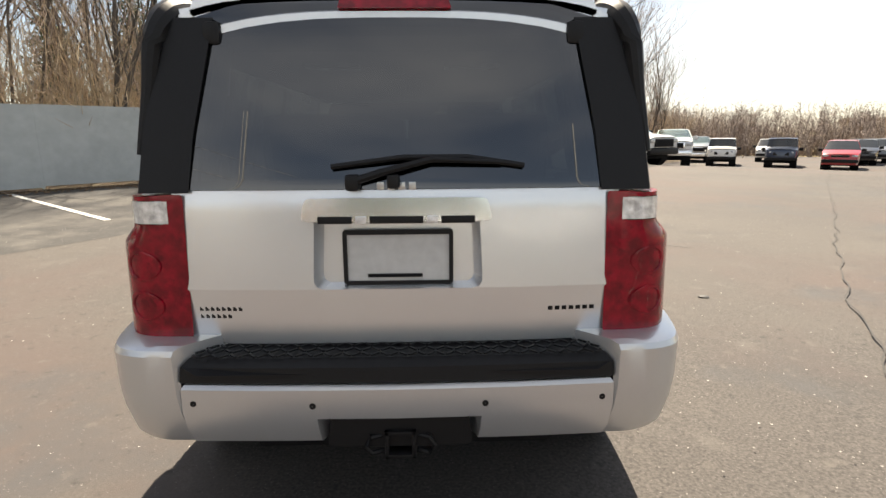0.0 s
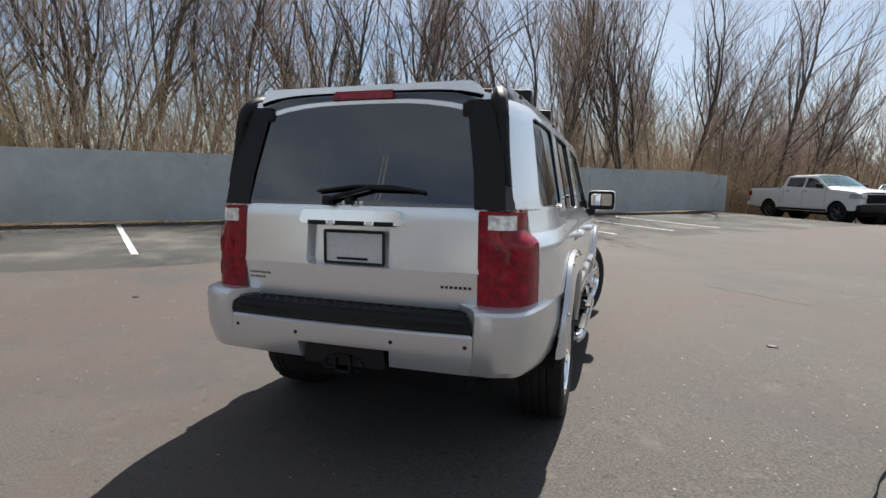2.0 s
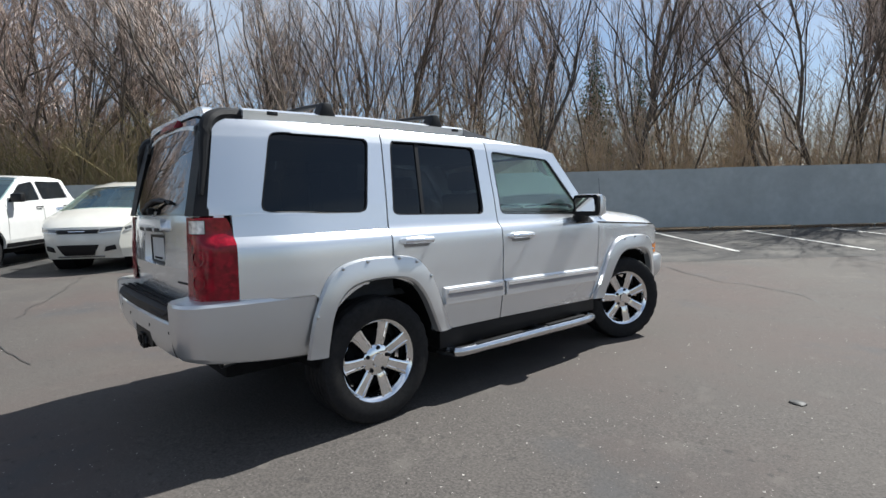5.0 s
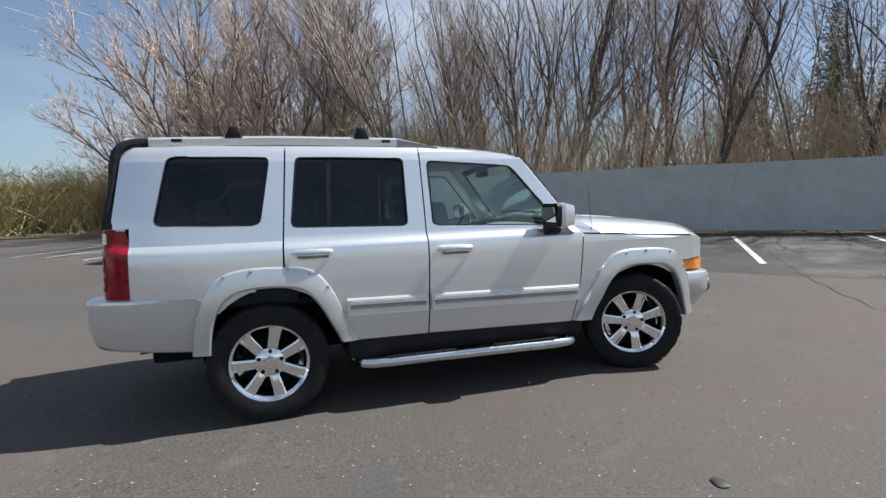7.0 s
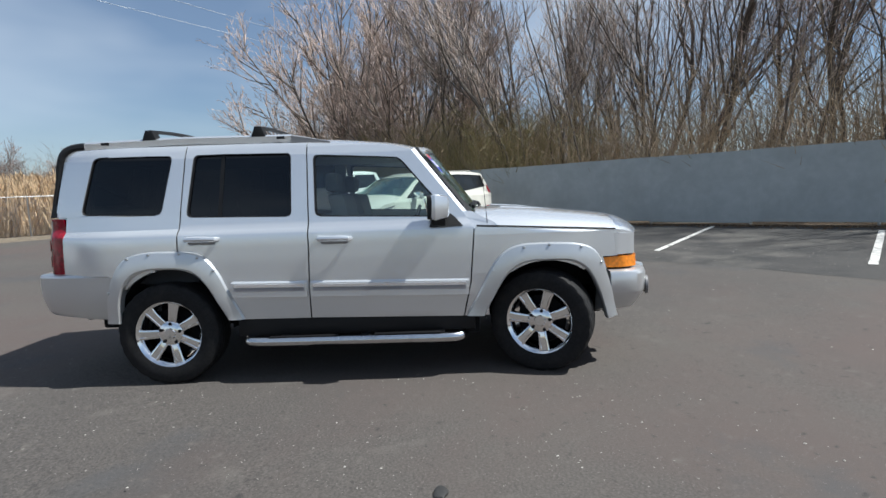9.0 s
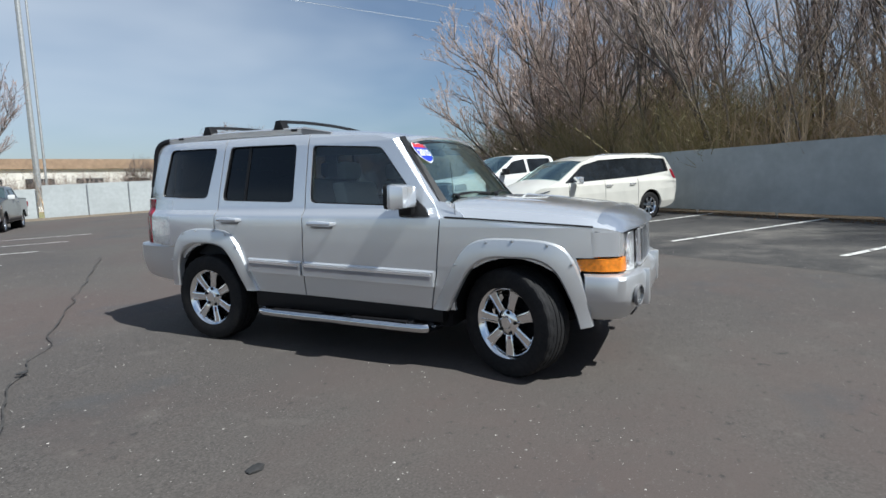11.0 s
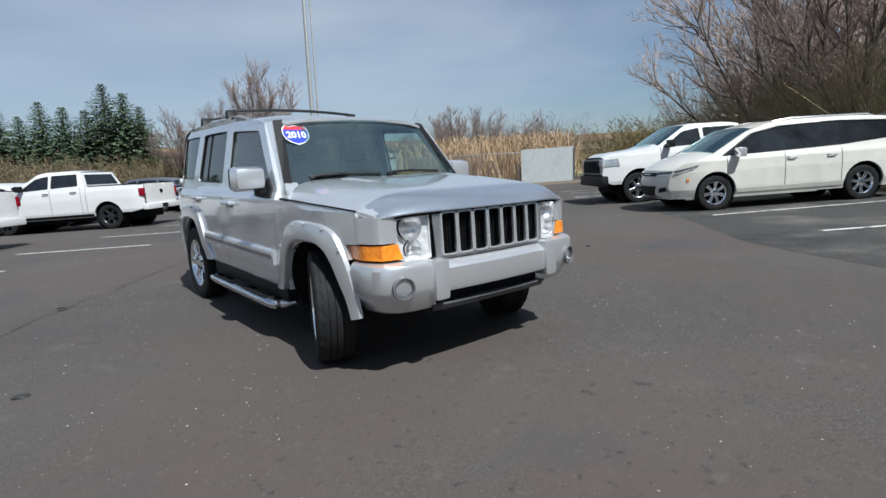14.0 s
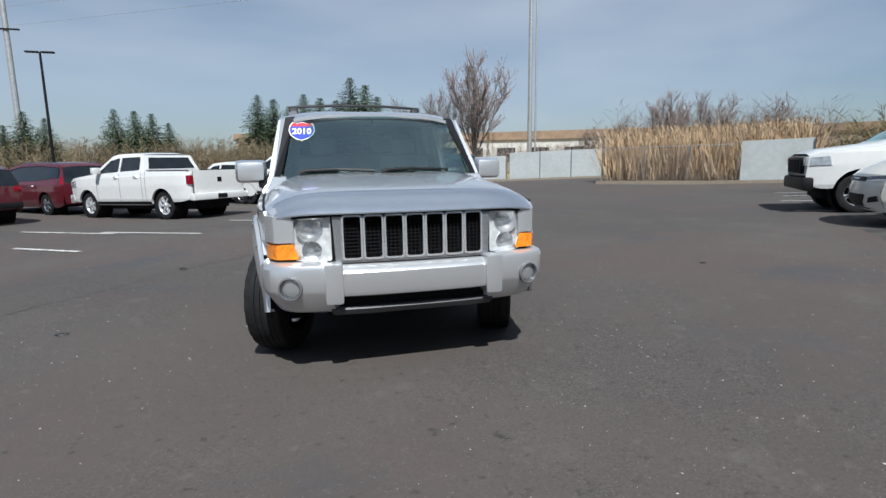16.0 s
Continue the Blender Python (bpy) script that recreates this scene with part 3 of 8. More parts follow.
def liner(c, r):
    def build(bm):
        ring = []
        for k in range(17):
            a = math.pi * k / 16
            y, z = c[0] + r * math.cos(a), c[1] + (r + 0.04) * math.sin(a)
            ring.append([bm.verts.new((x, y, z)) for x in (0.52, 0.895)])
        for p, q in zip(ring, ring[1:]):
            bm.faces.new((p[0], p[1], q[1], q[0]))
        mid = bm.verts.new((0.52, c[0], c[1]))
        for p, q in zip(ring, ring[1:]):
            bm.faces.new((mid, p[0], q[0]))
    return build


both("wheel_housing", liner(ARCH_R, 0.43), DARK, body, "black wheel housing")
both("wheel_housing", liner(ARCH_F, 0.45), DARK, body, "black wheel housing")


# wide wheel-arch flares with screw caps
def flare(outer, inner):
    def build(bm):
        n = len(outer)
        rows = []
        for (yo, zo), (yi, zi) in zip(outer, inner):
            row = []
            for t, off in ((-0.03, 0.002), (0.05, 0.026), (0.5, 0.040), (0.9, 0.042), (1.0, 0.030), (1.03, -0.02)):
                y, z = yo + (yi - yo) * t, zo + (zi - zo) * t
                row.append(bm.verts.new((half(min(max(y, 0.5), 4.35), max(z, 0.5)) + off, y, z)))
            rows.append(row)
        for a, b in zip(rows, rows[1:]):
            for k in range(len(a) - 1):
                bm.faces.new((a[k], a[k + 1], b[k + 1], b[k]))
    return build


def smooth_curve(points, n):
    """A soft curve through the points, n to a stretch."""
    pts = [Vector(p) for p in points]
    res = []
    for i in range(len(pts) - 1):
        a, b, c, d = pts[max(i - 1, 0)], pts[i], pts[i + 1], pts[min(i + 2, len(pts) - 1)]
        for k in range(n):
            t = k / n
            res.append(tuple(0.5 * (2 * b + (c - a) * t + (2 * a - 5 * b + 4 * c - d) * t * t + (3 * b - a - 3 * c + d) * t ** 3)))
    return res + [tuple(pts[-1])]


R_OUT = smooth_curve([(0.655, 0.47), (0.69, 0.69), (0.785, 0.90), (0.93, 0.975), (1.16, 0.985), (1.38, 0.955), (1.50, 0.83), (1.58, 0.65), (1.665, 0.47)], 4)
R_IN = smooth_curve([(0.765, 0.47), (0.785, 0.64), (0.84, 0.77), (0.95, 0.845), (1.15, 0.86), (1.32, 0.83), (1.42, 0.73), (1.49, 0.60), (1.555, 0.47)], 4)
F_OUT = smooth_curve([(3.30, 0.44), (3.40, 0.62), (3.52, 0.84), (3.66, 0.94), (3.90, 0.955), (4.14, 0.935), (4.26, 0.86), (4.35, 0.66), (4.41, 0.40)], 4)
F_IN = smooth_curve([(3.43, 0.44), (3.50, 0.58), (3.60, 0.74), (3.73, 0.82), (3.90, 0.83), (4.06, 0.82), (4.18, 0.745), (4.27, 0.57), (4.33, 0.38)], 4)
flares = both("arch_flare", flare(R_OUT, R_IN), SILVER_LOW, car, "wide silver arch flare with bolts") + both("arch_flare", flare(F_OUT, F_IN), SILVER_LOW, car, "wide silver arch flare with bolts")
for i, spots in enumerate((((0.70, 0.70), (0.86, 0.945), (1.02, 0.97), (1.24, 0.973), (1.37, 0.94), (1.48, 0.84)), ((3.49, 0.77), (3.72, 0.93), (3.9, 0.943), (4.13, 0.92), (4.28, 0.80)))):
    for s in (1, -1):
        for y, z in spots:
            bm = bmesh.new()
            lathe(bm, [(0.0005, 0.012), (0.008, 0.010), (0.011, 0.0)], 10, Matrix.Translation((half(y, z) + 0.028, y, z)))
            if s < 0:
                mirror_x(bm)
            part("bolt", bm, STEEL, flares[2 * i + (0 if s > 0 else 1)])

# mouldings, handles, mirrors, side steps
def strip(y0, y1, z0, z1, out):
    def build(bm):
        n = 14
        rows = []
        for k in range(n + 1):
            y = y0 + (y1 - y0) * k / n
            zc = path_at([(1.6, 0.695), (3.34, 0.66)], y)
            rows.append([bm.verts.new((half(y, zc) + o, y, zc + dz)) for dz, o in ((z1 + 0.012, 0.0), (z1, out), (z0, out), (z0 - 0.003, 0.0))])
        for a, b in zip(rows, rows[1:]):
            for k in range(3):
                bm.faces.new((a[k], a[k + 1], b[k + 1], b[k]))
        bm.faces.new(rows[0][::-1]), bm.faces.new(rows[-1])
    return build


for doors, y0, y1 in ((rear_doors, 1.60, 2.148), (front_doors, 2.172, 3.318)):
    for s, door in zip((1, -1), doors):
        for name, mat, z0, z1, out, label in (("side_moulding", SILVER, -0.055, 0.045, 0.030, ""), ("moulding_insert", MOULDING, -0.014, 0.012, 0.0325, "darker grey insert"), ("moulding_strip", CHROME, 0.016, 0.036, 0.0335, "thin bright strip")):
            bm = bmesh.new()
            strip(y0 + (0.02 if mat is not SILVER else 0), y1 - (0.02 if mat is not SILVER else 0), z0, z1, out)(bm)
            if s < 0:
                mirror_x(bm)
            part(name, bm, mat, door, label)


def handle(y, z):
    def build(bm):
        x = half(y, z)
        pts = [(x - 0.005, y - 0.125, z), (x + 0.03, y - 0.105, z + 0.003), (x + 0.042, y - 0.05, z + 0.004), (x + 0.042, y + 0.05, z + 0.003), (x + 0.032, y + 0.10, z), (x - 0.005, y + 0.122, z - 0.002)]
        tube(bm, pts, [0.012, 0.017, 0.019, 0.019, 0.017, 0.012], 10)
        for v in bm.verts:
            v.co.z = z + (v.co.z - z) * 1.15
    return build


# flat plate on the door; its grey paints the shade of the hollow behind the handle
def cup_shade(y, z):
    def build(bm):
        x = half(y, z) + 0.0015
        prism(bm, rounded([(-0.10, -0.036), (0.10, -0.036), (0.10, 0.022), (-0.10, 0.022)], 0.02), lambda u, v, w: Vector((x + 0.002 - w, y + u, z + v)), 0.004)
    return build


for doors, y, z in ((rear_doors, 1.40, 1.066), (front_doors, 2.36, 1.040)):
    for s, door in zip((1, -1), doors):
        for name, build, mat, label in (("door_handle", handle(y, z), SILVER, ""), ("handle_recess", cup_shade(y, z - 0.004), TRIM_GREY, "flat grey plate coloured as the shade of the handle recess")):
            bm = bmesh.new()
            build(bm)
            if s < 0:
                mirror_x(bm)
            part(name, bm, mat, door, label)


def mirror_head(bm):
    v = box(bm, (0.895, 3.062, 1.150), (1.140, 3.195, 1.332), 0.038)
    for a in v:
        if a.co.y > 3.12:
            a.co.x = 1.0 + (a.co.x - 1.0) * 0.86
            a.co.z = 1.24 + (a.co.z - 1.24) * 0.86


def mirror_arm(bm):
    box(bm, (0.845, 3.06, 1.105), (0.965, 3.17, 1.165), 0.02)
    prism(bm, [(3.05, 1.10), (3.29, 1.10), (3.235, 1.165), (3.13, 1.24), (3.08, 1.17)], lambda u, v, w: Vector((half(u, v) + 0.012 - w, u, v)), 0.03)


for s in (1, -1):
    mirror = None
    for name, build, mat, label in (("door_mirror", mirror_head, SILVER, "silver door mirror"), ("mirror_arm", mirror_arm, PLASTIC, "black mirror base"), ("mirror_bezel", lambda bm: prism(bm, rounded([(0.903, 1.158), (1.132, 1.158), (1.134, 1.325), (0.901, 1.325)], 0.035), lambda u, v, w: Vector((u, 3.044 + w, v)), 0.045), PLASTIC, "black mirror housing"), ("mirror_glass", lambda bm: prism(bm, rounded([(0.930, 1.182), (1.106, 1.182), (1.110, 1.302), (0.926, 1.302)], 0.025), lambda u, v, w: Vector((u, 3.034 + w - 0.22 * (v - 1.24), v)), 0.006), MIRROR, "mirror glass")):
        bm = bmesh.new()
        build(bm)
        if s < 0:
            mirror_x(bm)
        ob = part(name, bm, mat, mirror or (front_doors[0] if s > 0 else front_doors[1]) if name == "door_mirror" else car, label)


def sill(bm):
    box(bm, (0.70, 1.60, 0.33), (0.885, 3.36, 0.465), 0.015)


both("sill", sill, PLASTIC, body, "black sill")


def step_bar(bm):
    path = [(0.80, 1.66, 0.305), (0.90, 1.70, 0.305), (0.955, 1.78, 0.305), (0.96, 2.45, 0.30), (0.955, 3.16, 0.295), (0.90, 3.25, 0.295), (0.80, 3.29, 0.295)]
    tube(bm, smooth_curve(path, 4), 0.034, 12)


def step_pad(bm):
    box(bm, (0.935, 1.85, 0.330), (0.985, 3.12, 0.340), 0.004)


for s in (1, -1):
    bm = bmesh.new()
    step_bar(bm)
    if s < 0:
        mirror_x(bm)
    bar = part("side_step", bm, CHROME_DULL, car, "polished tubular side step")
    for y in (1.95, 2.55, 3.1):
        bm = bmesh.new()
        box(bm, (0.72 * s if s > 0 else -0.95, y - 0.03, 0.30), (0.95 if s > 0 else -0.72, y + 0.03, 0.335), 0.004)
        part("bracket", bm, PLASTIC, bar)
    for y0, y1 in ((1.85, 2.35), (2.62, 3.1)):
        bm = bmesh.new()
        step = [(0.0, 0.0)]
        box(bm, (0.936, y0, 0.331), (0.980, y1, 0.341), 0.004)
        if s < 0:
            mirror_x(bm)
        part("step_tread", bm, PLASTIC, bar, "ribbed black tread")


# ---- wheels ----
def tyre_mesh(r, width, sides=96):
    """The shoulder's edge is notched all round."""
    bm = bmesh.new()
    w, g = width / 2, r * 0.975
    half_prof = [(r * 0.64, w * 0.80, 0), (r * 0.66, w * 0.93, 0), (r * 0.76, w * 1.0, 0), (r * 0.88, w * 0.99, 0), (r * 0.93, w * 0.955, 0), (r * 0.965, w * 0.93, 1), (r * 0.990, w * 0.84, 1), (r * 0.998, w * 0.62, 1), (r, w * 0.58, 0), (r, w * 0.36, 0), (g, w * 0.35, 0), (g, w * 0.31, 0), (r, w * 0.30, 0), (r, w * 0.035, 0), (g, w * 0.025, 0)]
    prof = half_prof + [(q, -x, c) for q, x, c in half_prof[::-1]]
    rings = [[bm.verts.new((x, q * math.cos(a) * (0.982 if c and k % 4 == 0 else 1), q * math.sin(a) * (0.982 if c and k % 4 == 0 else 1))) for k, a in ((k, 2 * math.pi * k / sides) for k in range(sides))] for q, x, c in prof]
    for p, q in zip(rings, rings[1:]):
        for k in range(sides):
            bm.faces.new((p[k], p[(k + 1) % sides], q[(k + 1) % sides], q[k]))
    return bm


def rim_mesh(r, face, spokes=7):
    """The alloy wheel: its outer face stands at x = face."""
    bm = bmesh.new()
    lathe(bm, [(r * 0.80, face - 0.20), (r * 0.86, face - 0.05), (r * 0.90, face - 0.022), (r * 0.955, face - 0.008), (r, face), (r * 1.02, face - 0.008), (r * 1.02, face - 0.03)], 56)
    lathe(bm, [(0.001, face - 0.012), (r * 0.15, face - 0.013), (r * 0.17, face - 0.020), (r * 0.34, face - 0.026), (r * 0.38, face - 0.034), (r * 0.39, face - 0.07)], 35)
    slim = min(1.0, 7.5 / spokes) * r / 0.245
    for k in range(spokes):
        a = 2 * math.pi * (k + 0.5) / spokes
        rows = []
        for t, w, x in ((0.30, 0.029, -0.032), (0.40, 0.031, -0.024), (0.62, 0.033, -0.019), (0.80, 0.036, -0.016), (0.90, 0.040, -0.014), (0.965, 0.048, -0.012)):
            row = []
            for u, dx in ((-1, -0.05), (-1, -0.003), (-0.88, 0.0), (-0.62, 0.001), (-0.5, -0.004), (0.5, -0.004), (0.62, 0.001), (0.88, 0.0), (1, -0.003), (1, -0.05)):
                y, z = u * w * slim, r * t
                row.append(bm.verts.new((face + x + dx, y * math.cos(a) - z * math.sin(a), y * math.sin(a) + z * math.cos(a))))
            rows.append(row)
        for p, q in zip(rows, rows[1:]):
            for i in range(len(p) - 1):
                bm.faces.new((p[i], p[i + 1], q[i + 1], q[i]))
    return bm


WHEEL_MESHES = {}


def wheel(parent, where, turn, r, width, rim_r, rim_mat, name="wheel", spokes=7, nuts=True):
    hub = new(name)
    hub.parent = parent
    hub.matrix_basis = Matrix.Translation(where) @ turn
    face = width / 2 - 0.012
    key = (r, width, rim_r, spokes, rim_mat.name)
    if key not in WHEEL_MESHES:
        b1, b2, b3 = tyre_mesh(r, width, 96 if nuts else 48), rim_mesh(rim_r, face, spokes), bmesh.new()
        lathe(b3, [(0.001, face - 0.12), (rim_r * 0.72, face - 0.12), (rim_r * 0.74, face - 0.10)], 32)
        lathe(b3, [(0.001, face - 0.085), (rim_r * 0.4, face - 0.085), (rim_r * 0.42, face - 0.12)], 24)
        WHEEL_MESHES[key] = [part("tyre", b1, TYRE, hub, "black tyre"), part("rim", b2, rim_mat, hub, "bright alloy rim" if rim_mat is not BLACK_PAINT else "black alloy rim", 40), part("brake_disc", b3, DARK, hub, "dark brake disc")]
    else:
        for old in WHEEL_MESHES[key]:
            ob = new(old.name.split(".")[0], old.data)
            ob.parent = hub
            tagged(ob, old["label"])
    for k in range(5 if nuts else 0):
        a = 2 * math.pi * k / 5
        bm = bmesh.new()
        lathe(bm, [(0.0005, face - 0.014), (0.011, face - 0.015), (0.0145, face - 0.04)], 10, Matrix.Translation((0, 0.30 * rim_r * math.cos(a), 0.30 * rim_r * math.sin(a))))
        part("wheel_nut", bm, DARK, hub)
    return hub


wheel(car, (0.815, REAR_AXLE, HUB), pose(0, 0, 0, 14), 0.377, 0.25, 0.245, POLISHED)
wheel(car, (-0.815, REAR_AXLE, HUB), pose(0, 0, 0, 0, 0, 180), 0.377, 0.25, 0.245, POLISHED)
wheel(car, (0.80, FRONT_AXLE, HUB), pose(0, 0, 0, 0, 0, -22) @ pose(0, 0, 0, 8), 0.377, 0.25, 0.245, POLISHED)
wheel(car, (-0.80, FRONT_AXLE, HUB), pose(0, 0, 0, 0, 0, 160), 0.377, 0.25, 0.245, POLISHED)

# ---- front end ----
front = new("front_end")
front.parent = car
bm = bmesh.new()
prism(bm, [(-0.80, 0.72), (0.80, 0.72), (0.80, 1.0), (-0.80, 1.0)], lambda u, v, w: Vector((u, 4.47 + w - 0.06 * abs(u / 0.8) ** 3, v)), 0.02)
part("radiator_panel", bm, DARK, front, "dark panel behind the lamps")
GR = [(-0.47, 0.725), (0.47, 0.725), (0.485, 1.012), (-0.485, 1.012)]
slots = [rounded([(x - 0.051, 0.748), (x + 0.051, 0.748), (x + 0.053, 0.996), (x - 0.053, 0.996)], 0.016) for x in (0.124 * k - 0.372 for k in range(7))]


def grille_face(y):
    return lambda u, v: Vector((u, y - 0.02 * (u / 0.47) ** 2 - 0.10 * (v - 0.72) * 0.4, v))


bm = bmesh.new()
sheet(bm, GR, slots, grille_face(4.655), 0.0, 0.02, 0.06)
surround = part("grille", bm, BRIGHT, car, "bright seven-slot grille")
solid = surround.modifiers.new("thickness", "SOLIDIFY")
solid.thickness, solid.offset = 0.014, 0.0
for x in (0.124 * k - 0.372 for k in range(7)):
    bm = bmesh.new()
    outer = rounded([(x - 0.0585, 0.740), (x + 0.0585, 0.740), (x + 0.060, 1.004), (x - 0.060, 1.004)], 0.020)
    inner = rounded([(x - 0.0485, 0.751), (x + 0.0485, 0.751), (x + 0.050, 0.993), (x - 0.050, 0.993)], 0.016)
    sheet(bm, outer, [inner], grille_face(4.664), 0.0, 0.02, 0.04)
    ring = part("slot_ring", bm, CHROME, surround, "chrome slot surround")
    solid = ring.modifiers.new("thickness", "SOLIDIFY")
    solid.thickness, solid.offset = 0.014, 0.0
    edge = ring.modifiers.new("rounding", "BEVEL")
    edge.width, edge.segments, edge.limit_method = 0.005, 2, "ANGLE"
    bm = bmesh.new()
    for k in range(11):
        z = 0.765 + 0.0215 * k
        box(bm, (x - 0.05, 4.586, z), (x + 0.05, 4.601, z + 0.005))
    for k in range(4):
        box(bm, (x - 0.036 + 0.024 * k - 0.002, 4.601, 0.745), (x - 0.036 + 0.024 * k + 0.002, 4.611, 0.998))
    part("mesh_insert", bm, DARK, surround, "black mesh")
bm = bmesh.new()
box(bm, (-0.485, 4.565, 0.70), (0.485, 4.58, 1.03))
part("grille_backing", bm, DARK, surround, "dark backing")


def lamp_face(u, v):
    return Vector((u, 4.640 - 0.02 * (u / 0.47) ** 2 - 0.35 * max(0, u - 0.55) ** 1.5 - 0.04 * (v - 0.72), v))


HL = rounded([(0.487, 0.732), (0.700, 0.736), (0.727, 0.84), (0.727, 0.995), (0.715, 1.006), (0.490, 1.010)], 0.018)


def bowl(cx, cz, r, y):
    def build(bm):
        rings = [[bm.verts.new((cx + q * math.cos(a), y - d, cz + q * math.sin(a))) for a in (2 * math.pi * k / 24 for k in range(24))] for q, d in ((r, 0.0), (r * 0.98, 0.012), (r * 0.75, 0.045), (r * 0.4, 0.065), (r * 0.2, 0.07), (r * 0.2, 0.035), (r * 0.08, 0.03))]
        for a, b in zip(rings, rings[1:]):
            for k in range(24):
                bm.faces.new((a[k], a[(k + 1) % 24], b[(k + 1) % 24], b[k]))
        bm.faces.new(rings[-1])
    return build


for s in (1, -1):
    def put(name, build, mat, parent, label=""):
        bm = bmesh.new()
        build(bm)
        if s < 0:
            mirror_x(bm)
        return part(name, bm, mat, parent, label)
    head = put("headlamp", lambda bm: sheet(bm, inset(HL, -0.006), [inset(HL, 0.05)], lamp_face, 0.0, 0.02, 0.05), LAMP_HOUSING, car, "clear twin-bowl headlamp")
    solid = head.modifiers.new("thickness", "SOLIDIFY")
    solid.thickness = 0.03
    put("lamp_housing", lambda bm: sheet(bm, HL, [circle(0.612, 0.928, 0.078, 24), circle(0.603, 0.798, 0.056, 24)], lambda u, v: lamp_face(u, v) - Vector((0, 0.022, 0)), 0.0, 0.012, 0.03), LAMP_HOUSING, head)
    put("main_bowl", bowl(0.612, 0.928, 0.079, 4.588), LAMP_BOWL, head, "round reflector")
    put("dipped_bowl", bowl(0.603, 0.798, 0.057, 4.594), LAMP_BOWL, head, "round reflector")
    put("lamp_cover", lambda bm: sheet(bm, inset(HL, -0.01), [], lamp_face, 0.0, 0.03, 0.05), LENS, head, "clear lens")
    put("lamp_seal", lambda bm: tube(bm, [lamp_face(u, v) + Vector((0, -0.002, 0)) for u, v in HL + HL[:1]], 0.0045, 6), DARK, head, "dark rubber edge")
    # amber corner marker
    MK = rounded([(0.0, 0.750), (1.0, 0.750), (1.0, 0.826), (0.08, 0.84)], 0.015)

    def corner(u, v):
        """Round the front corner: u from the lamp's lower edge to the arch."""
        return Vector((0.703 + 0.160 * min(1.0, u * 1.7) ** 0.8, 4.588 - 0.06 * min(u, 0.5) - 0.41 * max(0.0, u - 0.35), v))
    put("corner_marker", lambda bm: sheet(bm, MK, [], corner, 0.03, 0.02, 0.08), AMBER, car, "amber corner lamp")
    # silver corner of the fender beside the headlamp
    FC = [(0.0, 0.846), (1.0, 0.834), (1.0, 1.0), (0.0, 1.0)]
    put("fender_corner", lambda bm: sheet(bm, FC, [], lambda u, v: Vector((0.732 + 0.142 * min(1, u * 1.25) ** 0.6, 4.572 - 0.06 * min(u, 0.5) - 0.30 * max(0.0, u - 0.35), v)), 0.03, 0.03, 0.08), SILVER, body)


def bump_path(t):
    """The front bumper's outline from the middle (0) round the corner (1)."""
    pts = smooth_curve([(0.0, 4.735), (0.30, 4.725), (0.52, 4.70), (0.74, 4.665), (0.85, 4.60), (0.895, 4.50), (0.90, 4.36)], 6)
    i = min(int(t * (len(pts) - 1)), len(pts) - 2)
    q = t * (len(pts) - 1) - i
    return Vector(pts[i]).lerp(Vector(pts[i + 1]), q)


def bumper_skin(t0, t1, prof, n=24):
    def build(bm):
        rows = []
        for k in range(n + 1):
            p = bump_path(t0 + (t1 - t0) * k / n)
            c = Vector((0.0, 4.0)) - p
            c.normalize()
            rows.append([bm.verts.new((p.x + c.x * d, p.y + c.y * d, z)) for d, z in prof])
        for a, b in zip(rows, rows[1:]):
            for k in range(len(prof) - 1):
                bm.faces.new((a[k], b[k], b[k + 1], a[k + 1]))
        bm.faces.new(rows[0]), bm.faces.new(rows[-1][::-1])
    return build


bumper = None
END = [(0.16, 0.735), (0.045, 0.735), (0.012, 0.722), (0.0, 0.70), (0.004, 0.575), (0.012, 0.555), (0.085, 0.452), (0.105, 0.432), (0.20, 0.405)]
MID = [(0.22, 0.728), (0.10, 0.722), (0.03, 0.69), (0.016, 0.672), (0.012, 0.56), (0.022, 0.535), (0.07, 0.52), (0.2, 0.52)]
bm = bmesh.new()
bumper_skin(0.0, 0.36, MID)(bm)
b2 = bmesh.new()
bumper_skin(0.0, 0.36, MID)(b2)
mirror_x(b2)
me = bpy.data.meshes.new("tmp")
b2.to_mesh(me)
bm.from_mesh(me)
bpy.data.meshes.remove(me)
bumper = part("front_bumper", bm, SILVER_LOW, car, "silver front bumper")
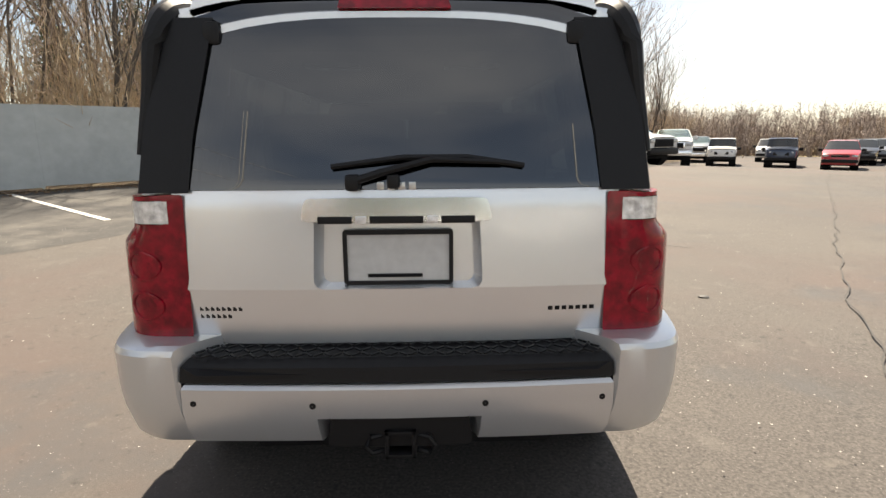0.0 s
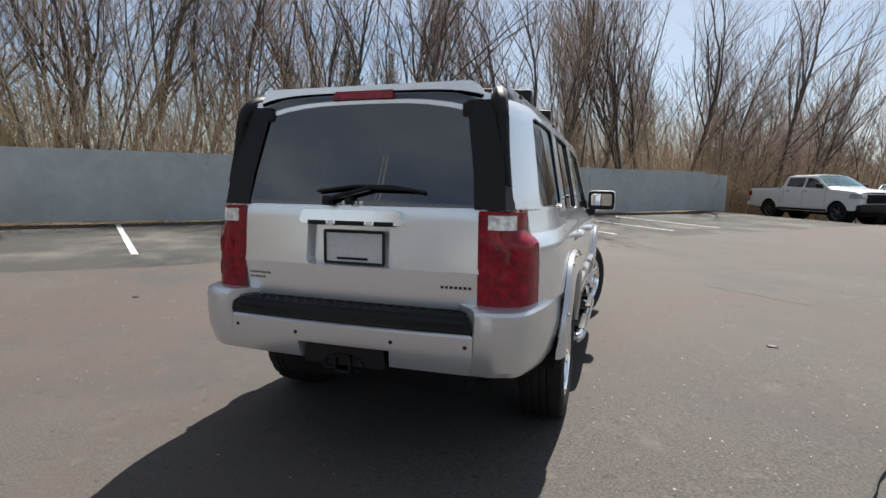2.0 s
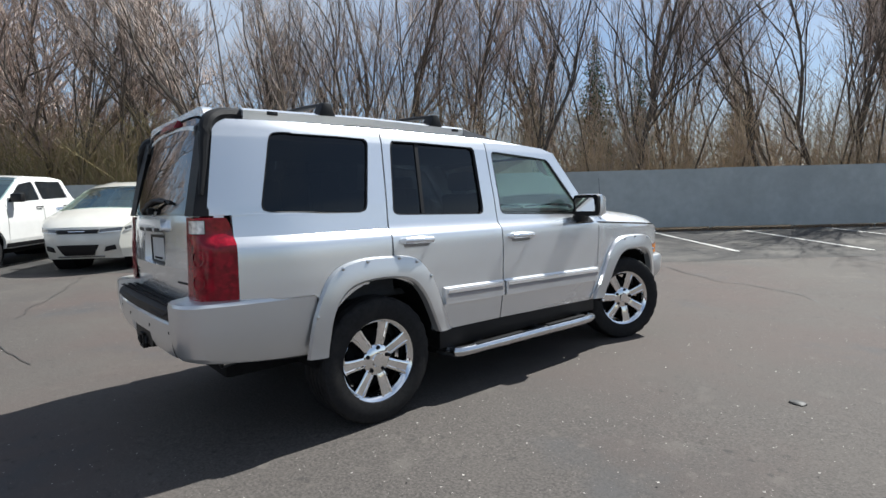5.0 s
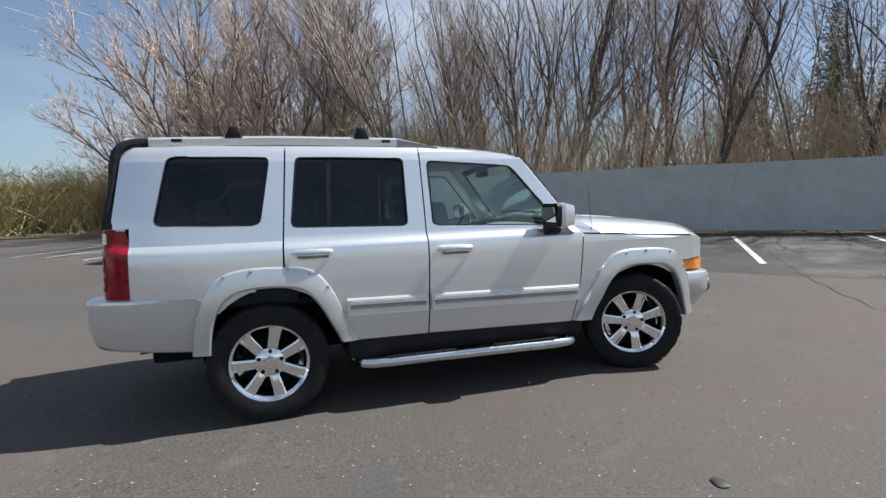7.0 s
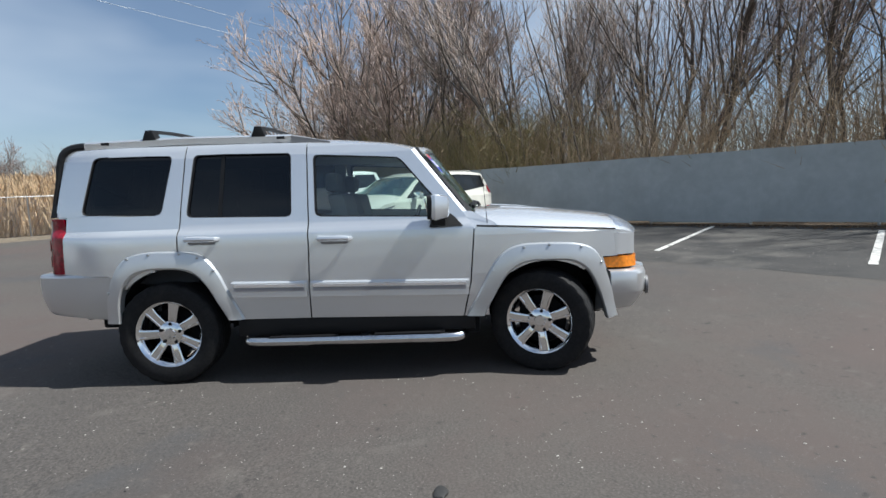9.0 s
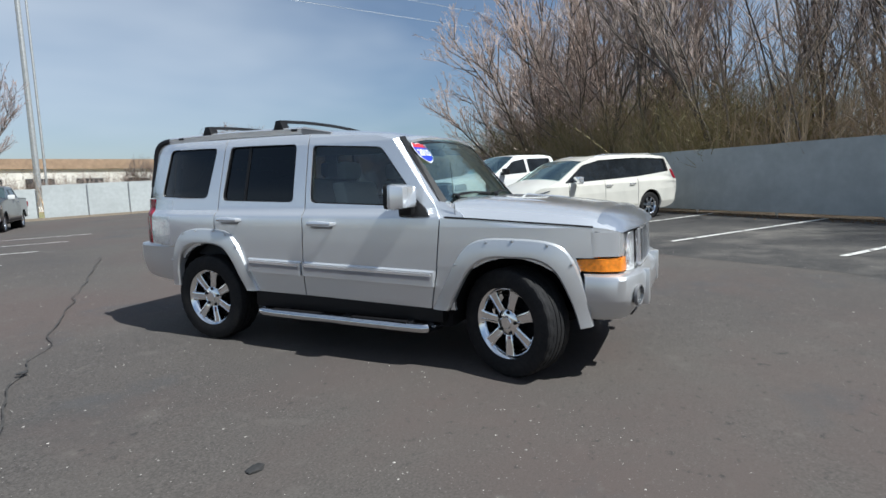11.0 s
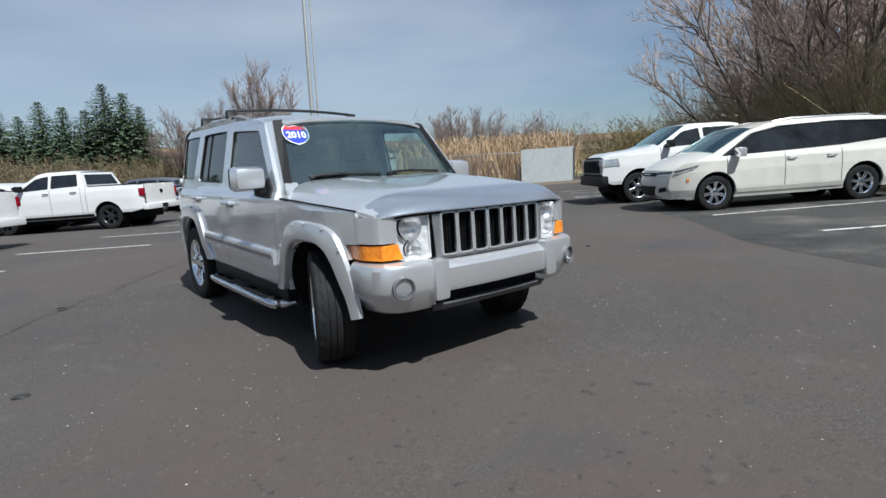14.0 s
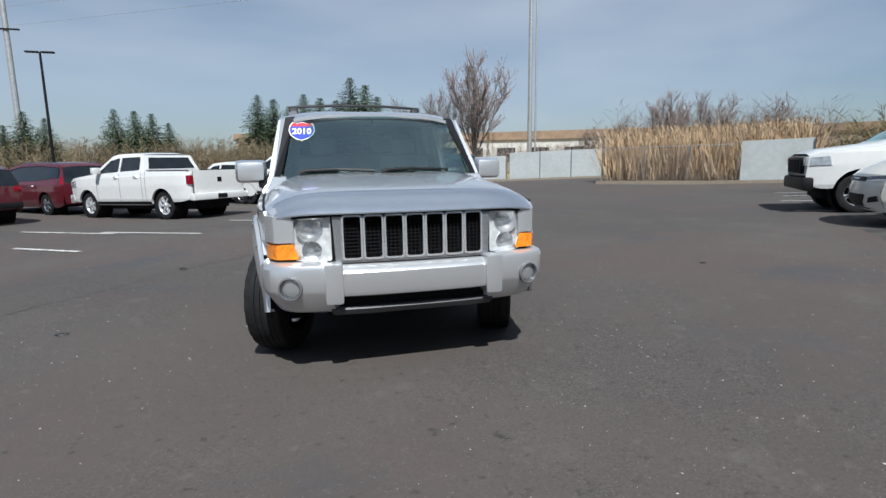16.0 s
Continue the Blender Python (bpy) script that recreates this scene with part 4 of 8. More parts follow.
for s in (1, -1):
    for name, build, mat, label in (("bumper_end", bumper_skin(0.345, 1.0, END), SILVER_LOW, ""),
                                    ("lower_valance", bumper_skin(0.0, 0.37, [(0.16, 0.545), (0.13, 0.53), (0.13, 0.455), (0.2, 0.45)]), DARK, "dark lower opening"),
                                    ("bumper_lower_bar", bumper_skin(0.0, 0.365, [(0.20, 0.456), (0.095, 0.452), (0.085, 0.438), (0.11, 0.402), (0.22, 0.395)]), LIP_GREY, "dark grey plastic lower lip")):
        bm = bmesh.new()
        build(bm)
        if s < 0:
            mirror_x(bm)
        part(name, bm, mat, bumper, label)
    bm = bmesh.new()
    box(bm, (s * 0.49 - 0.055, 4.56, 0.49), (s * 0.49 + 0.055, 4.722, 0.735), 0.022)
    part("bumper_upright", bm, SILVER_LOW, bumper)
    # fog lamp
    c = Vector((s * 0.735, 4.662, 0.595))
    m = Matrix.Translation(c) @ pose(0, 0, 0, 0, 0, 90 - s * 14)
    bm = bmesh.new()
    lathe(bm, [(0.060, -0.005), (0.062, 0.012), (0.054, 0.016), (0.050, 0.002), (0.047, -0.012), (0.036, -0.030), (0.02, -0.042), (0.016, -0.042), (0.016, -0.012), (0.001, -0.010)], 28, m)
    fog = part("fog_lamp", bm, DARK_LENS, bumper, "round fog lamp")
    bm = bmesh.new()
    lathe(bm, [(0.056, 0.006), (0.060, 0.020), (0.068, 0.018), (0.071, 0.0)], 28, m)
    part("bezel", bm, TRIM_GREY, fog, "dark bezel")
    bm = bmesh.new()
    lathe(bm, [(0.049, 0.008), (0.03, 0.013), (0.001, 0.015)], 24, m)
    part("lens", bm, LENS, fog, "clear lens")
# black bar put in as the shadow gap under the hood lip; then wipers
bm = bmesh.new()
tube(bm, [(x, 4.648 - 0.100 * abs(x / 0.79) ** 3, 0.978 + 0.024 * (1 - abs(x / 0.79) ** 7)) for x in (0.71 * (k / 12 - 1) for k in range(25))], 0.008, 6)
part("hood_lip_shadow", bm, DARK, car, "black bar put in as the shadow gap under the hood lip")


def on_screen(x, z, off):
    """A point before the windscreen at its lower edge."""
    t = (z - 1.185 - 0.035 * (1 - abs(x / 0.8) ** 2.4)) / 0.505
    return Vector((x, 3.36 - 0.405 * t + 0.10 * (1 - (x / 0.78) ** 2) - 0.02 + off, z))


for x0, x1 in ((0.64, 0.06), (0.0, -0.58)):
    bm = bmesh.new()
    tube(bm, [on_screen(x0, 1.225, 0.03), on_screen(x0 - 0.05, 1.246, 0.038), on_screen((x0 + x1) / 2, 1.256, 0.034)], [0.015, 0.012, 0.009], 8)
    arm = part("wiper", bm, PLASTIC, body, "black wiper arm")
    bm = bmesh.new()
    tube(bm, [on_screen(x0 + (x1 - x0) * k / 8, 1.240 + 0.012 * math.sin(math.pi * k / 8), 0.014) for k in range(9)], 0.009, 6)
    part("wiper_blade", bm, PLASTIC, arm)
# year sticker on the screen
sticker = thing("year_sticker", "red white and blue shield sticker reading 2010 on the windscreen", "sticker")
M = Matrix.Translation((0.600, 3.092, 1.570)) @ pose(0, 0, 0, 51, 0, 174) @ Matrix.Diagonal((1.0, 1.14, 1.0, 1.0))
shield = [(-0.070, 0.075), (-0.04, 0.062), (0, 0.075), (0.04, 0.062), (0.070, 0.075), (0.092, 0.045), (0.098, 0.0), (0.085, -0.04), (0.05, -0.072), (0, -0.09), (-0.05, -0.072), (-0.085, -0.04), (-0.098, 0.0), (-0.092, 0.045)]
for name, mat, outline, lift in (("sticker_border", STICKER_WHITE, [(1.08 * u, 1.08 * v) for u, v in shield], 0.0), ("sticker_field", STICKER_BLUE, [(u, v) for u, v in shield if v < 0.05] + [], 0.0012), ("sticker_band", STICKER_RED, [p for p in shield if p[1] > 0.06] + [(0.093, 0.038), (-0.093, 0.038)], 0.0022)):
    bm = bmesh.new()
    prism(bm, outline, lambda u, v, w: M @ Vector((u, v, lift + w)), 0.001)
    part(name, bm, mat, sticker)
writing("sticker_number", "2010", 0.078, STICKER_WHITE, M @ Matrix.Translation((0, -0.012, 0.004)), sticker, 0.0008, 0.002)

# ---- rear end ----
# tail lamps, wrapped round the corners
TL = rounded([(0.0, 0.825), (1.0, 0.825), (0.985, 1.17), (0.90, 1.245), (0.0, 1.25)], 0.03)


def tail(u, v):
    """u runs from the inner edge on the back to the front edge on the side."""
    pts = smooth_curve([(0.658, 0.160), (0.725, 0.163), (0.775, 0.180), (0.808, 0.212), (0.834, 0.262), (0.852, 0.330)], 5)
    i = min(int(u * (len(pts) - 1)), len(pts) - 2)
    p = Vector(pts[i]).lerp(Vector(pts[i + 1]), u * (len(pts) - 1) - i)
    over = min(1.0, max(0.0, (v - 1.10) / 0.07))
    return Vector((p.x - 0.056 * u * over * over * (3 - 2 * over) - 0.008 * (v - 0.83), p.y + 0.03 * (v - 0.83), v))


for s in (1, -1):
    def put(name, build, mat, parent, label="", smooth=30):
        bm = bmesh.new()
        build(bm)
        if s < 0:
            mirror_x(bm)
        return part(name, bm, mat, parent, label, smooth)
    lens = put("tail_lamp", lambda bm: sheet(bm, TL, [[(0.05, 1.165), (0.55, 1.165), (0.55, 1.235), (0.05, 1.235)]], tail, 0.05, 0.02, 0.06), RED_LENS, car, "red tail lamp")
    put("reversing_lens", lambda bm: sheet(bm, [(0.06, 1.168), (0.54, 1.168), (0.54, 1.232), (0.06, 1.232)], [], lambda u, v: tail(u, v) + Vector((0.002, -0.002, 0)), 0.02, 0.02, 0.08), CLEAR_LENS, lens, "clear reversing lens")
    for z in (0.925, 1.045):
        put("lens_ring", lambda bm: sheet(bm, [(0.30 + 0.20 * math.cos(2 * math.pi * k / 24), z + 0.045 * math.sin(2 * math.pi * k / 24)) for k in range(24)], [[(0.30 + 0.16 * math.cos(2 * math.pi * k / 24), z + 0.036 * math.sin(2 * math.pi * k / 24)) for k in range(24)]], lambda u, v: tail(u, v) + Vector((0.002, -0.004, 0)), 0.006, 0.01, 0.06), RED_LENS, lens)
    put("lamp_gasket", lambda bm: prism(bm, [(0.632, 0.825), (0.657, 0.825), (0.654, 1.245), (0.628, 1.245)], lambda u, v, w: Vector((u, 0.180 + w, v)), 0.09), PLASTIC, lens, "black lamp surround")
    # pillar trim above the lamp
    put("pillar_trim", lambda bm: prism(bm, [(0.17, 1.255), (0.238, 1.255), (0.312, 1.735), (0.28, 1.74), (0.205, 1.42)], lambda u, v, w: Vector((half(u, v) + 0.003 - w, u, v)), 0.14), PLASTIC, body, "black pillar trim")
    # painted door frame round the opening
    FR = [(0.53, 0.80), (0.80, 0.82), (0.79, 1.25), (0.735, 1.50), (0.70, 1.76), (0.45, 1.80), (0.52, 1.72), (0.575, 1.60), (0.60, 1.20), (0.595, 0.97), (0.56, 0.87)]
    put("opening_frame", lambda bm: prism(bm, FR, lambda u, v, w: Vector((u - 0.03, 0.255 + 0.09 * max(0, v - 1.2) + w, v)), 0.05), SILVER, body)
    put("opening_seal", lambda bm: tube(bm, smooth_curve([(0.0, 0.235, 0.800), (0.30, 0.235, 0.803), (0.47, 0.235, 0.822), (0.545, 0.235, 0.88), (0.572, 0.238, 1.0), (0.575, 0.245, 1.25), (0.552, 0.28, 1.55), (0.50, 0.31, 1.71), (0.3, 0.31, 1.755), (0.0, 0.31, 1.765)], 5), 0.013, 8), PLASTIC, body, "black rubber seal")
    put("door_check", lambda bm: box(bm, (0.578, 0.205, 1.03), (0.655, 0.245, 1.09), 0.012), PLASTIC, body, "black bump stop")
    put("seal_bolt", lambda bm: box(bm, (0.585, 0.238, 0.835), (0.60, 0.25, 0.85), 0.004), PLASTIC, body)
bm = bmesh.new()
box(bm, (-0.63, 0.235, 0.745), (0.63, 0.30, 0.80), 0.008)
part("opening_sill", bm, SILVER, body)
bm = bmesh.new()
prism(bm, rounded([(-0.60, 1.745), (0.60, 1.745), (0.55, 1.83), (-0.55, 1.83)], 0.04), lambda u, v, w: Vector((u, 0.30 + w, v)), 0.05)
part("roof_rear_header", bm, SILVER, body)

# bumper with step pad

def rear_path(t):
    pts = smooth_curve([(0.0, 0.028), (0.35, 0.036), (0.62, 0.052), (0.745, 0.065), (0.825, 0.125), (0.872, 0.28), (0.905, 0.48), (0.918, 0.72)], 6)
    i = min(int(t * (len(pts) - 1)), len(pts) - 2)
    return Vector(pts[i]).lerp(Vector(pts[i + 1]), t * (len(pts) - 1) - i)


def rear_skin(t0, t1, prof, n=24, drop=0.0):
    def build(bm):
        rows = []
        for k in range(n + 1):
            t = t0 + (t1 - t0) * k / n
            p, low = rear_path(t), drop * max(0.0, (t - 0.5) / 0.5)
            c = (Vector((0.0, 0.8)) - p).normalized()
            rows.append([bm.verts.new((p.x + c.x * d, p.y + c.y * d, z - low * max(0.0, (0.66 - z) / 0.14))) for d, z in prof])
        for a, b in zip(rows, rows[1:]):
            for k in range(len(prof) - 1):
                bm.faces.new((a[k], a[k + 1], b[k + 1], b[k]))
        bm.faces.new(rows[0][::-1]), bm.faces.new(rows[-1])
    return build


ENDS = [(0.18, 0.832), (0.035, 0.836), (0.008, 0.828), (0.0, 0.812), (0.002, 0.70), (0.010, 0.64), (0.034, 0.56), (0.055, 0.535), (0.2, 0.50)]
MIDDLE = [(0.1, 0.725), (0.022, 0.722), (0.012, 0.71), (0.012, 0.64), (0.024, 0.575), (0.042, 0.538), (0.14, 0.53)]
bm = bmesh.new()
rear_skin(0.10, 0.29, MIDDLE)(bm)
b2 = bmesh.new()
rear_skin(0.10, 0.29, MIDDLE)(b2)
mirror_x(b2)
b3 = bmesh.new()
for s in (1, -1):
    rear_skin(0.0, 0.10, [(0.1, 0.725), (0.022, 0.722), (0.012, 0.71), (0.012, 0.64), (0.0155, 0.620), (0.1, 0.616)])(b3)
    if s > 0:
        mirror_x(b3)
for extra in (b2, b3):
    me = bpy.data.meshes.new("tmp")
    extra.to_mesh(me)
    bm.from_mesh(me)
    bpy.data.meshes.remove(me)
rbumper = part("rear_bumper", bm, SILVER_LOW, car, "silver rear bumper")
for s in (1, -1):
    bm = bmesh.new()
    rear_skin(0.292, 1.0, ENDS, 24, 0.06)(bm)
    if s < 0:
        mirror_x(bm)
    part("bumper_end", bm, SILVER_LOW, rbumper, "", 22)
    bm = bmesh.new()
    rear_skin(0.2890, 0.2920, [(0.1, 0.73), (0.018, 0.73), (0.018, 0.66), (0.03, 0.565), (0.05, 0.535), (0.1, 0.535)], 2)(bm)
    if s < 0:
        mirror_x(bm)
    part("bumper_seam", bm, DARK, rbumper, "dark seam")
    for t, z in ((0.262, 0.668), (0.102, 0.662)):
        p = rear_path(t)
        bm = bmesh.new()
        lathe(bm, [(0.001, 0.003), (0.009, 0.0028), (0.011, -0.004)], 12, Matrix.Translation((s * p.x, p.y + 0.012, z)) @ pose(0, 0, 0, 0, 0, -90))
        part("parking_sensor", bm, PLASTIC, rbumper, "black parking sensor")
bm = bmesh.new()
prism(bm, [(-0.602, 0.058), (-0.56, 0.042), (0.56, 0.042), (0.602, 0.058), (0.59, 0.19), (-0.59, 0.19)], lambda u, v, w: Vector((u, v, 0.735 + 0.055 * min(1, max(0, (v - 0.03) / 0.05)) + 0.0 + w)), 0.012)
part("step_pad", bm, PLASTIC, rbumper, "black diamond-tread step pad")
bm = bmesh.new()
rear_skin(0.0, 0.285, [(0.1, 0.80), (0.04, 0.797), (0.012, 0.778), (0.006, 0.735), (0.03, 0.722)])(bm)
b2 = bmesh.new()
rear_skin(0.0, 0.285, [(0.1, 0.80), (0.04, 0.797), (0.012, 0.778), (0.006, 0.735), (0.03, 0.722)])(b2)
mirror_x(b2)
me = bpy.data.meshes.new("tmp")
b2.to_mesh(me)
bm.from_mesh(me)
bpy.data.meshes.remove(me)
part("pad_edge", bm, PLASTIC, rbumper, "black rounded pad edge")
bm = bmesh.new()
for i in range(44):
    for j in range(3):
        x, y = -0.57 + 0.0265 * i, 0.070 + 0.036 * j
        m = Matrix.Translation((x, y, 0.804)) @ pose(0, 0, 0, 0, 0, 45 if (i + j) % 2 else -45)
        box(bm, (-0.014, -0.003, 0), (0.014, 0.003, 0.005), 0, m)
part("tread_relief", bm, PLASTIC, rbumper)
bm = bmesh.new()
box(bm, (-0.60, 0.192, 0.788), (0.60, 0.245, 0.808), 0.004)
part("sill_plate", bm, SILVER_LOW, rbumper, "bare metal scuff strip")
for x in (-0.47, -0.16, 0.16, 0.47):
    bm = bmesh.new()
    lathe(bm, [(0.0005, 0.006), (0.010, 0.005), (0.013, 0.0)], 10, Matrix.Translation((x, 0.215, 0.808)) @ pose(0, 0, 0, 0, -90, 0))
    part("bolt", bm, STEEL, rbumper)
bm = bmesh.new()
prism(bm, rounded([(-0.212, 0.522), (0.212, 0.522), (0.200, 0.619), (-0.200, 0.619)], 0.025), lambda u, v, w: Vector((u, 0.062 + w, v)), 0.06)
hitch_panel = part("hitch_surround", bm, PLASTIC, rbumper, "black hitch surround")
bm = bmesh.new()
for lo, hi in (((-0.045, 0.045, 0.49), (-0.033, 0.2, 0.575)), ((0.033, 0.045, 0.49), (0.045, 0.2, 0.575)), ((-0.045, 0.045, 0.563), (0.045, 0.2, 0.575)), ((-0.045, 0.045, 0.49), (0.045, 0.2, 0.502))):
    box(bm, lo, hi, 0.002)
part("tow_receiver", bm, PLASTIC, rbumper, "black square tow receiver")
for s in (1, -1):
    bm = bmesh.new()
    tube(bm, [(s * 0.05, 0.07, 0.555), (s * 0.085, 0.055, 0.555), (s * 0.10, 0.052, 0.53), (s * 0.085, 0.055, 0.505), (s * 0.05, 0.07, 0.505)], 0.008, 8)
    part("chain_loop", bm, PLASTIC, rbumper)
bm = bmesh.new()
tube(bm, [(0.58, 0.60, 0.47), (0.58, 0.40, 0.47), (0.60, 0.30, 0.465)], 0.03, 12, False)
part("exhaust", bm, STEEL, car, "steel tailpipe")

# ---- liftgate, shut ----
HINGE = Vector((0, 0.37, 1.775))
gate = new("liftgate")
gate.parent = car
gate.matrix_basis = Matrix.Translation(HINGE)


def gate_face(u, v):
    """The gate's outer face hanging shut: v is down from the hinge (negative)."""
    y = path_at([(-1.02, -0.185), (-0.97, -0.212), (-0.80, -0.226), (-0.56, -0.213), (-0.50, -0.203), (0.0, -0.075), (0.06, -0.03)], v)
    return Vector((u, y + 0.03 * (abs(u) / 0.7) ** 3, v))


GATE = rounded([(-0.615, -0.97), (0.615, -0.97), (0.636, -0.90), (0.642, -0.75), (0.642, -0.52), (0.618, -0.025), (0.35, 0.046), (0, 0.060), (-0.35, 0.046), (-0.618, -0.025), (-0.642, -0.52), (-0.642, -0.75), (-0.636, -0.90)], 0.03)
GLASSG = rounded([(-0.605, -0.495), (0.605, -0.495), (0.580, -0.045), (0.35, 0.020), (0, 0.036), (-0.35, 0.020), (-0.580, -0.045)], 0.03)
PLATE_HOLE = rounded([(-0.245, -0.80), (0.245, -0.80), (0.235, -0.575), (-0.235, -0.575)], 0.03)


def solidify(ob, t, offset=-1.0):
    mod = ob.modifiers.new("thickness", "SOLIDIFY")
    mod.thickness, mod.offset = t, offset
    return ob


bm = bmesh.new()
sheet(bm, GATE, [GLASSG, PLATE_HOLE], gate_face, 0.0, 0.025, 0.06)
skin_ob = part("gate_skin", bm, SILVER, gate)
solidify(skin_ob, 0.05)
bm = bmesh.new()
sheet(bm, inset(GLASSG, -0.05), [], lambda u, v: gate_face(u, v) + Vector((0, -0.006, 0)), 0.0, 0.04, 0.1)
part("rear_glass", bm, REAR_TINT, gate, "dark tinted flip-up glass")
bm = bmesh.new()
sheet(bm, inset(GLASSG, -0.055), [inset(GLASSG, 0.02)], lambda u, v: gate_face(u, v) + Vector((0, -0.003, 0)), 0.0, 0.03, 0.08)
part("glass_border", bm, PLASTIC, gate, "black glass border")
# inner lining
LIN = rounded([(-0.52, -0.945), (0.52, -0.945), (0.55, -0.85), (0.54, -0.50), (-0.54, -0.50), (-0.55, -0.85)], 0.06)
bm = bmesh.new()
prism(bm, LIN, lambda u, v, w: gate_face(u, v) + Vector((0, 0.035 + w + 0.03 * (1 - (u / 0.66) ** 2), 0)), 0.06)
part("gate_lining", bm, GATE_TRIM, gate, "grey moulded liftgate lining")
for s in (1, -1):
    bm = bmesh.new()
    tube(bm, [(s * 0.56, -0.15, -0.55), (s * 0.55, -0.13, -0.47), (s * 0.51, -0.02, -0.10)], 0.022, 8)
    part("glass_frame", bm, GATE_TRIM, gate, "grey inner glass frame")
bm = bmesh.new()
box(bm, (0.36, -0.115, -0.93), (0.50, -0.095, -0.86), 0.01)
part("pull_handle", bm, DARK, gate, "recessed pull handle")
bm = bmesh.new()
box(bm, (-0.040, -0.135, -0.985), (0.040, -0.075, -0.945), 0.008)
latch = part("gate_latch", bm, STEEL, gate, "bare metal latch")
for x in (-0.03, 0.03):
    bm = bmesh.new()
    lathe(bm, [(0.0005, 0.008), (0.008, 0.006), (0.010, 0.0)], 10, Matrix.Translation((x * 0.6, -0.105, -0.985)) @ pose(0, 0, 0, 0, 90, 0))
    part("bolt", bm, STEEL, latch)
# number-plate recess and chrome bar
bm = bmesh.new()
sheet(bm, inset(PLATE_HOLE, -0.04), [], lambda u, v: gate_face(u, v) + Vector((0, 0.045, 0)), 0.0, 0.03, 0.08)
recess = part("plate_recess", bm, SILVER, gate)
bm = bmesh.new()
ring_a = [bm.verts.new(gate_face(u, v)) for u, v in PLATE_HOLE]
ring_b = [bm.verts.new(gate_face(u, v) + Vector((0, 0.05, 0))) for u, v in inset(PLATE_HOLE, 0.10)]
for k in range(len(ring_a)):
    j = (k + 1) % len(ring_a)
    bm.faces.new((ring_a[k], ring_a[j], ring_b[j], ring_b[k]))
part("recess_wall", bm, SILVER, gate)
bm = bmesh.new()
prism(bm, rounded([(-0.155, -0.79), (0.155, -0.79), (0.155, -0.635), (-0.155, -0.635)], 0.012), lambda u, v, w: Vector((u, -0.195 + w, v)), 0.004)
plate = part("number_plate", bm, PLATE, gate, "blank paper plate")
bm = bmesh.new()
sheet(bm, rounded([(-0.160, -0.795), (0.160, -0.795), (0.160, -0.63), (-0.160, -0.63)], 0.012), [[(-0.148, -0.782), (0.148, -0.782), (0.148, -0.645), (-0.148, -0.645)]], lambda u, v: Vector((u, -0.202, v)), 0.0, 0.02, 0.1)
solidify(part("plate_frame", bm, PLASTIC, plate, "black plate frame"), 0.008)
bm = bmesh.new()
box(bm, (-0.09, -0.2005, -0.772), (0.07, -0.1955, -0.762))
part("plate_bar", bm, DARK, plate)
bm = bmesh.new()
prism(bm, rounded([(-0.27, -0.600), (0.27, -0.600), (0.255, -0.535), (-0.255, -0.535)], 0.02), lambda u, v, w: gate_face(u, v) + Vector((0, -0.028 + w, 0)), 0.03)
bar = part("plate_lamp_bar", bm, CHROME, gate, "chrome bar over the plate")
for x0, x1, mat, label in ((-0.22, -0.125, PLASTIC, "black button"), (-0.115, -0.085, CLEAR_LENS, "clear plate lamp"), (-0.075, 0.075, PLASTIC, "black handle recess"), (0.085, 0.115, CLEAR_LENS, "clear plate lamp"), (0.125, 0.22, PLASTIC, "black button")):
    bm = bmesh.new()
    box(bm, (x0, gate_face(0, -0.6).y - 0.030, -0.606), (x1, gate_face(0, -0.6).y - 0.002, -0.585), 0.002)
    part("bar_insert", bm, mat, bar, label)
for x0, n, w, z in ((-0.585, 8, 0.011, -0.865), (-0.585, 6, 0.011, -0.888), (0.44, 7, 0.014, -0.875)):
    for i in range(n):
        bm = bmesh.new()
        q = gate_face(x0 + i * w * 1.5, z)
        box(bm, (q.x, q.y - 0.0012, q.z), (q.x + w, q.y + 0.004, q.z + 0.012))
        part("badge_bar", bm, DARK, gate, "plain badge bar")
for i in range(4):
    bm = bmesh.new()
    q = gate_face(-0.055 + 0.03 * i, -0.515)
    box(bm, (q.x, q.y - 0.006, q.z), (q.x + 0.02, q.y - 0.001, q.z + 0.022), 0.002)
    part("emblem_bar", bm, STEEL, gate, "plain bar of the maker's mark")
# wiper, spoiler lamp, hinges, struts
bm = bmesh.new()
tube(bm, [(-0.12, -0.238, -0.49), (-0.04, -0.236, -0.465), (0.10, -0.226, -0.43), (0.30, -0.218, -0.44)], [0.012, 0.011, 0.009, 0.006], 8)
tube(bm, [(-0.18, -0.212, -0.45), (0.02, -0.214, -0.425), (0.20, -0.210, -0.425), (0.36, -0.205, -0.45)], 0.008, 8)
box(bm, (-0.14, -0.25, -0.515), (-0.10, -0.205, -0.470), 0.010)
box(bm, (-0.025, -0.245, -0.51), (0.01, -0.205, -0.470), 0.010)
part("rear_wiper", bm, PLASTIC, gate, "black rear wiper")
for s in (1, -1):
    bm = bmesh.new()
    box(bm, (s * 0.52 - 0.026, -0.105, -0.11), (s * 0.52 + 0.026, -0.045, -0.045), 0.014)
    part("glass_hinge", bm, PLASTIC, gate, "black glass hinge")
bm = bmesh.new()
skin(bm, [(-0.090, -0.100, 0.636, 0.082), (-0.055, -0.084, 0.640, 0.088), (0.02, -0.066, 0.640, 0.092)], 25, 3.2, 0.04)
spoiler = part("gate_top", bm, SILVER, gate)
bm = bmesh.new()
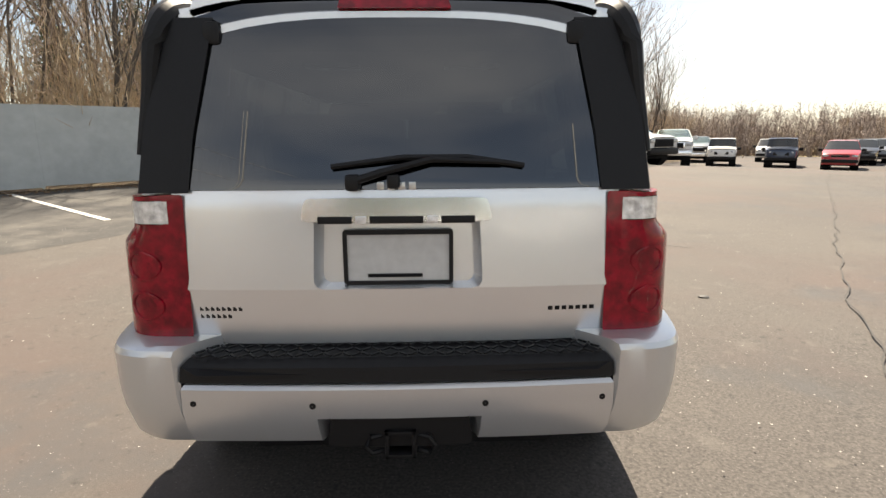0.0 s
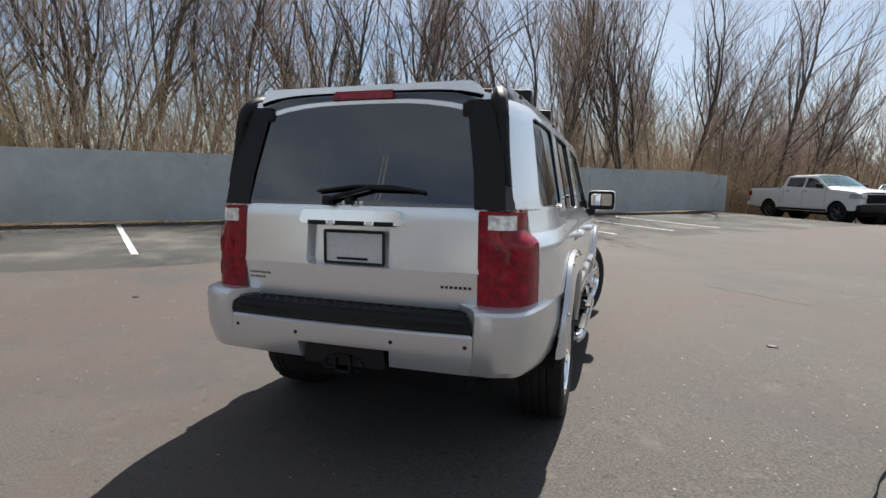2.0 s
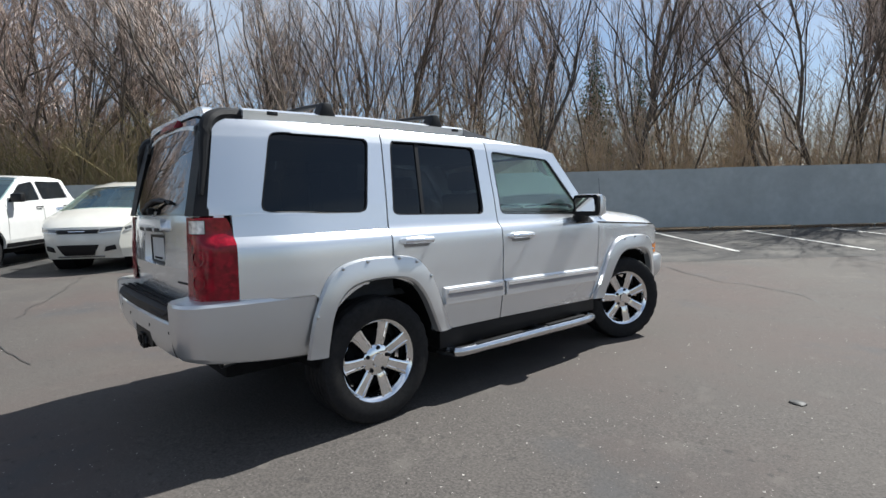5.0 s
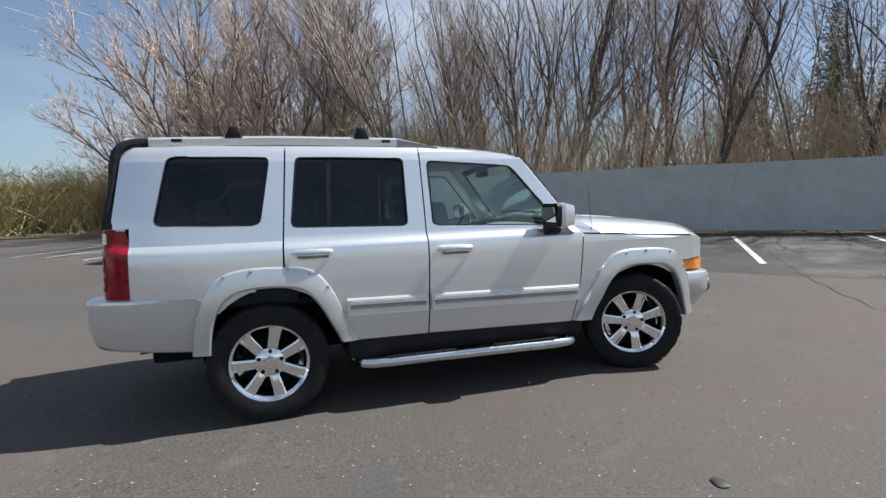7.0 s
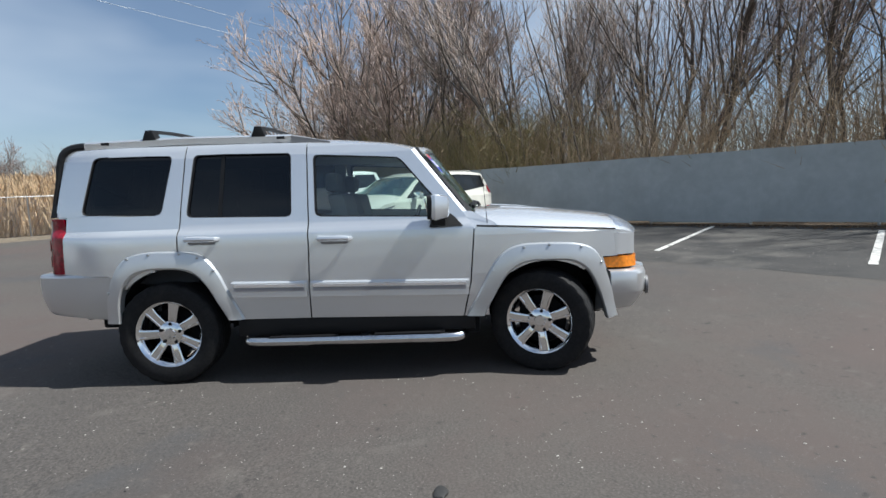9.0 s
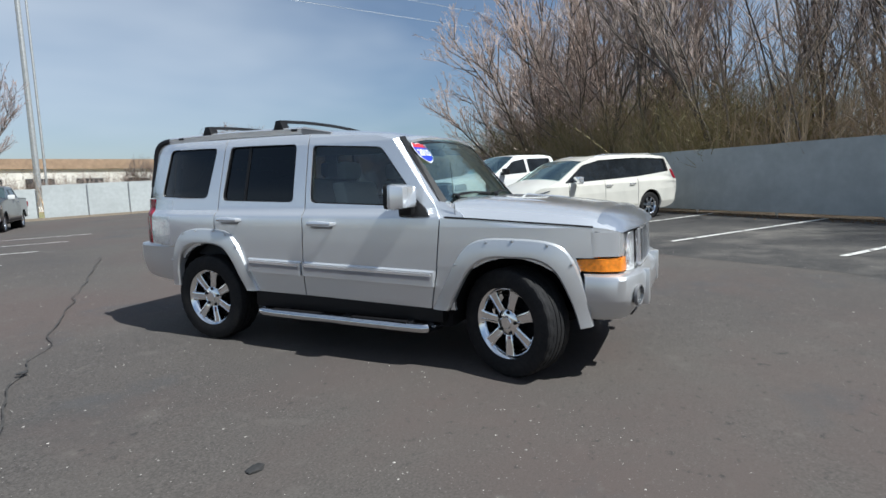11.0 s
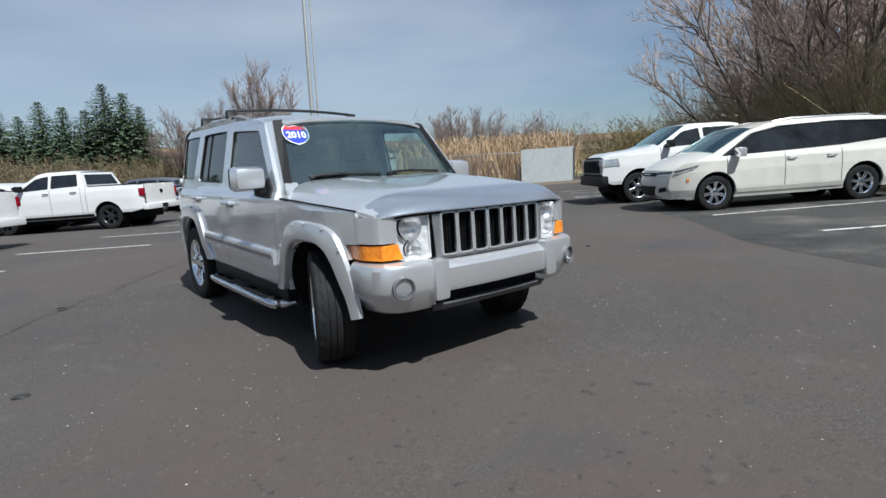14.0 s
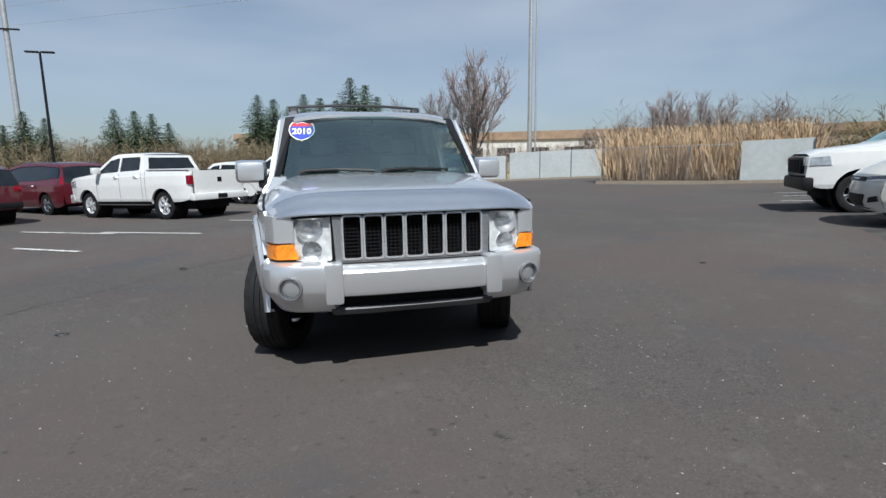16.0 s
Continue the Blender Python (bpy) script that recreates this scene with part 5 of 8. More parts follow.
prism(bm, [(-0.16, -0.012), (0.16, -0.012), (0.15, 0.030), (-0.15, 0.030)], lambda u, v, w: Vector((u, -0.112 + 0.6 * (v + 0.012) + w, v - 0.002)), 0.05)
part("high_brake_lamp", bm, RED_LENS, gate, "red high brake lamp")
for s in (1, -1):
    a, b = Vector((s * 0.555, 0.36, 1.24)), Vector((s * 0.525, 0.42, 1.66))
    bm = bmesh.new()
    tube(bm, [a, a.lerp(b, 0.7)], 0.012, 10)
    strut = part("gas_strut", bm, PLASTIC, car, "black gas strut")
    bm = bmesh.new()
    tube(bm, [a.lerp(b, 0.65), b], 0.006, 8)
    part("strut_rod", bm, STEEL, strut, "bright rod")
# black corner caps at the roof's rear
for s in (1, -1):
    bm = bmesh.new()
    path = smooth_curve([(0.726, 0.215, 1.36), (0.700, 0.245, 1.53), (0.682, 0.262, 1.66), (0.660, 0.295, 1.738), (0.640, 0.37, 1.774), (0.630, 0.52, 1.780)], 4)
    tube(bm, path, [0.012 + 0.026 * min(1, i / 12) for i in range(len(path))], 10)
    if s < 0:
        mirror_x(bm)
    part("roof_corner_cap", bm, PLASTIC, body, "black roof corner cap")

# ---- roof rails and cross bars ----
for s in (1, -1):
    bm = bmesh.new()
    rows = []
    for k in range(17):
        y = 0.46 + (2.03 - 0.46) * k / 16
        z = path_at([(0.46, 1.785), (1.2, 1.80), (2.03, 1.79)], y)
        rows.append([bm.verts.new((x, y, z + dz)) for x, dz in ((0.69, -0.03), (0.695, 0.015), (0.67, 0.03), (0.63, 0.028), (0.615, -0.01))])
    for a, b in zip(rows, rows[1:]):
        for k in range(4):
            bm.faces.new((a[k], a[k + 1], b[k + 1], b[k]))
    bm.faces.new(rows[0][::-1]), bm.faces.new(rows[-1])
    if s < 0:
        mirror_x(bm)
    rail = part("roof_rail", bm, SILVER, car, "silver roof rail")
    for y0, y1 in ((2.03, 2.32),):
        bm = bmesh.new()
        rows = []
        for k in range(6):
            y = y0 + (y1 - y0) * k / 5
            h = 0.03 * (1 - k / 5) ** 0.8
            z = path_at([(1.2, 1.80), (2.03, 1.79), (2.32, 1.755)], y)
            rows.append([bm.verts.new((x, y, z + dz)) for x, dz in ((0.70, -0.03), (0.70, h * 0.5), (0.67, h), (0.63, h), (0.61, -0.02))])
        for a, b in zip(rows, rows[1:]):
            for k in range(4):
                bm.faces.new((a[k], a[k + 1], b[k + 1], b[k]))
        bm.faces.new(rows[0][::-1]), bm.faces.new(rows[-1])
        if s < 0:
            mirror_x(bm)
        part("rail_end", bm, TRIM_GREY, rail, "dark rail end cap")
    for y in (0.62, 1.95):
        bm = bmesh.new()
        box(bm, (0.685, y - 0.03, 1.785), (0.700, y + 0.03, 1.806), 0.004)
        if s < 0:
            mirror_x(bm)
        part("rail_slot", bm, PLASTIC, rail, "dark slot")
rack = []
for y in (0.955, 1.78):
    bm = bmesh.new()
    tube(bm, smooth_curve([(-0.66, y, 1.878), (-0.35, y, 1.898), (0, y, 1.905), (0.35, y, 1.898), (0.66, y, 1.878)], 4), 0.014, 10)
    for v in bm.verts:
        v.co.y = y + (v.co.y - y) * 1.8
    bar = part("cross_bar", bm, PLASTIC, car, "black roof cross bar")
    for s in (1, -1):
        bm = bmesh.new()
        v = box(bm, (0.605, y - 0.055, 1.80), (0.695, y + 0.055, 1.888), 0.016)
        for a in v:
            if a.co.z > 1.85:
                a.co.y = y + (a.co.y - y) * 0.55
        if s < 0:
            mirror_x(bm)
        part("bar_foot", bm, PLASTIC, bar, "black clamp foot")

# ---- cabin ----
bm = bmesh.new()
box(bm, (-0.70, 0.30, 0.70), (0.70, 3.1, 0.745), 0.01)
cargo = part("cabin_floor", bm, CARPET, car, "charcoal carpet")
bm = bmesh.new()
prism(bm, [(-0.64, 1.66), (0.64, 1.66), (0.62, 1.705), (-0.62, 1.705)], lambda u, v, w: Vector((u, 0.36 + w, v)), 2.5)
part("headlining", bm, GREY_LINING, body, "pale grey headlining")
for s in (1, -1):
    bm = bmesh.new()
    prism(bm, [(0.29, 0.74), (1.30, 0.74), (1.30, 1.225), (1.24, 1.225), (1.17, 1.24), (0.29, 1.255)], lambda u, v, w: Vector((half(max(u, 0.45), v) - 0.12 - w, u, v)), 0.04)
    if s < 0:
        mirror_x(bm)
    part("cargo_side_trim", bm, CARPET, body, "black cargo side trim")
    bm = bmesh.new()
    prism(bm, [(0.30, 1.26), (0.45, 1.26), (0.55, 1.69), (0.38, 1.69)], lambda u, v, w: Vector((half(max(u, 0.4), v) - 0.075 - w, u, v)), 0.02)
    if s < 0:
        mirror_x(bm)
    part("pillar_lining", bm, BEIGE, body, "beige pillar lining")
bm = bmesh.new()
box(bm, (-0.56, 0.40, 0.744), (0.56, 0.90, 0.80), 0.03)
part("cargo_mat", bm, CARPET, cargo, "black rolled cargo mat")
bm = bmesh.new()
box(bm, (-0.50, 0.275, 0.775), (0.50, 0.42, 0.80), 0.01)
part("cargo_threshold", bm, PLASTIC, cargo, "black plastic threshold")
bm = bmesh.new()
box(bm, (-0.06, 0.265, 0.80), (0.06, 0.30, 0.825), 0.005)
part("striker_cover", bm, TRIM_GREY, cargo, "grey striker cover")
bm = bmesh.new()
tube(bm, [(-0.002, 0.262, 0.80), (-0.002, 0.255, 0.82), (-0.002, 0.27, 0.83)], 0.006, 8)
part("striker", bm, STEEL, cargo, "steel striker")


def seat(x0, x1, y, back_y, top, base_z, mat=FABRIC, rests=1, name="seat", tilt=0.14):
    bench = new(name)
    bench.parent = car
    bm = bmesh.new()
    v = box(bm, (x0, back_y, base_z + 0.1), (x1, back_y + 0.13, top), 0.035)
    for a in v:
        a.co.y -= tilt * (a.co.z - base_z)
    part("backrest", bm, mat, bench)
    bm = bmesh.new()
    box(bm, (x0, back_y + 0.1, base_z), (x1, back_y + 0.58, base_z + 0.17), 0.05)
    part("seat_cushion", bm, mat, bench)
    for k in range(rests):
        c = x0 + (x1 - x0) * (k + 0.5) / rests
        bm = bmesh.new()
        box(bm, (c - 0.12, back_y - 0.04 - tilt * (top - base_z), top + 0.02), (c + 0.12, back_y + 0.07 - tilt * (top - base_z), top + 0.17), 0.04)
        for q in (-0.04, 0.04):
            tube(bm, [(c + q, back_y + 0.02 - tilt * (top - base_z), top - 0.03), (c + q, back_y + 0.02 - tilt * (top - base_z), top + 0.06)], 0.006, 6)
        part("headrest", bm, mat, bench)
    return bench


for x0, x1 in ((-0.60, -0.006), (0.006, 0.60)):
    seat(x0, x1, 1.0, 0.98, 1.50, 0.76, CARPET, 0, "third_row_seat", 0.06)
for s in (1, -1):
    bm = bmesh.new()
    prism(bm, [(s * 0.555, 1.42), (s * 0.58, 1.42), (s * 0.555, 0.90), (s * 0.525, 0.90)], lambda u, v, w: Vector((u, 0.925 - 0.05 * (v - 0.76) / 0.7 + w, v)), 0.01)
    part("seat_strap", bm, TRIM_GREY, car, "grey webbing strap")
bm = bmesh.new()
prism(bm, [(-0.15, 1.545), (0.15, 1.545), (0.13, 1.51), (0.07, 1.475), (-0.07, 1.475), (-0.13, 1.51)], lambda u, v, w: Vector((u, 0.93 + w, v)), 0.03)
part("release_panel", bm, TRIM_GREY, car, "grey seat release panel")
for s in (1, -1):
    bm = bmesh.new()
    box(bm, (s * 0.25 - 0.10, 0.62, 1.648), (s * 0.25 + 0.10, 0.74, 1.662), 0.006)
    part("ceiling_lamp", bm, CLEAR_LENS, car, "clear cargo ceiling lamp")
seat(-0.62, 0.62, 1.7, 1.66, 1.40, 0.62, FABRIC, 2, "second_row_seat")
for s in (1, -1):
    seat(s * 0.40 - 0.25, s * 0.40 + 0.25, 2.4, 2.42, 1.36, 0.62, FABRIC, 1, "front_seat", 0.22)
bm = bmesh.new()
skin(bm, [(2.98, 0.98, 0.74, 0.10), (3.05, 1.06, 0.75, 0.06), (3.2, 1.09, 0.76, 0.07), (3.40, 1.10, 0.76, 0.06)], 21, 3.0, 0.25)
dash = part("dashboard", bm, DASH, car, "mid grey dashboard")
bm = bmesh.new()
ringpts = [Vector((-0.38 + 0.185 * math.cos(a), 2.86 + 0.06 * math.sin(a), 1.05 + 0.175 * math.sin(a))) for a in (2 * math.pi * k / 24 for k in range(25))]
tube(bm, ringpts, 0.015, 8, False)
for a in (0, math.pi, -math.pi / 2):
    tube(bm, [(-0.38, 2.88, 1.05), (-0.38 + 0.18 * math.cos(a), 2.86 + 0.06 * math.sin(a), 1.05 + 0.17 * math.sin(a))], 0.014, 6)
box(bm, (-0.43, 2.85, 1.0), (-0.33, 2.92, 1.1), 0.02)
part("steering_wheel", bm, PLASTIC, car, "dark steering wheel")
bm = bmesh.new()
box(bm, (-0.12, 2.92, 1.565), (0.12, 2.95, 1.625), 0.015)
tube(bm, [(0, 2.94, 1.60), (0, 3.0, 1.66)], 0.01, 6)
part("rear_view_mirror", bm, PLASTIC, car, "black rear-view mirror")
for doors, y0, y1 in ((rear_doors, 1.60, 2.14), (front_doors, 2.20, 3.1)):
    for s, door in zip((1, -1), doors):
        bm = bmesh.new()
        prism(bm, [(y0, 0.55), (y1, 0.55), (y1, 1.16), (y0, 1.19)], lambda u, v, w: Vector((half(u, v) - 0.045 - w, u, v)), 0.04)
        if s < 0:
            mirror_x(bm)
        part("door_lining", bm, GREY_LINING, door, "grey door lining")
# ---- fence ----
def fence_run(points, height, step, label, lean=0.0):
    run = thing("fence", label, "fence")
    for (x0, y0), (x1, y1) in zip(points, points[1:]):
        a, b = Vector((x0, y0, 0)), Vector((x1, y1, 0))
        n = max(1, round((b - a).length / step))
        for k in range(n):
            p, q = a.lerp(b, k / n), a.lerp(b, (k + 1) / n)
            p.z, q.z = rise(p.x, p.y), rise(q.x, q.y)
            way = (q - p).normalized()
            side = Vector((-way.y, way.x, 0)) * 0.03
            shift = side * random.uniform(-0.04, 0.04)
            lo, h = random.uniform(0.05, 0.09), height + random.uniform(-0.010, 0.010)
            bm = bmesh.new()
            vs = [bm.verts.new(x + shift + Vector((0, 0, lo))) for x in (p - side + way * 0.001, q - side - way * 0.001, q + side - way * 0.001, p + side + way * 0.001)]
            top = [bm.verts.new(v.co + Vector((0, 0, h - lo))) for v in vs]
            bm.faces.new(vs[::-1]), bm.faces.new(top)
            for i in range(4):
                bm.faces.new((vs[i], vs[(i + 1) % 4], top[(i + 1) % 4], top[i]))
            part("fence_panel", bm, FENCE, run)
            bm = bmesh.new()
            tube(bm, [p + side * 2.4 + Vector((0, 0, -0.05)), p + side * 2.4 + Vector((0, 0, height - 0.05))], 0.035, 6)
            part("fence_post", bm, STEEL, run)
    return run


def flat(v):
    return (v.x, v.y)


fence_run([flat(by_fence(-28, 0)), flat(by_fence(13.2, 0))], 1.80, 2.44, "long grey painted panel fence along the lot's edge")
fence_run([flat(by_fence(13.0, 0.5)), flat(by_fence(15.6, 0.5))], 1.78, 2.6, "grey painted fence section standing apart")
fence_run([(-21.6, -11.1), (-19.6, -13.1)], 1.95, 2.8, "single pale grey fence panel beside the reeds")
fence_run([(-21.3, -27.6), (-15.3, -31.0)], 2.1, 2.44, "low pale grey fence beyond the lot")
fence_run([(-15.2, -31.5), (-12.6, -32.4)], 1.9, 2.6, "pale grey fence end beyond the lot")

# chain-link fence in front of the reeds
link = thing("chain_link_fence", "rusty chain-link fence in front of dry reeds", "fence")
a, b = Vector((-19.5, -13.2, 0)), Vector((-15.2, -17.9, 0))
for k in range(4):
    p = a.lerp(b, k / 3)
    bm = bmesh.new()
    tube(bm, [(p.x, p.y, rise(p.x, p.y) - 0.1), (p.x, p.y, rise(p.x, p.y) + 1.85)], 0.03, 8)
    part("fence_post", bm, STEEL, link)
bm = bmesh.new()
tube(bm, [(a.x, a.y, rise(a.x, a.y) + 1.82), (b.x, b.y, rise(b.x, b.y) + 1.82)], 0.022, 6)
part("top_rail", bm, STEEL, link)
bm = bmesh.new()
for k in range(60):
    for q in (1, -1):
        t0, t1 = k / 60, k / 60 + q * 0.28
        if 0 <= t1 <= 1:
            p, r = a.lerp(b, t0), a.lerp(b, t1)
            tube(bm, [(p.x, p.y, rise(p.x, p.y)), (r.x, r.y, rise(r.x, r.y) + 1.8)], 0.004, 3, False)
part("wire_mesh", bm, STEEL, link, "thin diagonal wire")

# ---- stalls: darker strip, painted lines, litter under the fence ----
bm = bmesh.new()
rows = [[bm.verts.new(by_fence(-24 + 1.0 * i, -s - (0.0 if s < 6 else 0.5 * noise.noise(Vector((0.3 * i, 0, 5)))), 0.002)) for s in (0.3, 1.5, 3, 4.5, 6.3)] for i in range(40)]
for p, q in zip(rows, rows[1:]):
    for k in range(4):
        bm.faces.new((p[k], q[k], q[k + 1], p[k + 1]))
tagged(part("stall_asphalt", bm, OLD_ASPHALT, None), "dark blotched asphalt of the stalls under the fence", "pavement", kind="structure")


def stripe(x0, y0, x1, y1, w=0.11, lift=0.012):
    bm = bmesh.new()
    a, b = Vector((x0, y0, 0)), Vector((x1, y1, 0))
    side = Vector((-(b - a).y, (b - a).x, 0)).normalized() * w / 2
    n = 12
    rows = []
    for k in range(n + 1):
        p = a.lerp(b, k / n)
        rows.append([bm.verts.new((q.x, q.y, rise(q.x, q.y) + lift)) for q in (p - side * random.uniform(0.9, 1.05), p + side * random.uniform(0.9, 1.05))])
    for p, q in zip(rows, rows[1:]):
        bm.faces.new((p[0], q[0], q[1], p[1]))
    tagged(part("parking_line", bm, PAINT_LINE, None), "worn white painted stall line on the asphalt", "road marking", "stall lines", "structure")


for x0, y0, x1, y1 in ((-6.41, 4.65, -10.6, 7.9), (-7.96, 2.46, -12.6, 5.6), (-4.86, 6.93, -8.4, 9.7), (-2.5, 8.95, -5.9, 11.8), (-0.75, 10.9, -4.3, 14.0), (1.12, 12.54, -2.4, 15.7), (2.65, 14.5, -0.9, 17.6), (4.1, 16.3, 0.6, 19.4), (-10.0, -1.6, -14.2, 2.0), (-12.0, -3.8, -16.3, -0.3), (-13.6, -5.2, -18.0, -1.6),
                       (-14.5, -6.4, -17.5, -4.2), (5.7, -3.6, 4.2, -2.3), (5.0, -6.0, 2.6, -4.1), (7.3, -7.7, 4.6, -5.4), (2.4, -7.3, 0.2, -5.4), (0.6, -9.5, -1.6, -7.5), (-1.3, -11.5, -3.4, -9.6), (-3.2, -13.5, -5.3, -11.6), (-5, -15.6, -7.2, -13.6)):
    stripe(x0, y0, x1, y1)


def crack(points, w, mat, label, category="crack"):
    """A thin wandering strip on the asphalt."""
    bm = bmesh.new()
    pts = [Vector((x, y, 0)) for x, y in smooth_curve(points, 14)]
    rows = []
    for i, p in enumerate(pts):
        way = (pts[min(i + 1, len(pts) - 1)] - pts[max(i - 1, 0)]).normalized()
        side = Vector((-way.y, way.x, 0))
        c = p + side * 0.05 * noise.noise(p * 2.3) * 2
        ww = w * (0.35 + 0.9 * abs(noise.noise(p * 5.1 + Vector((3, 1, 7)))))
        rows.append([bm.verts.new((q.x, q.y, rise(q.x, q.y) + 0.006)) for q in (c - side * ww, c + side * ww)])
    for a, b in zip(rows, rows[1:]):
        bm.faces.new((a[0], b[0], b[1], a[1]))
    tagged(part("asphalt_crack", bm, mat, None), label, category, kind="structure")


crack([(-5.5, 12.0), (-2.3, 9.2), (0.1, 7.5), (1.2, 7.2), (2.4, 6.1), (3.4, 5.2)], 0.014, SEAL, "thin dark crack wandering over the asphalt")
crack([(-3.0, -6.5), (0.5, -1.75), (1.65, -0.15), (2.1, 0.45), (2.85, 1.6), (4.5, 4.1), (7.6, 8.3), (12.0, 14.4), (16, 19.5)], 0.011, SEAM, "long dark seam between two asphalt lanes")
crack([(-9, 1.0), (-6.5, 0.2), (-4.0, -0.6), (-2.2, -0.4)], 0.010, SEAL, "thin dark crack wandering over the asphalt")
crack([(3.0, 10.5), (4.6, 9.6), (6.4, 9.9), (8.5, 9.0)], 0.012, SEAL, "thin dark crack wandering over the asphalt")

# grit, pebbles and dead leaves lying about
PEBBLE = material("pale_grit", (0.34, 0.32, 0.29), 0.9, grain=(30, 3), vary=0.4, object_random=0.0)
LEAF = material("dead_leaves", (0.12, 0.075, 0.04), 0.9, grain=(20, 3), vary=0.5)


def scatter(name, count, spread, size, mat, label, seed):
    rnd = random.Random(seed)
    vs, fs = [], []
    for _ in range(count):
        x, y = spread(rnd)
        z, r = rise(x, y), size * rnd.uniform(0.4, 1.3)
        a = rnd.uniform(0, 6.28)
        n = len(vs)
        for k in range(4):
            vs.append((x + r * rnd.uniform(0.6, 1.2) * math.cos(a + 1.57 * k), y + r * rnd.uniform(0.6, 1.2) * math.sin(a + 1.57 * k), z + 0.002))
        vs.append((x, y, z + r * rnd.uniform(0.4, 0.9)))
        fs += [(n, n + 1, n + 4), (n + 1, n + 2, n + 4), (n + 2, n + 3, n + 4), (n + 3, n, n + 4)]
    me = bpy.data.meshes.new(name)
    me.from_pydata(vs, [], fs)
    me.materials.append(mat)
    tagged(new(name, me), label, "debris", kind="stuff")


def near(rnd):
    while True:
        x, y = rnd.uniform(-6, 7), rnd.uniform(-6, 11)
        if not (-1.0 < x < 1.0 and 0.1 < y < 4.8) and noise.noise(Vector((x * 0.35, y * 0.35, 0))) > rnd.uniform(-0.5, 0.35):
            return x, y


scatter("loose_grit", 2400, near, 0.007, PEBBLE, "pale grit scattered on the asphalt", 3)
scatter("fine_grit", 7000, near, 0.004, PEBBLE, "fine pale grit scattered on the asphalt", 5)


def under_fence(rnd):
    p = by_fence(rnd.uniform(-28, 17), -abs(rnd.gauss(0, 0.30)) - 0.05)
    return p.x, p.y


scatter("leaf_litter", 5000, under_fence, 0.035, LEAF, "brown leaf litter along the foot of the fence", 4)
for x, y, r in ((2.5, 3.11, 0.035), (2.12, 0.45, 0.03), (-4.0, 2.5, 0.03)):
    bm = bmesh.new()
    bmesh.ops.create_icosphere(bm, subdivisions=2, radius=r)
    for v in bm.verts:
        v.co = Vector((v.co.x * 1.4, v.co.y, 0.35 * v.co.z)) * (1 + 0.4 * noise.noise(v.co * 60))
    ob = part("dead_leaf", bm, SEAL, None)
    ob.location = (x, y, rise(x, y) + 0.006)
    tagged(ob, "small dark crumpled leaf on the asphalt", "leaf", "leaves on the asphalt")

# ---- other vehicles; built facing +y round their own middle, then placed ----
def wrap(bm, stations, n=15, power=4.0):
    """A skin across stations of (y, z, half width, bulge in y, bulge in z)."""
    rows = [[bm.verts.new((w * u, y + cy * (1 - abs(u) ** power), z + cz * (1 - abs(u) ** power))) for u in (2 * k / (n - 1) - 1 for k in range(n))] for y, z, w, cy, cz in stations]
    for a, b in zip(rows, rows[1:]):
        for k in range(n - 1):
            bm.faces.new((a[k], a[k + 1], b[k + 1], b[k]))


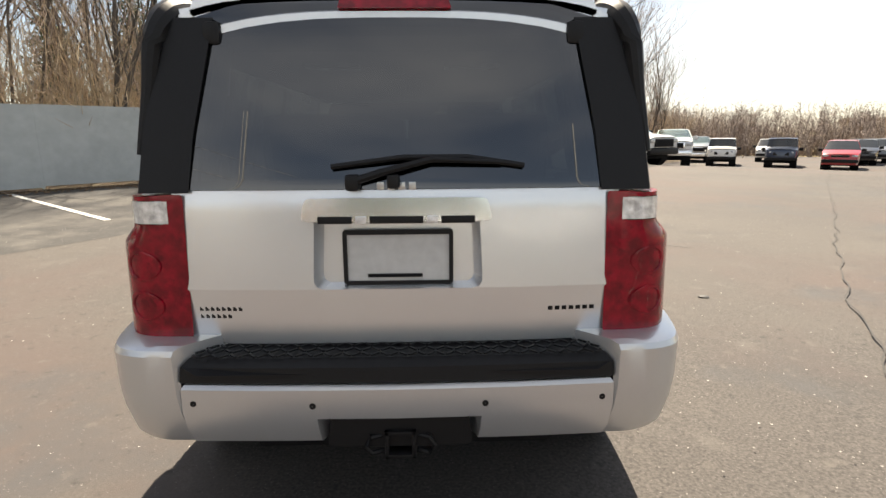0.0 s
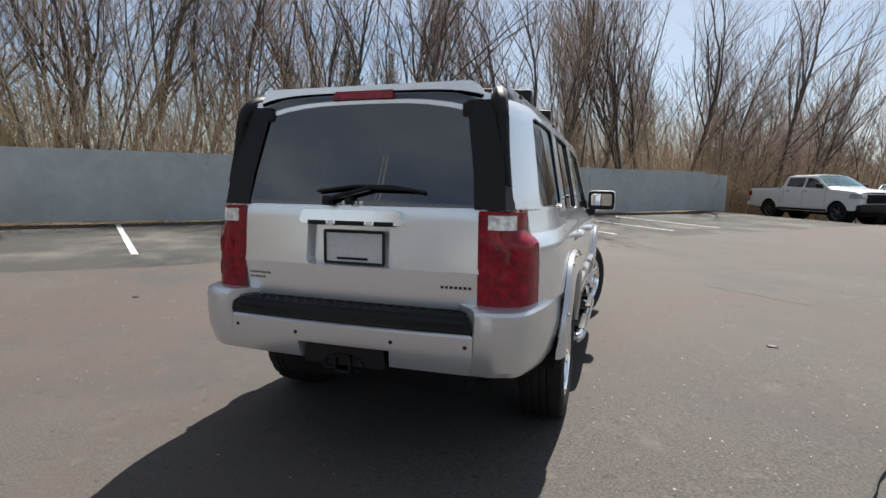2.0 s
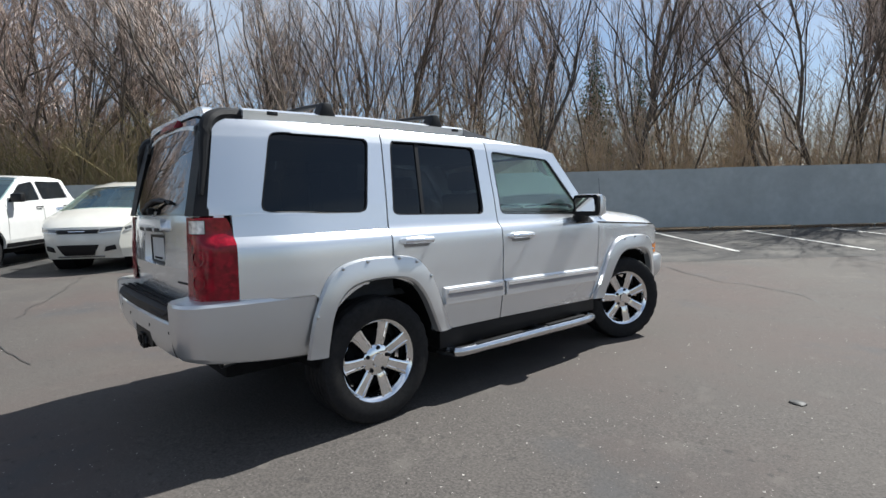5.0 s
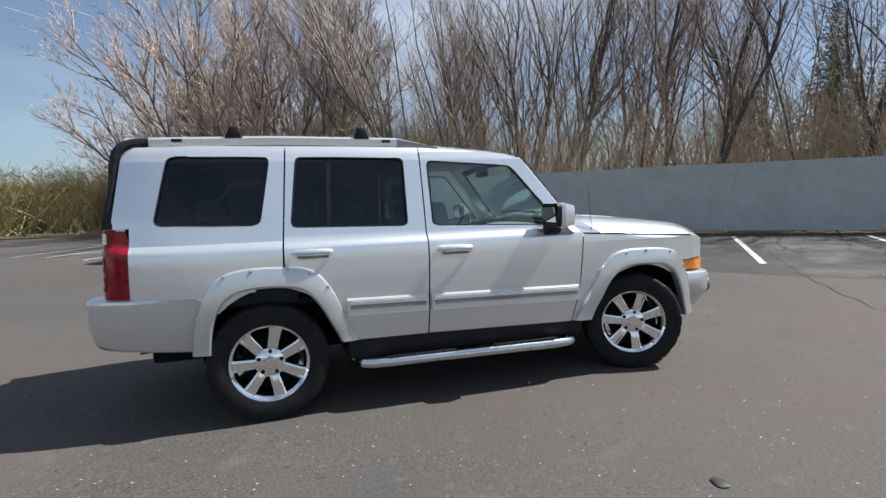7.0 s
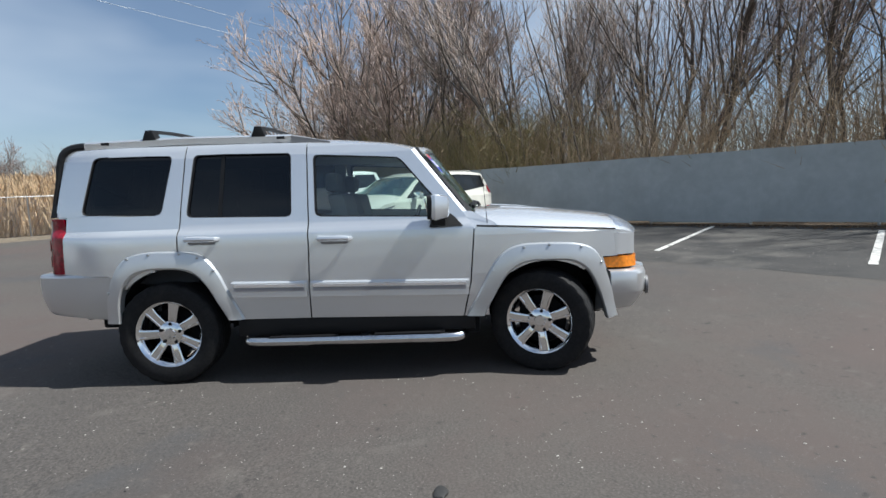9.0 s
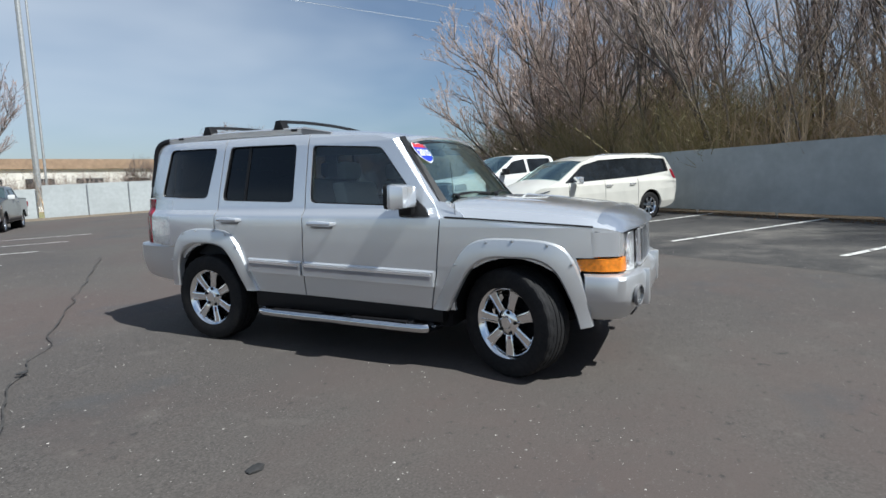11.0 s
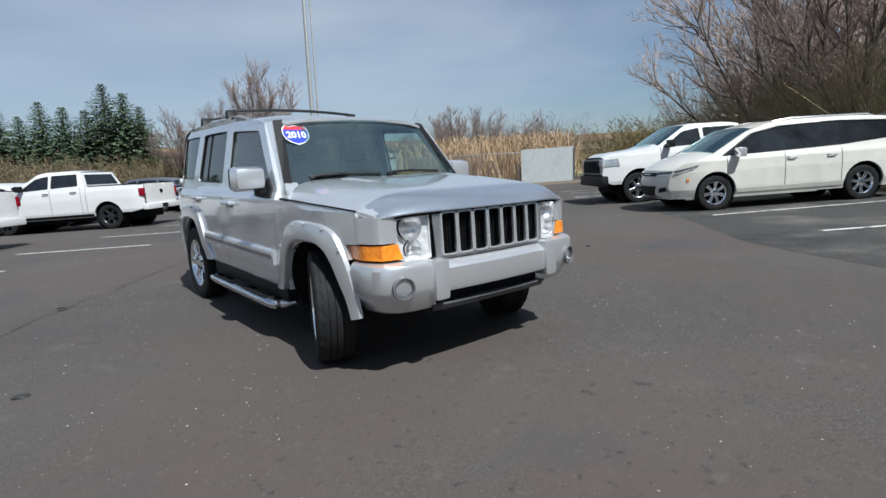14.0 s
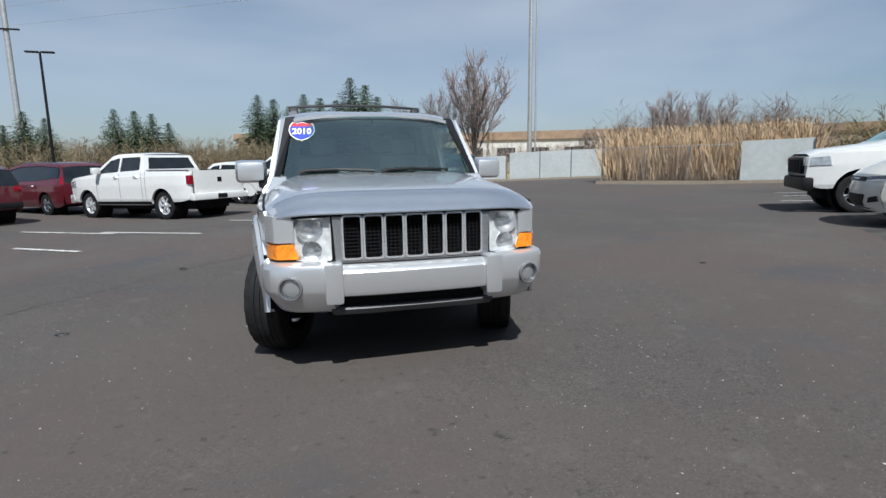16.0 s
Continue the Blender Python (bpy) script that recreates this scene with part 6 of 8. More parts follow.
def vehicle(name, label, paint, spec, where, heading, wheel_mat=CHROME_DULL, group=""):
    root = thing(name, label, "car" if name != "pickup_truck" else "truck", group)
    wid, wb, r = spec["width"], spec["axles"], spec["tyre"]

    def w(y, z):
        x = path_at(wid, z)
        f0, f1 = spec["ends"]
        if y > f1 - 0.7:
            x -= spec.get("nose", 0.12) * ((y - f1 + 0.7) / 0.7) ** 2
        if y < f0 + 0.5:
            x -= 0.06 * ((f0 + 0.5 - y) / 0.5) ** 2
        return x

    def side(y, z):
        return Vector((w(y, z), y, z))
    arches = [circle(a, r + 0.02, r * 1.16, 28) for a in wb]
    shell = new("body")
    shell.parent = root
    for s in (1, -1):
        def put(nm, build, mat, parent, lab=""):
            bm = bmesh.new()
            build(bm)
            if s < 0:
                mirror_x(bm)
            return part(nm, bm, mat, parent, lab)
        put("body_side", lambda bm: sheet(bm, spec["outline"], spec["windows"] + arches, side, 0.05, 0.05, 0.2), paint, shell)
        for win in spec["windows"]:
            put("side_window", lambda bm: sheet(bm, inset(win, -0.03), [], lambda y, z: side(y, z) - Vector((0.015, 0, 0)), 0.0, 0.1, 0.4), FAR_GLASS, shell, "dark side window")
            put("window_trim", lambda bm: sheet(bm, inset(win, -0.02), [inset(win, 0.02)], lambda y, z: side(y, z) + Vector((0.004, 0, 0)), 0.0, 0.05, 0.3), PLASTIC, shell)
        for y in spec["gaps"]:
            put("door_gap", lambda bm: sheet(bm, [(y - 0.006, spec["sill"]), (y + 0.006, spec["sill"]), (y + 0.006, spec["belt"]), (y - 0.006, spec["belt"])], [], lambda u, v: side(u, v) + Vector((0.002, 0, 0)), 0.0, 0.08, 0.1), DARK, shell)
        for y in spec["handles"]:
            z = spec["belt"] - 0.12
            put("door_handle", lambda bm: tube(bm, [(w(y, z), y - 0.1, z), (w(y, z) + 0.035, y - 0.07, z), (w(y, z) + 0.035, y + 0.07, z), (w(y, z), y + 0.1, z)], 0.014, 6), spec.get("handle_mat", CHROME_DULL), shell)
        my, mz = spec["mirror"]
        put("door_mirror", lambda bm: box(bm, (w(my, mz) + 0.02, my - 0.08, mz - 0.02), (w(my, mz) + 0.26, my + 0.07, mz + 0.17), 0.04), spec.get("mirror_mat", paint), shell, "door mirror")
        put("lower_trim", lambda bm: sheet(bm, [(wb[0] + r * 1.2, spec["sill"] - 0.02), (wb[1] - r * 1.2, spec["sill"] - 0.02), (wb[1] - r * 1.2, spec["sill"] + 0.07), (wb[0] + r * 1.2, spec["sill"] + 0.07)], [], lambda u, v: side(u, v) + Vector((0.012, 0, 0)), 0.03, 0.05, 0.4), paint if spec.get("trim_mat") == "paint" else PLASTIC, shell)
        for k, a in enumerate(wb):
            put("wheel_housing", lambda bm: lathe(bm, [(0.001, 0.5), (r * 1.2, 0.5), (r * 1.2, 0.9)], 20, Matrix.Translation((0, a, r + 0.02))), DARK, shell, "dark wheel housing")
            turn = pose(0, 0, 0, 20 * k, 0, 0 if s > 0 else 180)
            wheel(root, (s * (path_at(wid, 0.5) - 0.15), a, r), turn, r, 0.24, r * 0.66, wheel_mat, "wheel", spec.get("spokes", 6), False)
        for nm, build, mat, lab in spec["lamps"](w):
            put(nm, build, mat, shell, lab)
    for nm, mat, st, pw, lab in spec["skins"](w):
        bm = bmesh.new()
        wrap(bm, st, 17, pw)
        part(nm, bm, paint if mat is None else mat, shell, lab)
    for nm, mat, corners, lab in spec.get("patches", ()):
        face, cy, cz, pw = spec["face"]
        bm = bmesh.new()
        (ua, za), (ub, zb), (uc, zc), (ud, zd) = corners
        grid = []
        for i in range(9):
            row = []
            for j in range(4):
                f, g = i / 8, j / 3
                u = (ua + (ub - ua) * f) * (1 - g) + (ud + (uc - ud) * f) * g
                z = (za + (zb - za) * f) * (1 - g) + (zd + (zc - zd) * f) * g
                y = path_at(face, z)
                row.append(bm.verts.new((w(y, z) * u, y + cy * (1 - abs(u) ** pw) + 0.010, z + cz * (1 - abs(u) ** pw))))
            grid.append(row)
        for p, q in zip(grid, grid[1:]):
            for j in range(3):
                bm.faces.new((p[j], q[j], q[j + 1], p[j + 1]))
        ob = part(nm, bm, mat, shell, lab)
        mod = ob.modifiers.new("thickness", "SOLIDIFY")
        mod.thickness, mod.offset = 0.02, 0.0
    for nm, lo, hi, bev, mat, lab in spec["boxes"]:
        bm = bmesh.new()
        box(bm, lo, hi, bev)
        part(nm, bm, paint if mat is None else mat, shell, lab)
    bm = bmesh.new()
    box(bm, (-0.62, spec["ends"][0] + 0.35, 0.28), (0.62, spec["ends"][1] - 0.35, 0.62), 0.02)
    part("underbody", bm, DARK, shell, "dark underbody")
    d = Vector(heading).normalized()
    x, y = where
    p0, p1 = Vector((x, y)) + Vector((d.x, d.y)) * wb[1], Vector((x, y)) + Vector((d.x, d.y)) * wb[0]
    z0, z1 = rise(*p0), rise(*p1)
    pitch = math.degrees(math.atan2(z0 - z1, wb[1] - wb[0]))
    root.matrix_basis = pose(x, y, (z0 + z1) / 2, pitch, 0, math.degrees(math.atan2(-d.x, d.y)))
    return root


def minivan():
    out = rounded([(-2.50, 0.36), (-2.60, 0.72), (-2.60, 1.05), (-2.52, 1.32), (-2.33, 1.66), (-1.6, 1.735), (-0.3, 1.75), (0.35, 1.70), (0.80, 1.58), (1.58, 1.16), (1.78, 1.09), (2.18, 0.98), (2.36, 0.84), (2.42, 0.55), (2.34, 0.28), (1.9, 0.24), (-2.2, 0.27)], 0.08)
    wins = [rounded(p, 0.05) for p in ([(-2.30, 1.26), (-1.06, 1.165), (0.12, 1.13), (1.40, 1.10), (0.72, 1.52), (0.12, 1.63), (-1.06, 1.66), (-2.26, 1.60)],)]
    roof = [(-2.40, 1.60), (-2.28, 1.675), (-1.6, 1.735), (-0.3, 1.75), (0.35, 1.70), (0.72, 1.61)]
    return dict(width=[(0.24, 0.90), (0.45, 0.97), (0.8, 0.985), (1.02, 0.975), (1.12, 0.93), (1.66, 0.75), (1.76, 0.66)], axles=(-1.545, 1.545), tyre=0.36, ends=(-2.6, 2.42), nose=0.30, outline=out, windows=wins,
                gaps=(0.12, -1.06, 1.32), handles=(-0.02, -0.85), belt=1.10, sill=0.36, mirror=(1.12, 1.08), mirror_mat=CHROME, trim_mat="paint", spokes=7,
                lamps=lambda w: [("headlamp", lambda bm: sheet(bm, [(1.92, 0.925), (2.30, 0.80), (2.32, 0.862), (1.90, 0.955)], [], lambda y, z: Vector((w(y, z) + 0.012, y, z)), 0.03, 0.03, 0.06), DARK_LENS, "clear slanted headlamp"),
                                 ("headlamp_edge", lambda bm: sheet(bm, [(1.98, 0.893), (2.33, 0.780), (2.34, 0.797), (1.98, 0.907)], [], lambda y, z: Vector((w(y, z) + 0.014, y, z)), 0.02, 0.03, 0.06), CLEAR_LENS, ""),
                                 ("side_marker", lambda bm: sheet(bm, [(2.08, 0.62), (2.12, 0.62), (2.12, 0.68), (2.08, 0.68)], [], lambda y, z: Vector((w(y, z) + 0.008, y, z)), 0.02, 0.03, 0.06), AMBER, "amber marker"),
                                 ("tail_lamp", lambda bm: sheet(bm, [(-2.59, 1.05), (-2.47, 1.06), (-2.40, 1.30), (-2.50, 1.30)], [], lambda y, z: Vector((w(y, z) + 0.01, y, z)), 0.03, 0.03, 0.06), RED_LENS, "red tail lamp"),
                                 ("roof_rail", lambda bm: tube(bm, [(0.63, -2.0, 1.70), (0.64, -1.8, 1.765), (0.65, -0.2, 1.775), (0.64, 0.2, 1.73)], 0.018, 6), CHROME_DULL, "bright roof rail")],
                skins=lambda w: [("roof", None, [(y, z, w(y, z), 0, 0.05) for y, z in roof], 3.0, ""), ("sunroof", FAR_GLASS, [(-0.95, 1.787, 0.46, 0, 0.014), (-0.3, 1.794, 0.46, 0, 0.014), (0.28, 1.752, 0.44, 0, 0.014)], 2.0, "dark glass sunroof"),
                                 ("windscreen", SCREEN, [(y, z, w(y, z) - 0.01, 0.12, 0.05) for y, z in ((0.72, 1.61), (0.95, 1.51), (1.25, 1.34), (1.60, 1.15))], 2.5, "clear raked windscreen"),
                                 ("hood", None, [(y, z, w(y, z), cy, cz) for y, z, cy, cz in ((1.56, 1.165, 0.08, 0.07), (1.80, 1.085, 0.08, 0.07), (2.06, 1.015, 0.11, 0.06), (2.23, 0.94, 0.15, 0.04), (2.33, 0.865, 0.18, 0.02))], 2.4, ""),
                                 ("nose", None, [(y, z, w(y, z), 0.18, 0.02) for y, z in ((2.33, 0.865), (2.37, 0.78), (2.42, 0.6), (2.39, 0.4), (2.30, 0.26))], 2.4, ""),
                                 ("tailgate", None, [(y, z, w(y, z), -0.06, 0) for y, z in ((-2.60, 0.4), (-2.61, 0.9), (-2.58, 1.1))], 3.0, ""),
                                 ("rear_window", FAR_GLASS, [(y, z, w(y, z), -0.06, 0.02) for y, z in ((-2.58, 1.1), (-2.50, 1.38), (-2.38, 1.62))], 3.0, "dark rear window")],
                face=([(0.26, 2.30), (0.4, 2.39), (0.6, 2.42), (0.78, 2.37), (0.865, 2.33)], 0.18, 0.02, 2.4),
                patches=[("upper_grille", PLASTIC, ((-0.50, 0.745), (0.50, 0.745), (0.52, 0.815), (-0.52, 0.815)), "black upper grille"), ("grille_trim", CHROME, ((-0.20, 0.776), (0.20, 0.776), (0.22, 0.788), (-0.22, 0.788)), "chrome wing on the grille"),
                         ("lower_grille", PLASTIC, ((-0.40, 0.33), (0.40, 0.33), (0.56, 0.53), (-0.56, 0.53)), "black lower grille"), ("lower_lip", CHROME_DULL, ((-0.62, 0.295), (0.62, 0.295), (0.62, 0.312), (-0.62, 0.312)), "bright lower lip"),
                         *[(nm, mat, tuple((s * u, z) for u, z in q), lab) for s in (1, -1) for nm, mat, q, lab in (("front_lens", DARK_LENS, ((0.54, 0.765), (1.0, 0.80), (1.0, 0.858), (0.54, 0.822)), "clear slim headlamp"), ("lens_edge", CLEAR_LENS, ((0.54, 0.742), (1.0, 0.780), (1.0, 0.80), (0.54, 0.765)), "black lamp edge"), ("fog_pocket", PLASTIC, ((0.66, 0.40), (0.93, 0.44), (0.92, 0.53), (0.70, 0.49)), "black fog lamp pocket"))]],
                boxes=[("dashboard", (-0.7, 1.0, 0.9), (0.7, 1.5, 1.06), 0.04, DASH, ""), ("front_seat", (0.2, 0.0, 0.6), (0.68, 0.2, 1.35), 0.06, FABRIC, ""), ("front_seat", (-0.68, 0.0, 0.6), (-0.2, 0.2, 1.35), 0.06, FABRIC, ""), ("cabin_back", (-0.72, -0.5, 0.5), (0.72, -0.4, 1.6), 0.02, FABRIC, "")])


def pickup(chrome=True):
    out = rounded([(-3.00, 0.60), (-3.02, 1.36), (-1.16, 1.40), (-1.06, 1.42), (-0.92, 1.88), (-0.6, 1.935), (0.30, 1.945), (0.52, 1.90), (1.30, 1.42), (1.42, 1.36), (2.50, 1.26), (2.68, 1.18), (2.73, 0.80), (2.70, 0.62), (2.5, 0.52), (1.2, 0.42), (-1.1, 0.42), (-2.6, 0.52)], 0.05)
    wins = [rounded(p, 0.05) for p in ([(0.14, 1.42), (1.14, 1.385), (0.60, 1.76), (0.16, 1.83)], [(-0.86, 1.45), (0.04, 1.425), (0.05, 1.83), (-0.80, 1.83)])]
    bright = CHROME if chrome else BLACK_PAINT
    return dict(width=[(0.42, 0.94), (0.6, 0.985), (1.0, 1.0), (1.25, 0.985), (1.40, 0.955), (1.88, 0.79), (1.95, 0.72)], axles=(-1.785, 1.785), tyre=0.41, ends=(-3.02, 2.72), nose=0.10, outline=out, windows=wins,
                gaps=(0.09, -0.95, 1.22, -1.12), handles=(0.22, -0.72), belt=1.38, sill=0.46, mirror=(1.02, 1.40), mirror_mat=PLASTIC if not chrome else WHITE, handle_mat=CHROME_DULL if chrome else PLASTIC,
                lamps=lambda w: [("headlamp", lambda bm: sheet(bm, [(2.30, 1.0), (2.68, 0.99), (2.66, 1.17), (2.34, 1.19)], [], lambda y, z: Vector((w(y, z) + 0.012, y, z)), 0.03, 0.03, 0.06), HEAD_LENS, "clear headlamp"),
                                 ("headlamp_front", lambda bm: box(bm, (0.62, 2.66, 0.985), (0.90, 2.755, 1.175), 0.03), HEAD_LENS, "clear headlamp"),
                                 ("tail_lamp", lambda bm: box(bm, (0.87, -3.05, 1.00), (0.985, -2.88, 1.25), 0.02), RED_LENS, "red tail lamp"),
                                 ("flank_rail", lambda bm: tube(bm, [(0.93, -2.95, 1.385), (0.93, -1.2, 1.415)], 0.02, 6), PLASTIC, "black bed rail cap")],
                skins=lambda w: [("roof", None, [(y, z, w(y, z), 0, 0.03) for y, z in ((-0.92, 1.88), (-0.6, 1.935), (0.3, 1.945), (0.50, 1.905))], 4.0, ""),
                                 ("windscreen", SCREEN, [(y, z, w(y, z) - 0.01, 0.10, 0.04) for y, z in ((0.50, 1.905), (0.85, 1.70), (1.30, 1.42))], 2.5, "clear windscreen"),
                                 ("hood", None, [(y, z, w(y, z), 0.0, 0.07) for y, z in ((1.28, 1.43), (1.45, 1.36), (2.1, 1.30), (2.5, 1.26), (2.68, 1.18))], 5.0, ""),
                                 ("cab_back", None, [(y, z, w(y, z), 0, 0) for y, z in ((-1.10, 0.9), (-1.08, 1.46))], 4.0, ""),
                                 ("cab_frame", None, [(y, z, w(y, z) - 0.01, 0, 0) for y, z in ((-1.08, 1.44), (-0.92, 1.88))], 4.0, ""), ("rear_window", FAR_GLASS, [(y - 0.012, z, w(y, z) - 0.14, 0, 0) for y, z in ((-1.065, 1.48), (-0.945, 1.81))], 4.0, "dark rear window"),
                                 ("bed_floor", TRIM_GREY, [(-2.98, 0.92, 0.93, 0, 0), (-1.1, 0.92, 0.93, 0, 0)], 4.0, "grey bed liner"),
                                 ("tailgate", None, [(-3.03, 0.70, 0.86, -0.02, 0), (-3.04, 1.0, 0.86, -0.02, 0), (-3.03, 1.37, 0.86, -0.02, 0.01), (-2.95, 1.37, 0.86, 0, 0.01), (-2.95, 0.8, 0.86, 0, 0)], 6.0, "")],
                boxes=[("front_bumper", (-0.96, 2.58, 0.47), (0.96, 2.80, 0.76), 0.07, bright if chrome else PLASTIC, "front bumper"), ("grille", (-0.60, 2.66, 0.82), (0.60, 2.79, 1.18), 0.04, bright if chrome else PLASTIC, "broad grille"), ("grille_mesh", (-0.52, 2.785, 0.86), (0.52, 2.80, 1.13), 0.01, DARK, "dark grille mesh"),
                       ("nose_panel", (-0.90, 2.62, 0.78), (0.90, 2.70, 1.2), 0.03, None, ""), ("rear_bumper", (-0.96, -3.14, 0.55), (0.96, -2.95, 0.74), 0.03, WHITE, "rear bumper"), ("plate_block", (-0.16, -3.155, 0.58), (0.16, -3.13, 0.70), 0.005, PLASTIC, "dark plate holder"), ("tailgate_mark", (-0.07, -3.075, 1.05), (0.07, -3.05, 1.18), 0.02, DARK, "plain dark maker's mark"),
                       ("dashboard", (-0.75, 0.95, 1.15), (0.75, 1.25, 1.36), 0.04, DASH, ""), ("front_seat", (0.2, -0.2, 0.8), (0.7, 0.0, 1.62), 0.06, FABRIC, ""), ("front_seat", (-0.7, -0.2, 0.8), (-0.2, 0.0, 1.62), 0.06, FABRIC, ""), ("cabin_back", (-0.78, -0.9, 0.6), (0.78, -0.85, 1.8), 0.02, FABRIC, "")])


def suv(boxy=False):
    if boxy:
        out = rounded([(-1.95, 0.55), (-2.0, 0.8), (-2.0, 1.15), (-1.88, 1.80), (-1.6, 1.84), (0.15, 1.84), (0.30, 1.80), (0.62, 1.28), (0.72, 1.20), (1.95, 1.12), (2.02, 0.95), (2.0, 0.6), (1.8, 0.5), (-1.7, 0.5)], 0.04)
        wins = [rounded(p, 0.04) for p in ([(-0.30, 1.24), (0.50, 1.24), (0.22, 1.72), (-0.28, 1.74)], [(-1.05, 1.24), (-0.40, 1.24), (-0.40, 1.74), (-1.05, 1.74)], [(-1.82, 1.26), (-1.15, 1.24), (-1.15, 1.74), (-1.74, 1.72)])]
    else:
        out = rounded([(-2.25, 0.42), (-2.33, 0.8), (-2.30, 1.12), (-2.05, 1.58), (-1.6, 1.68), (-0.4, 1.72), (0.25, 1.67), (1.05, 1.16), (1.2, 1.10), (2.05, 1.0), (2.25, 0.9), (2.32, 0.62), (2.25, 0.35), (1.8, 0.32), (-1.9, 0.34)], 0.06)
        wins = [rounded(p, 0.05) for p in ([(-0.15, 1.12), (0.90, 1.09), (0.28, 1.54), (-0.13, 1.60)], [(-1.25, 1.14), (-0.25, 1.12), (-0.24, 1.61), (-1.2, 1.60)], [(-2.05, 1.20), (-1.35, 1.14), (-1.30, 1.60), (-1.9, 1.52)])]
    e = out
    top = 1.84 if boxy else 1.70
    ends = (-2.0, 2.0) if boxy else (-2.32, 2.3)
    wid = [(0.3, 0.88), (0.5, 0.90), (0.9, 0.92), (1.1, 0.91), (1.2, 0.87), (1.84, 0.70 if not boxy else 0.80)]
    sc = ((0.30, 1.80), (0.62, 1.28)) if boxy else ((0.25, 1.67), (1.08, 1.16))
    hd = ((0.60, 1.29), (0.75, 1.20), (1.5, 1.155), (1.95, 1.12)) if boxy else ((1.04, 1.17), (1.25, 1.10), (2.05, 1.0), (2.22, 0.91))
    nose = ((1.95, 1.12), (2.02, 0.95), (2.0, 0.6)) if boxy else ((2.22, 0.91), (2.3, 0.62), (2.25, 0.36))
    tail = ((-2.0, 0.6), (-2.0, 1.2)) if boxy else ((-2.3, 0.45), (-2.3, 1.12))
    rw = ((-2.0, 1.2), (-1.88, 1.78)) if boxy else ((-2.3, 1.12), (-2.06, 1.56))
    rf = ((-1.88, 1.78), (-1.6, 1.84), (0.15, 1.84), (0.30, 1.80)) if boxy else ((-2.06, 1.56), (-1.6, 1.68), (-0.4, 1.72), (0.25, 1.67))
    return dict(width=wid, axles=(-1.35, 1.40), tyre=0.39 if boxy else 0.355, ends=ends, nose=0.12, outline=out, windows=wins, gaps=(-0.2, -1.3, 0.9) if not boxy else (-0.35, -1.1, 0.6), handles=(-0.35, -1.12), belt=1.08, sill=0.42, mirror=(0.72, 1.08), mirror_mat=PLASTIC,
                lamps=lambda w: [("headlamp", (lambda bm: lathe(bm, [(0.001, 0.03), (0.08, 0.02), (0.1, -0.03)], 20, Matrix.Translation((0.58, 2.04, 0.95)) @ pose(0, 0, 0, 0, 0, 90))) if boxy else (lambda bm: box(bm, (0.52, 2.14, 0.80), (0.84, 2.30, 0.90), 0.03)), HEAD_LENS, "clear headlamp"),
                                 ("tail_lamp", lambda bm: box(bm, (0.66, tail[0][0] - 0.03, 0.95), (0.86, tail[0][0] + 0.12, 1.12), 0.02), RED_LENS, "red tail lamp")],
                skins=lambda w: [("roof", None, [(y, z, w(y, z), 0, 0.03) for y, z in rf], 4.0, ""), ("windscreen", FAR_GLASS, [(y, z, w(y, z) - 0.01, 0.08, 0.03) for y, z in sc], 3.0, "dark windscreen"), ("hood", None, [(y, z, w(y, z), 0, 0.05) for y, z in hd], 4.0, ""),
                                 ("nose", None, [(y, z, w(y, z), 0.10, 0) for y, z in nose], 2.5, ""), ("tailgate", None, [(y, z, w(y, z), -0.04, 0) for y, z in tail], 3.0, ""), ("rear_window", FAR_GLASS, [(y, z, w(y, z), -0.04, 0) for y, z in rw], 3.0, "dark rear window")],
                boxes=[("grille", (-0.44, nose[0][0] + 0.08, 0.78), (0.44, nose[0][0] + 0.16, 0.98 if boxy else 0.90), 0.03, PLASTIC, "dark grille"), ("front_bumper", (-0.86, nose[0][0] + 0.02, 0.46), (0.86, nose[0][0] + 0.24, 0.66), 0.05, PLASTIC, "dark bumper"), ("rear_bumper", (-0.84, tail[0][0] - 0.10, 0.48), (0.84, tail[0][0] + 0.1, 0.66), 0.05, PLASTIC, "dark bumper")])


AWAY = (0.743, -0.669)
PARKED = (0.795, -0.607)
d, left = Vector(PARKED), Vector((0.607, 0.795))
m = Vector((-8.92, 2.06)) - 0.90 * left - 1.545 * d
vehicle("minivan", "cream-white minivan parked nose out beside the fence", CREAM, minivan(), (m.x, m.y), PARKED, POLISHED)
m = Vector((-10.5, -0.60)) - 0.90 * left - 1.785 * d
vehicle("pickup_truck", "white crew-cab pickup with black grille parked beside the minivan", WHITE, pickup(False), (m.x, m.y), PARKED, CHROME_DULL)
d, left = Vector(AWAY), Vector((0.669, 0.743))
m = Vector((4.31, -9.31)) - 0.86 * left + 1.785 * d
vehicle("pickup_truck", "white crew-cab pickup with chrome wheels and rear bumper", WHITE, pickup(True), (m.x, m.y), AWAY, CHROME)
m = Vector((-0.17, -13.2)) - 0.86 * left + 1.785 * d
vehicle("pickup_truck", "white crew-cab pickup with black wheels in a stall", WHITE, pickup(False), (m.x, m.y), AWAY, BLACK_PAINT)
m = Vector((8.8, -13.4)) - 0.84 * left + 1.545 * d
vehicle("minivan", "dark red minivan parked in the next row", MAROON, minivan(), (m.x, m.y), AWAY, CHROME_DULL)
vehicle("sport_utility_car", "dark red sport utility car in a stall", MAROON, suv(), (10.6, -11.3), AWAY, CHROME_DULL)
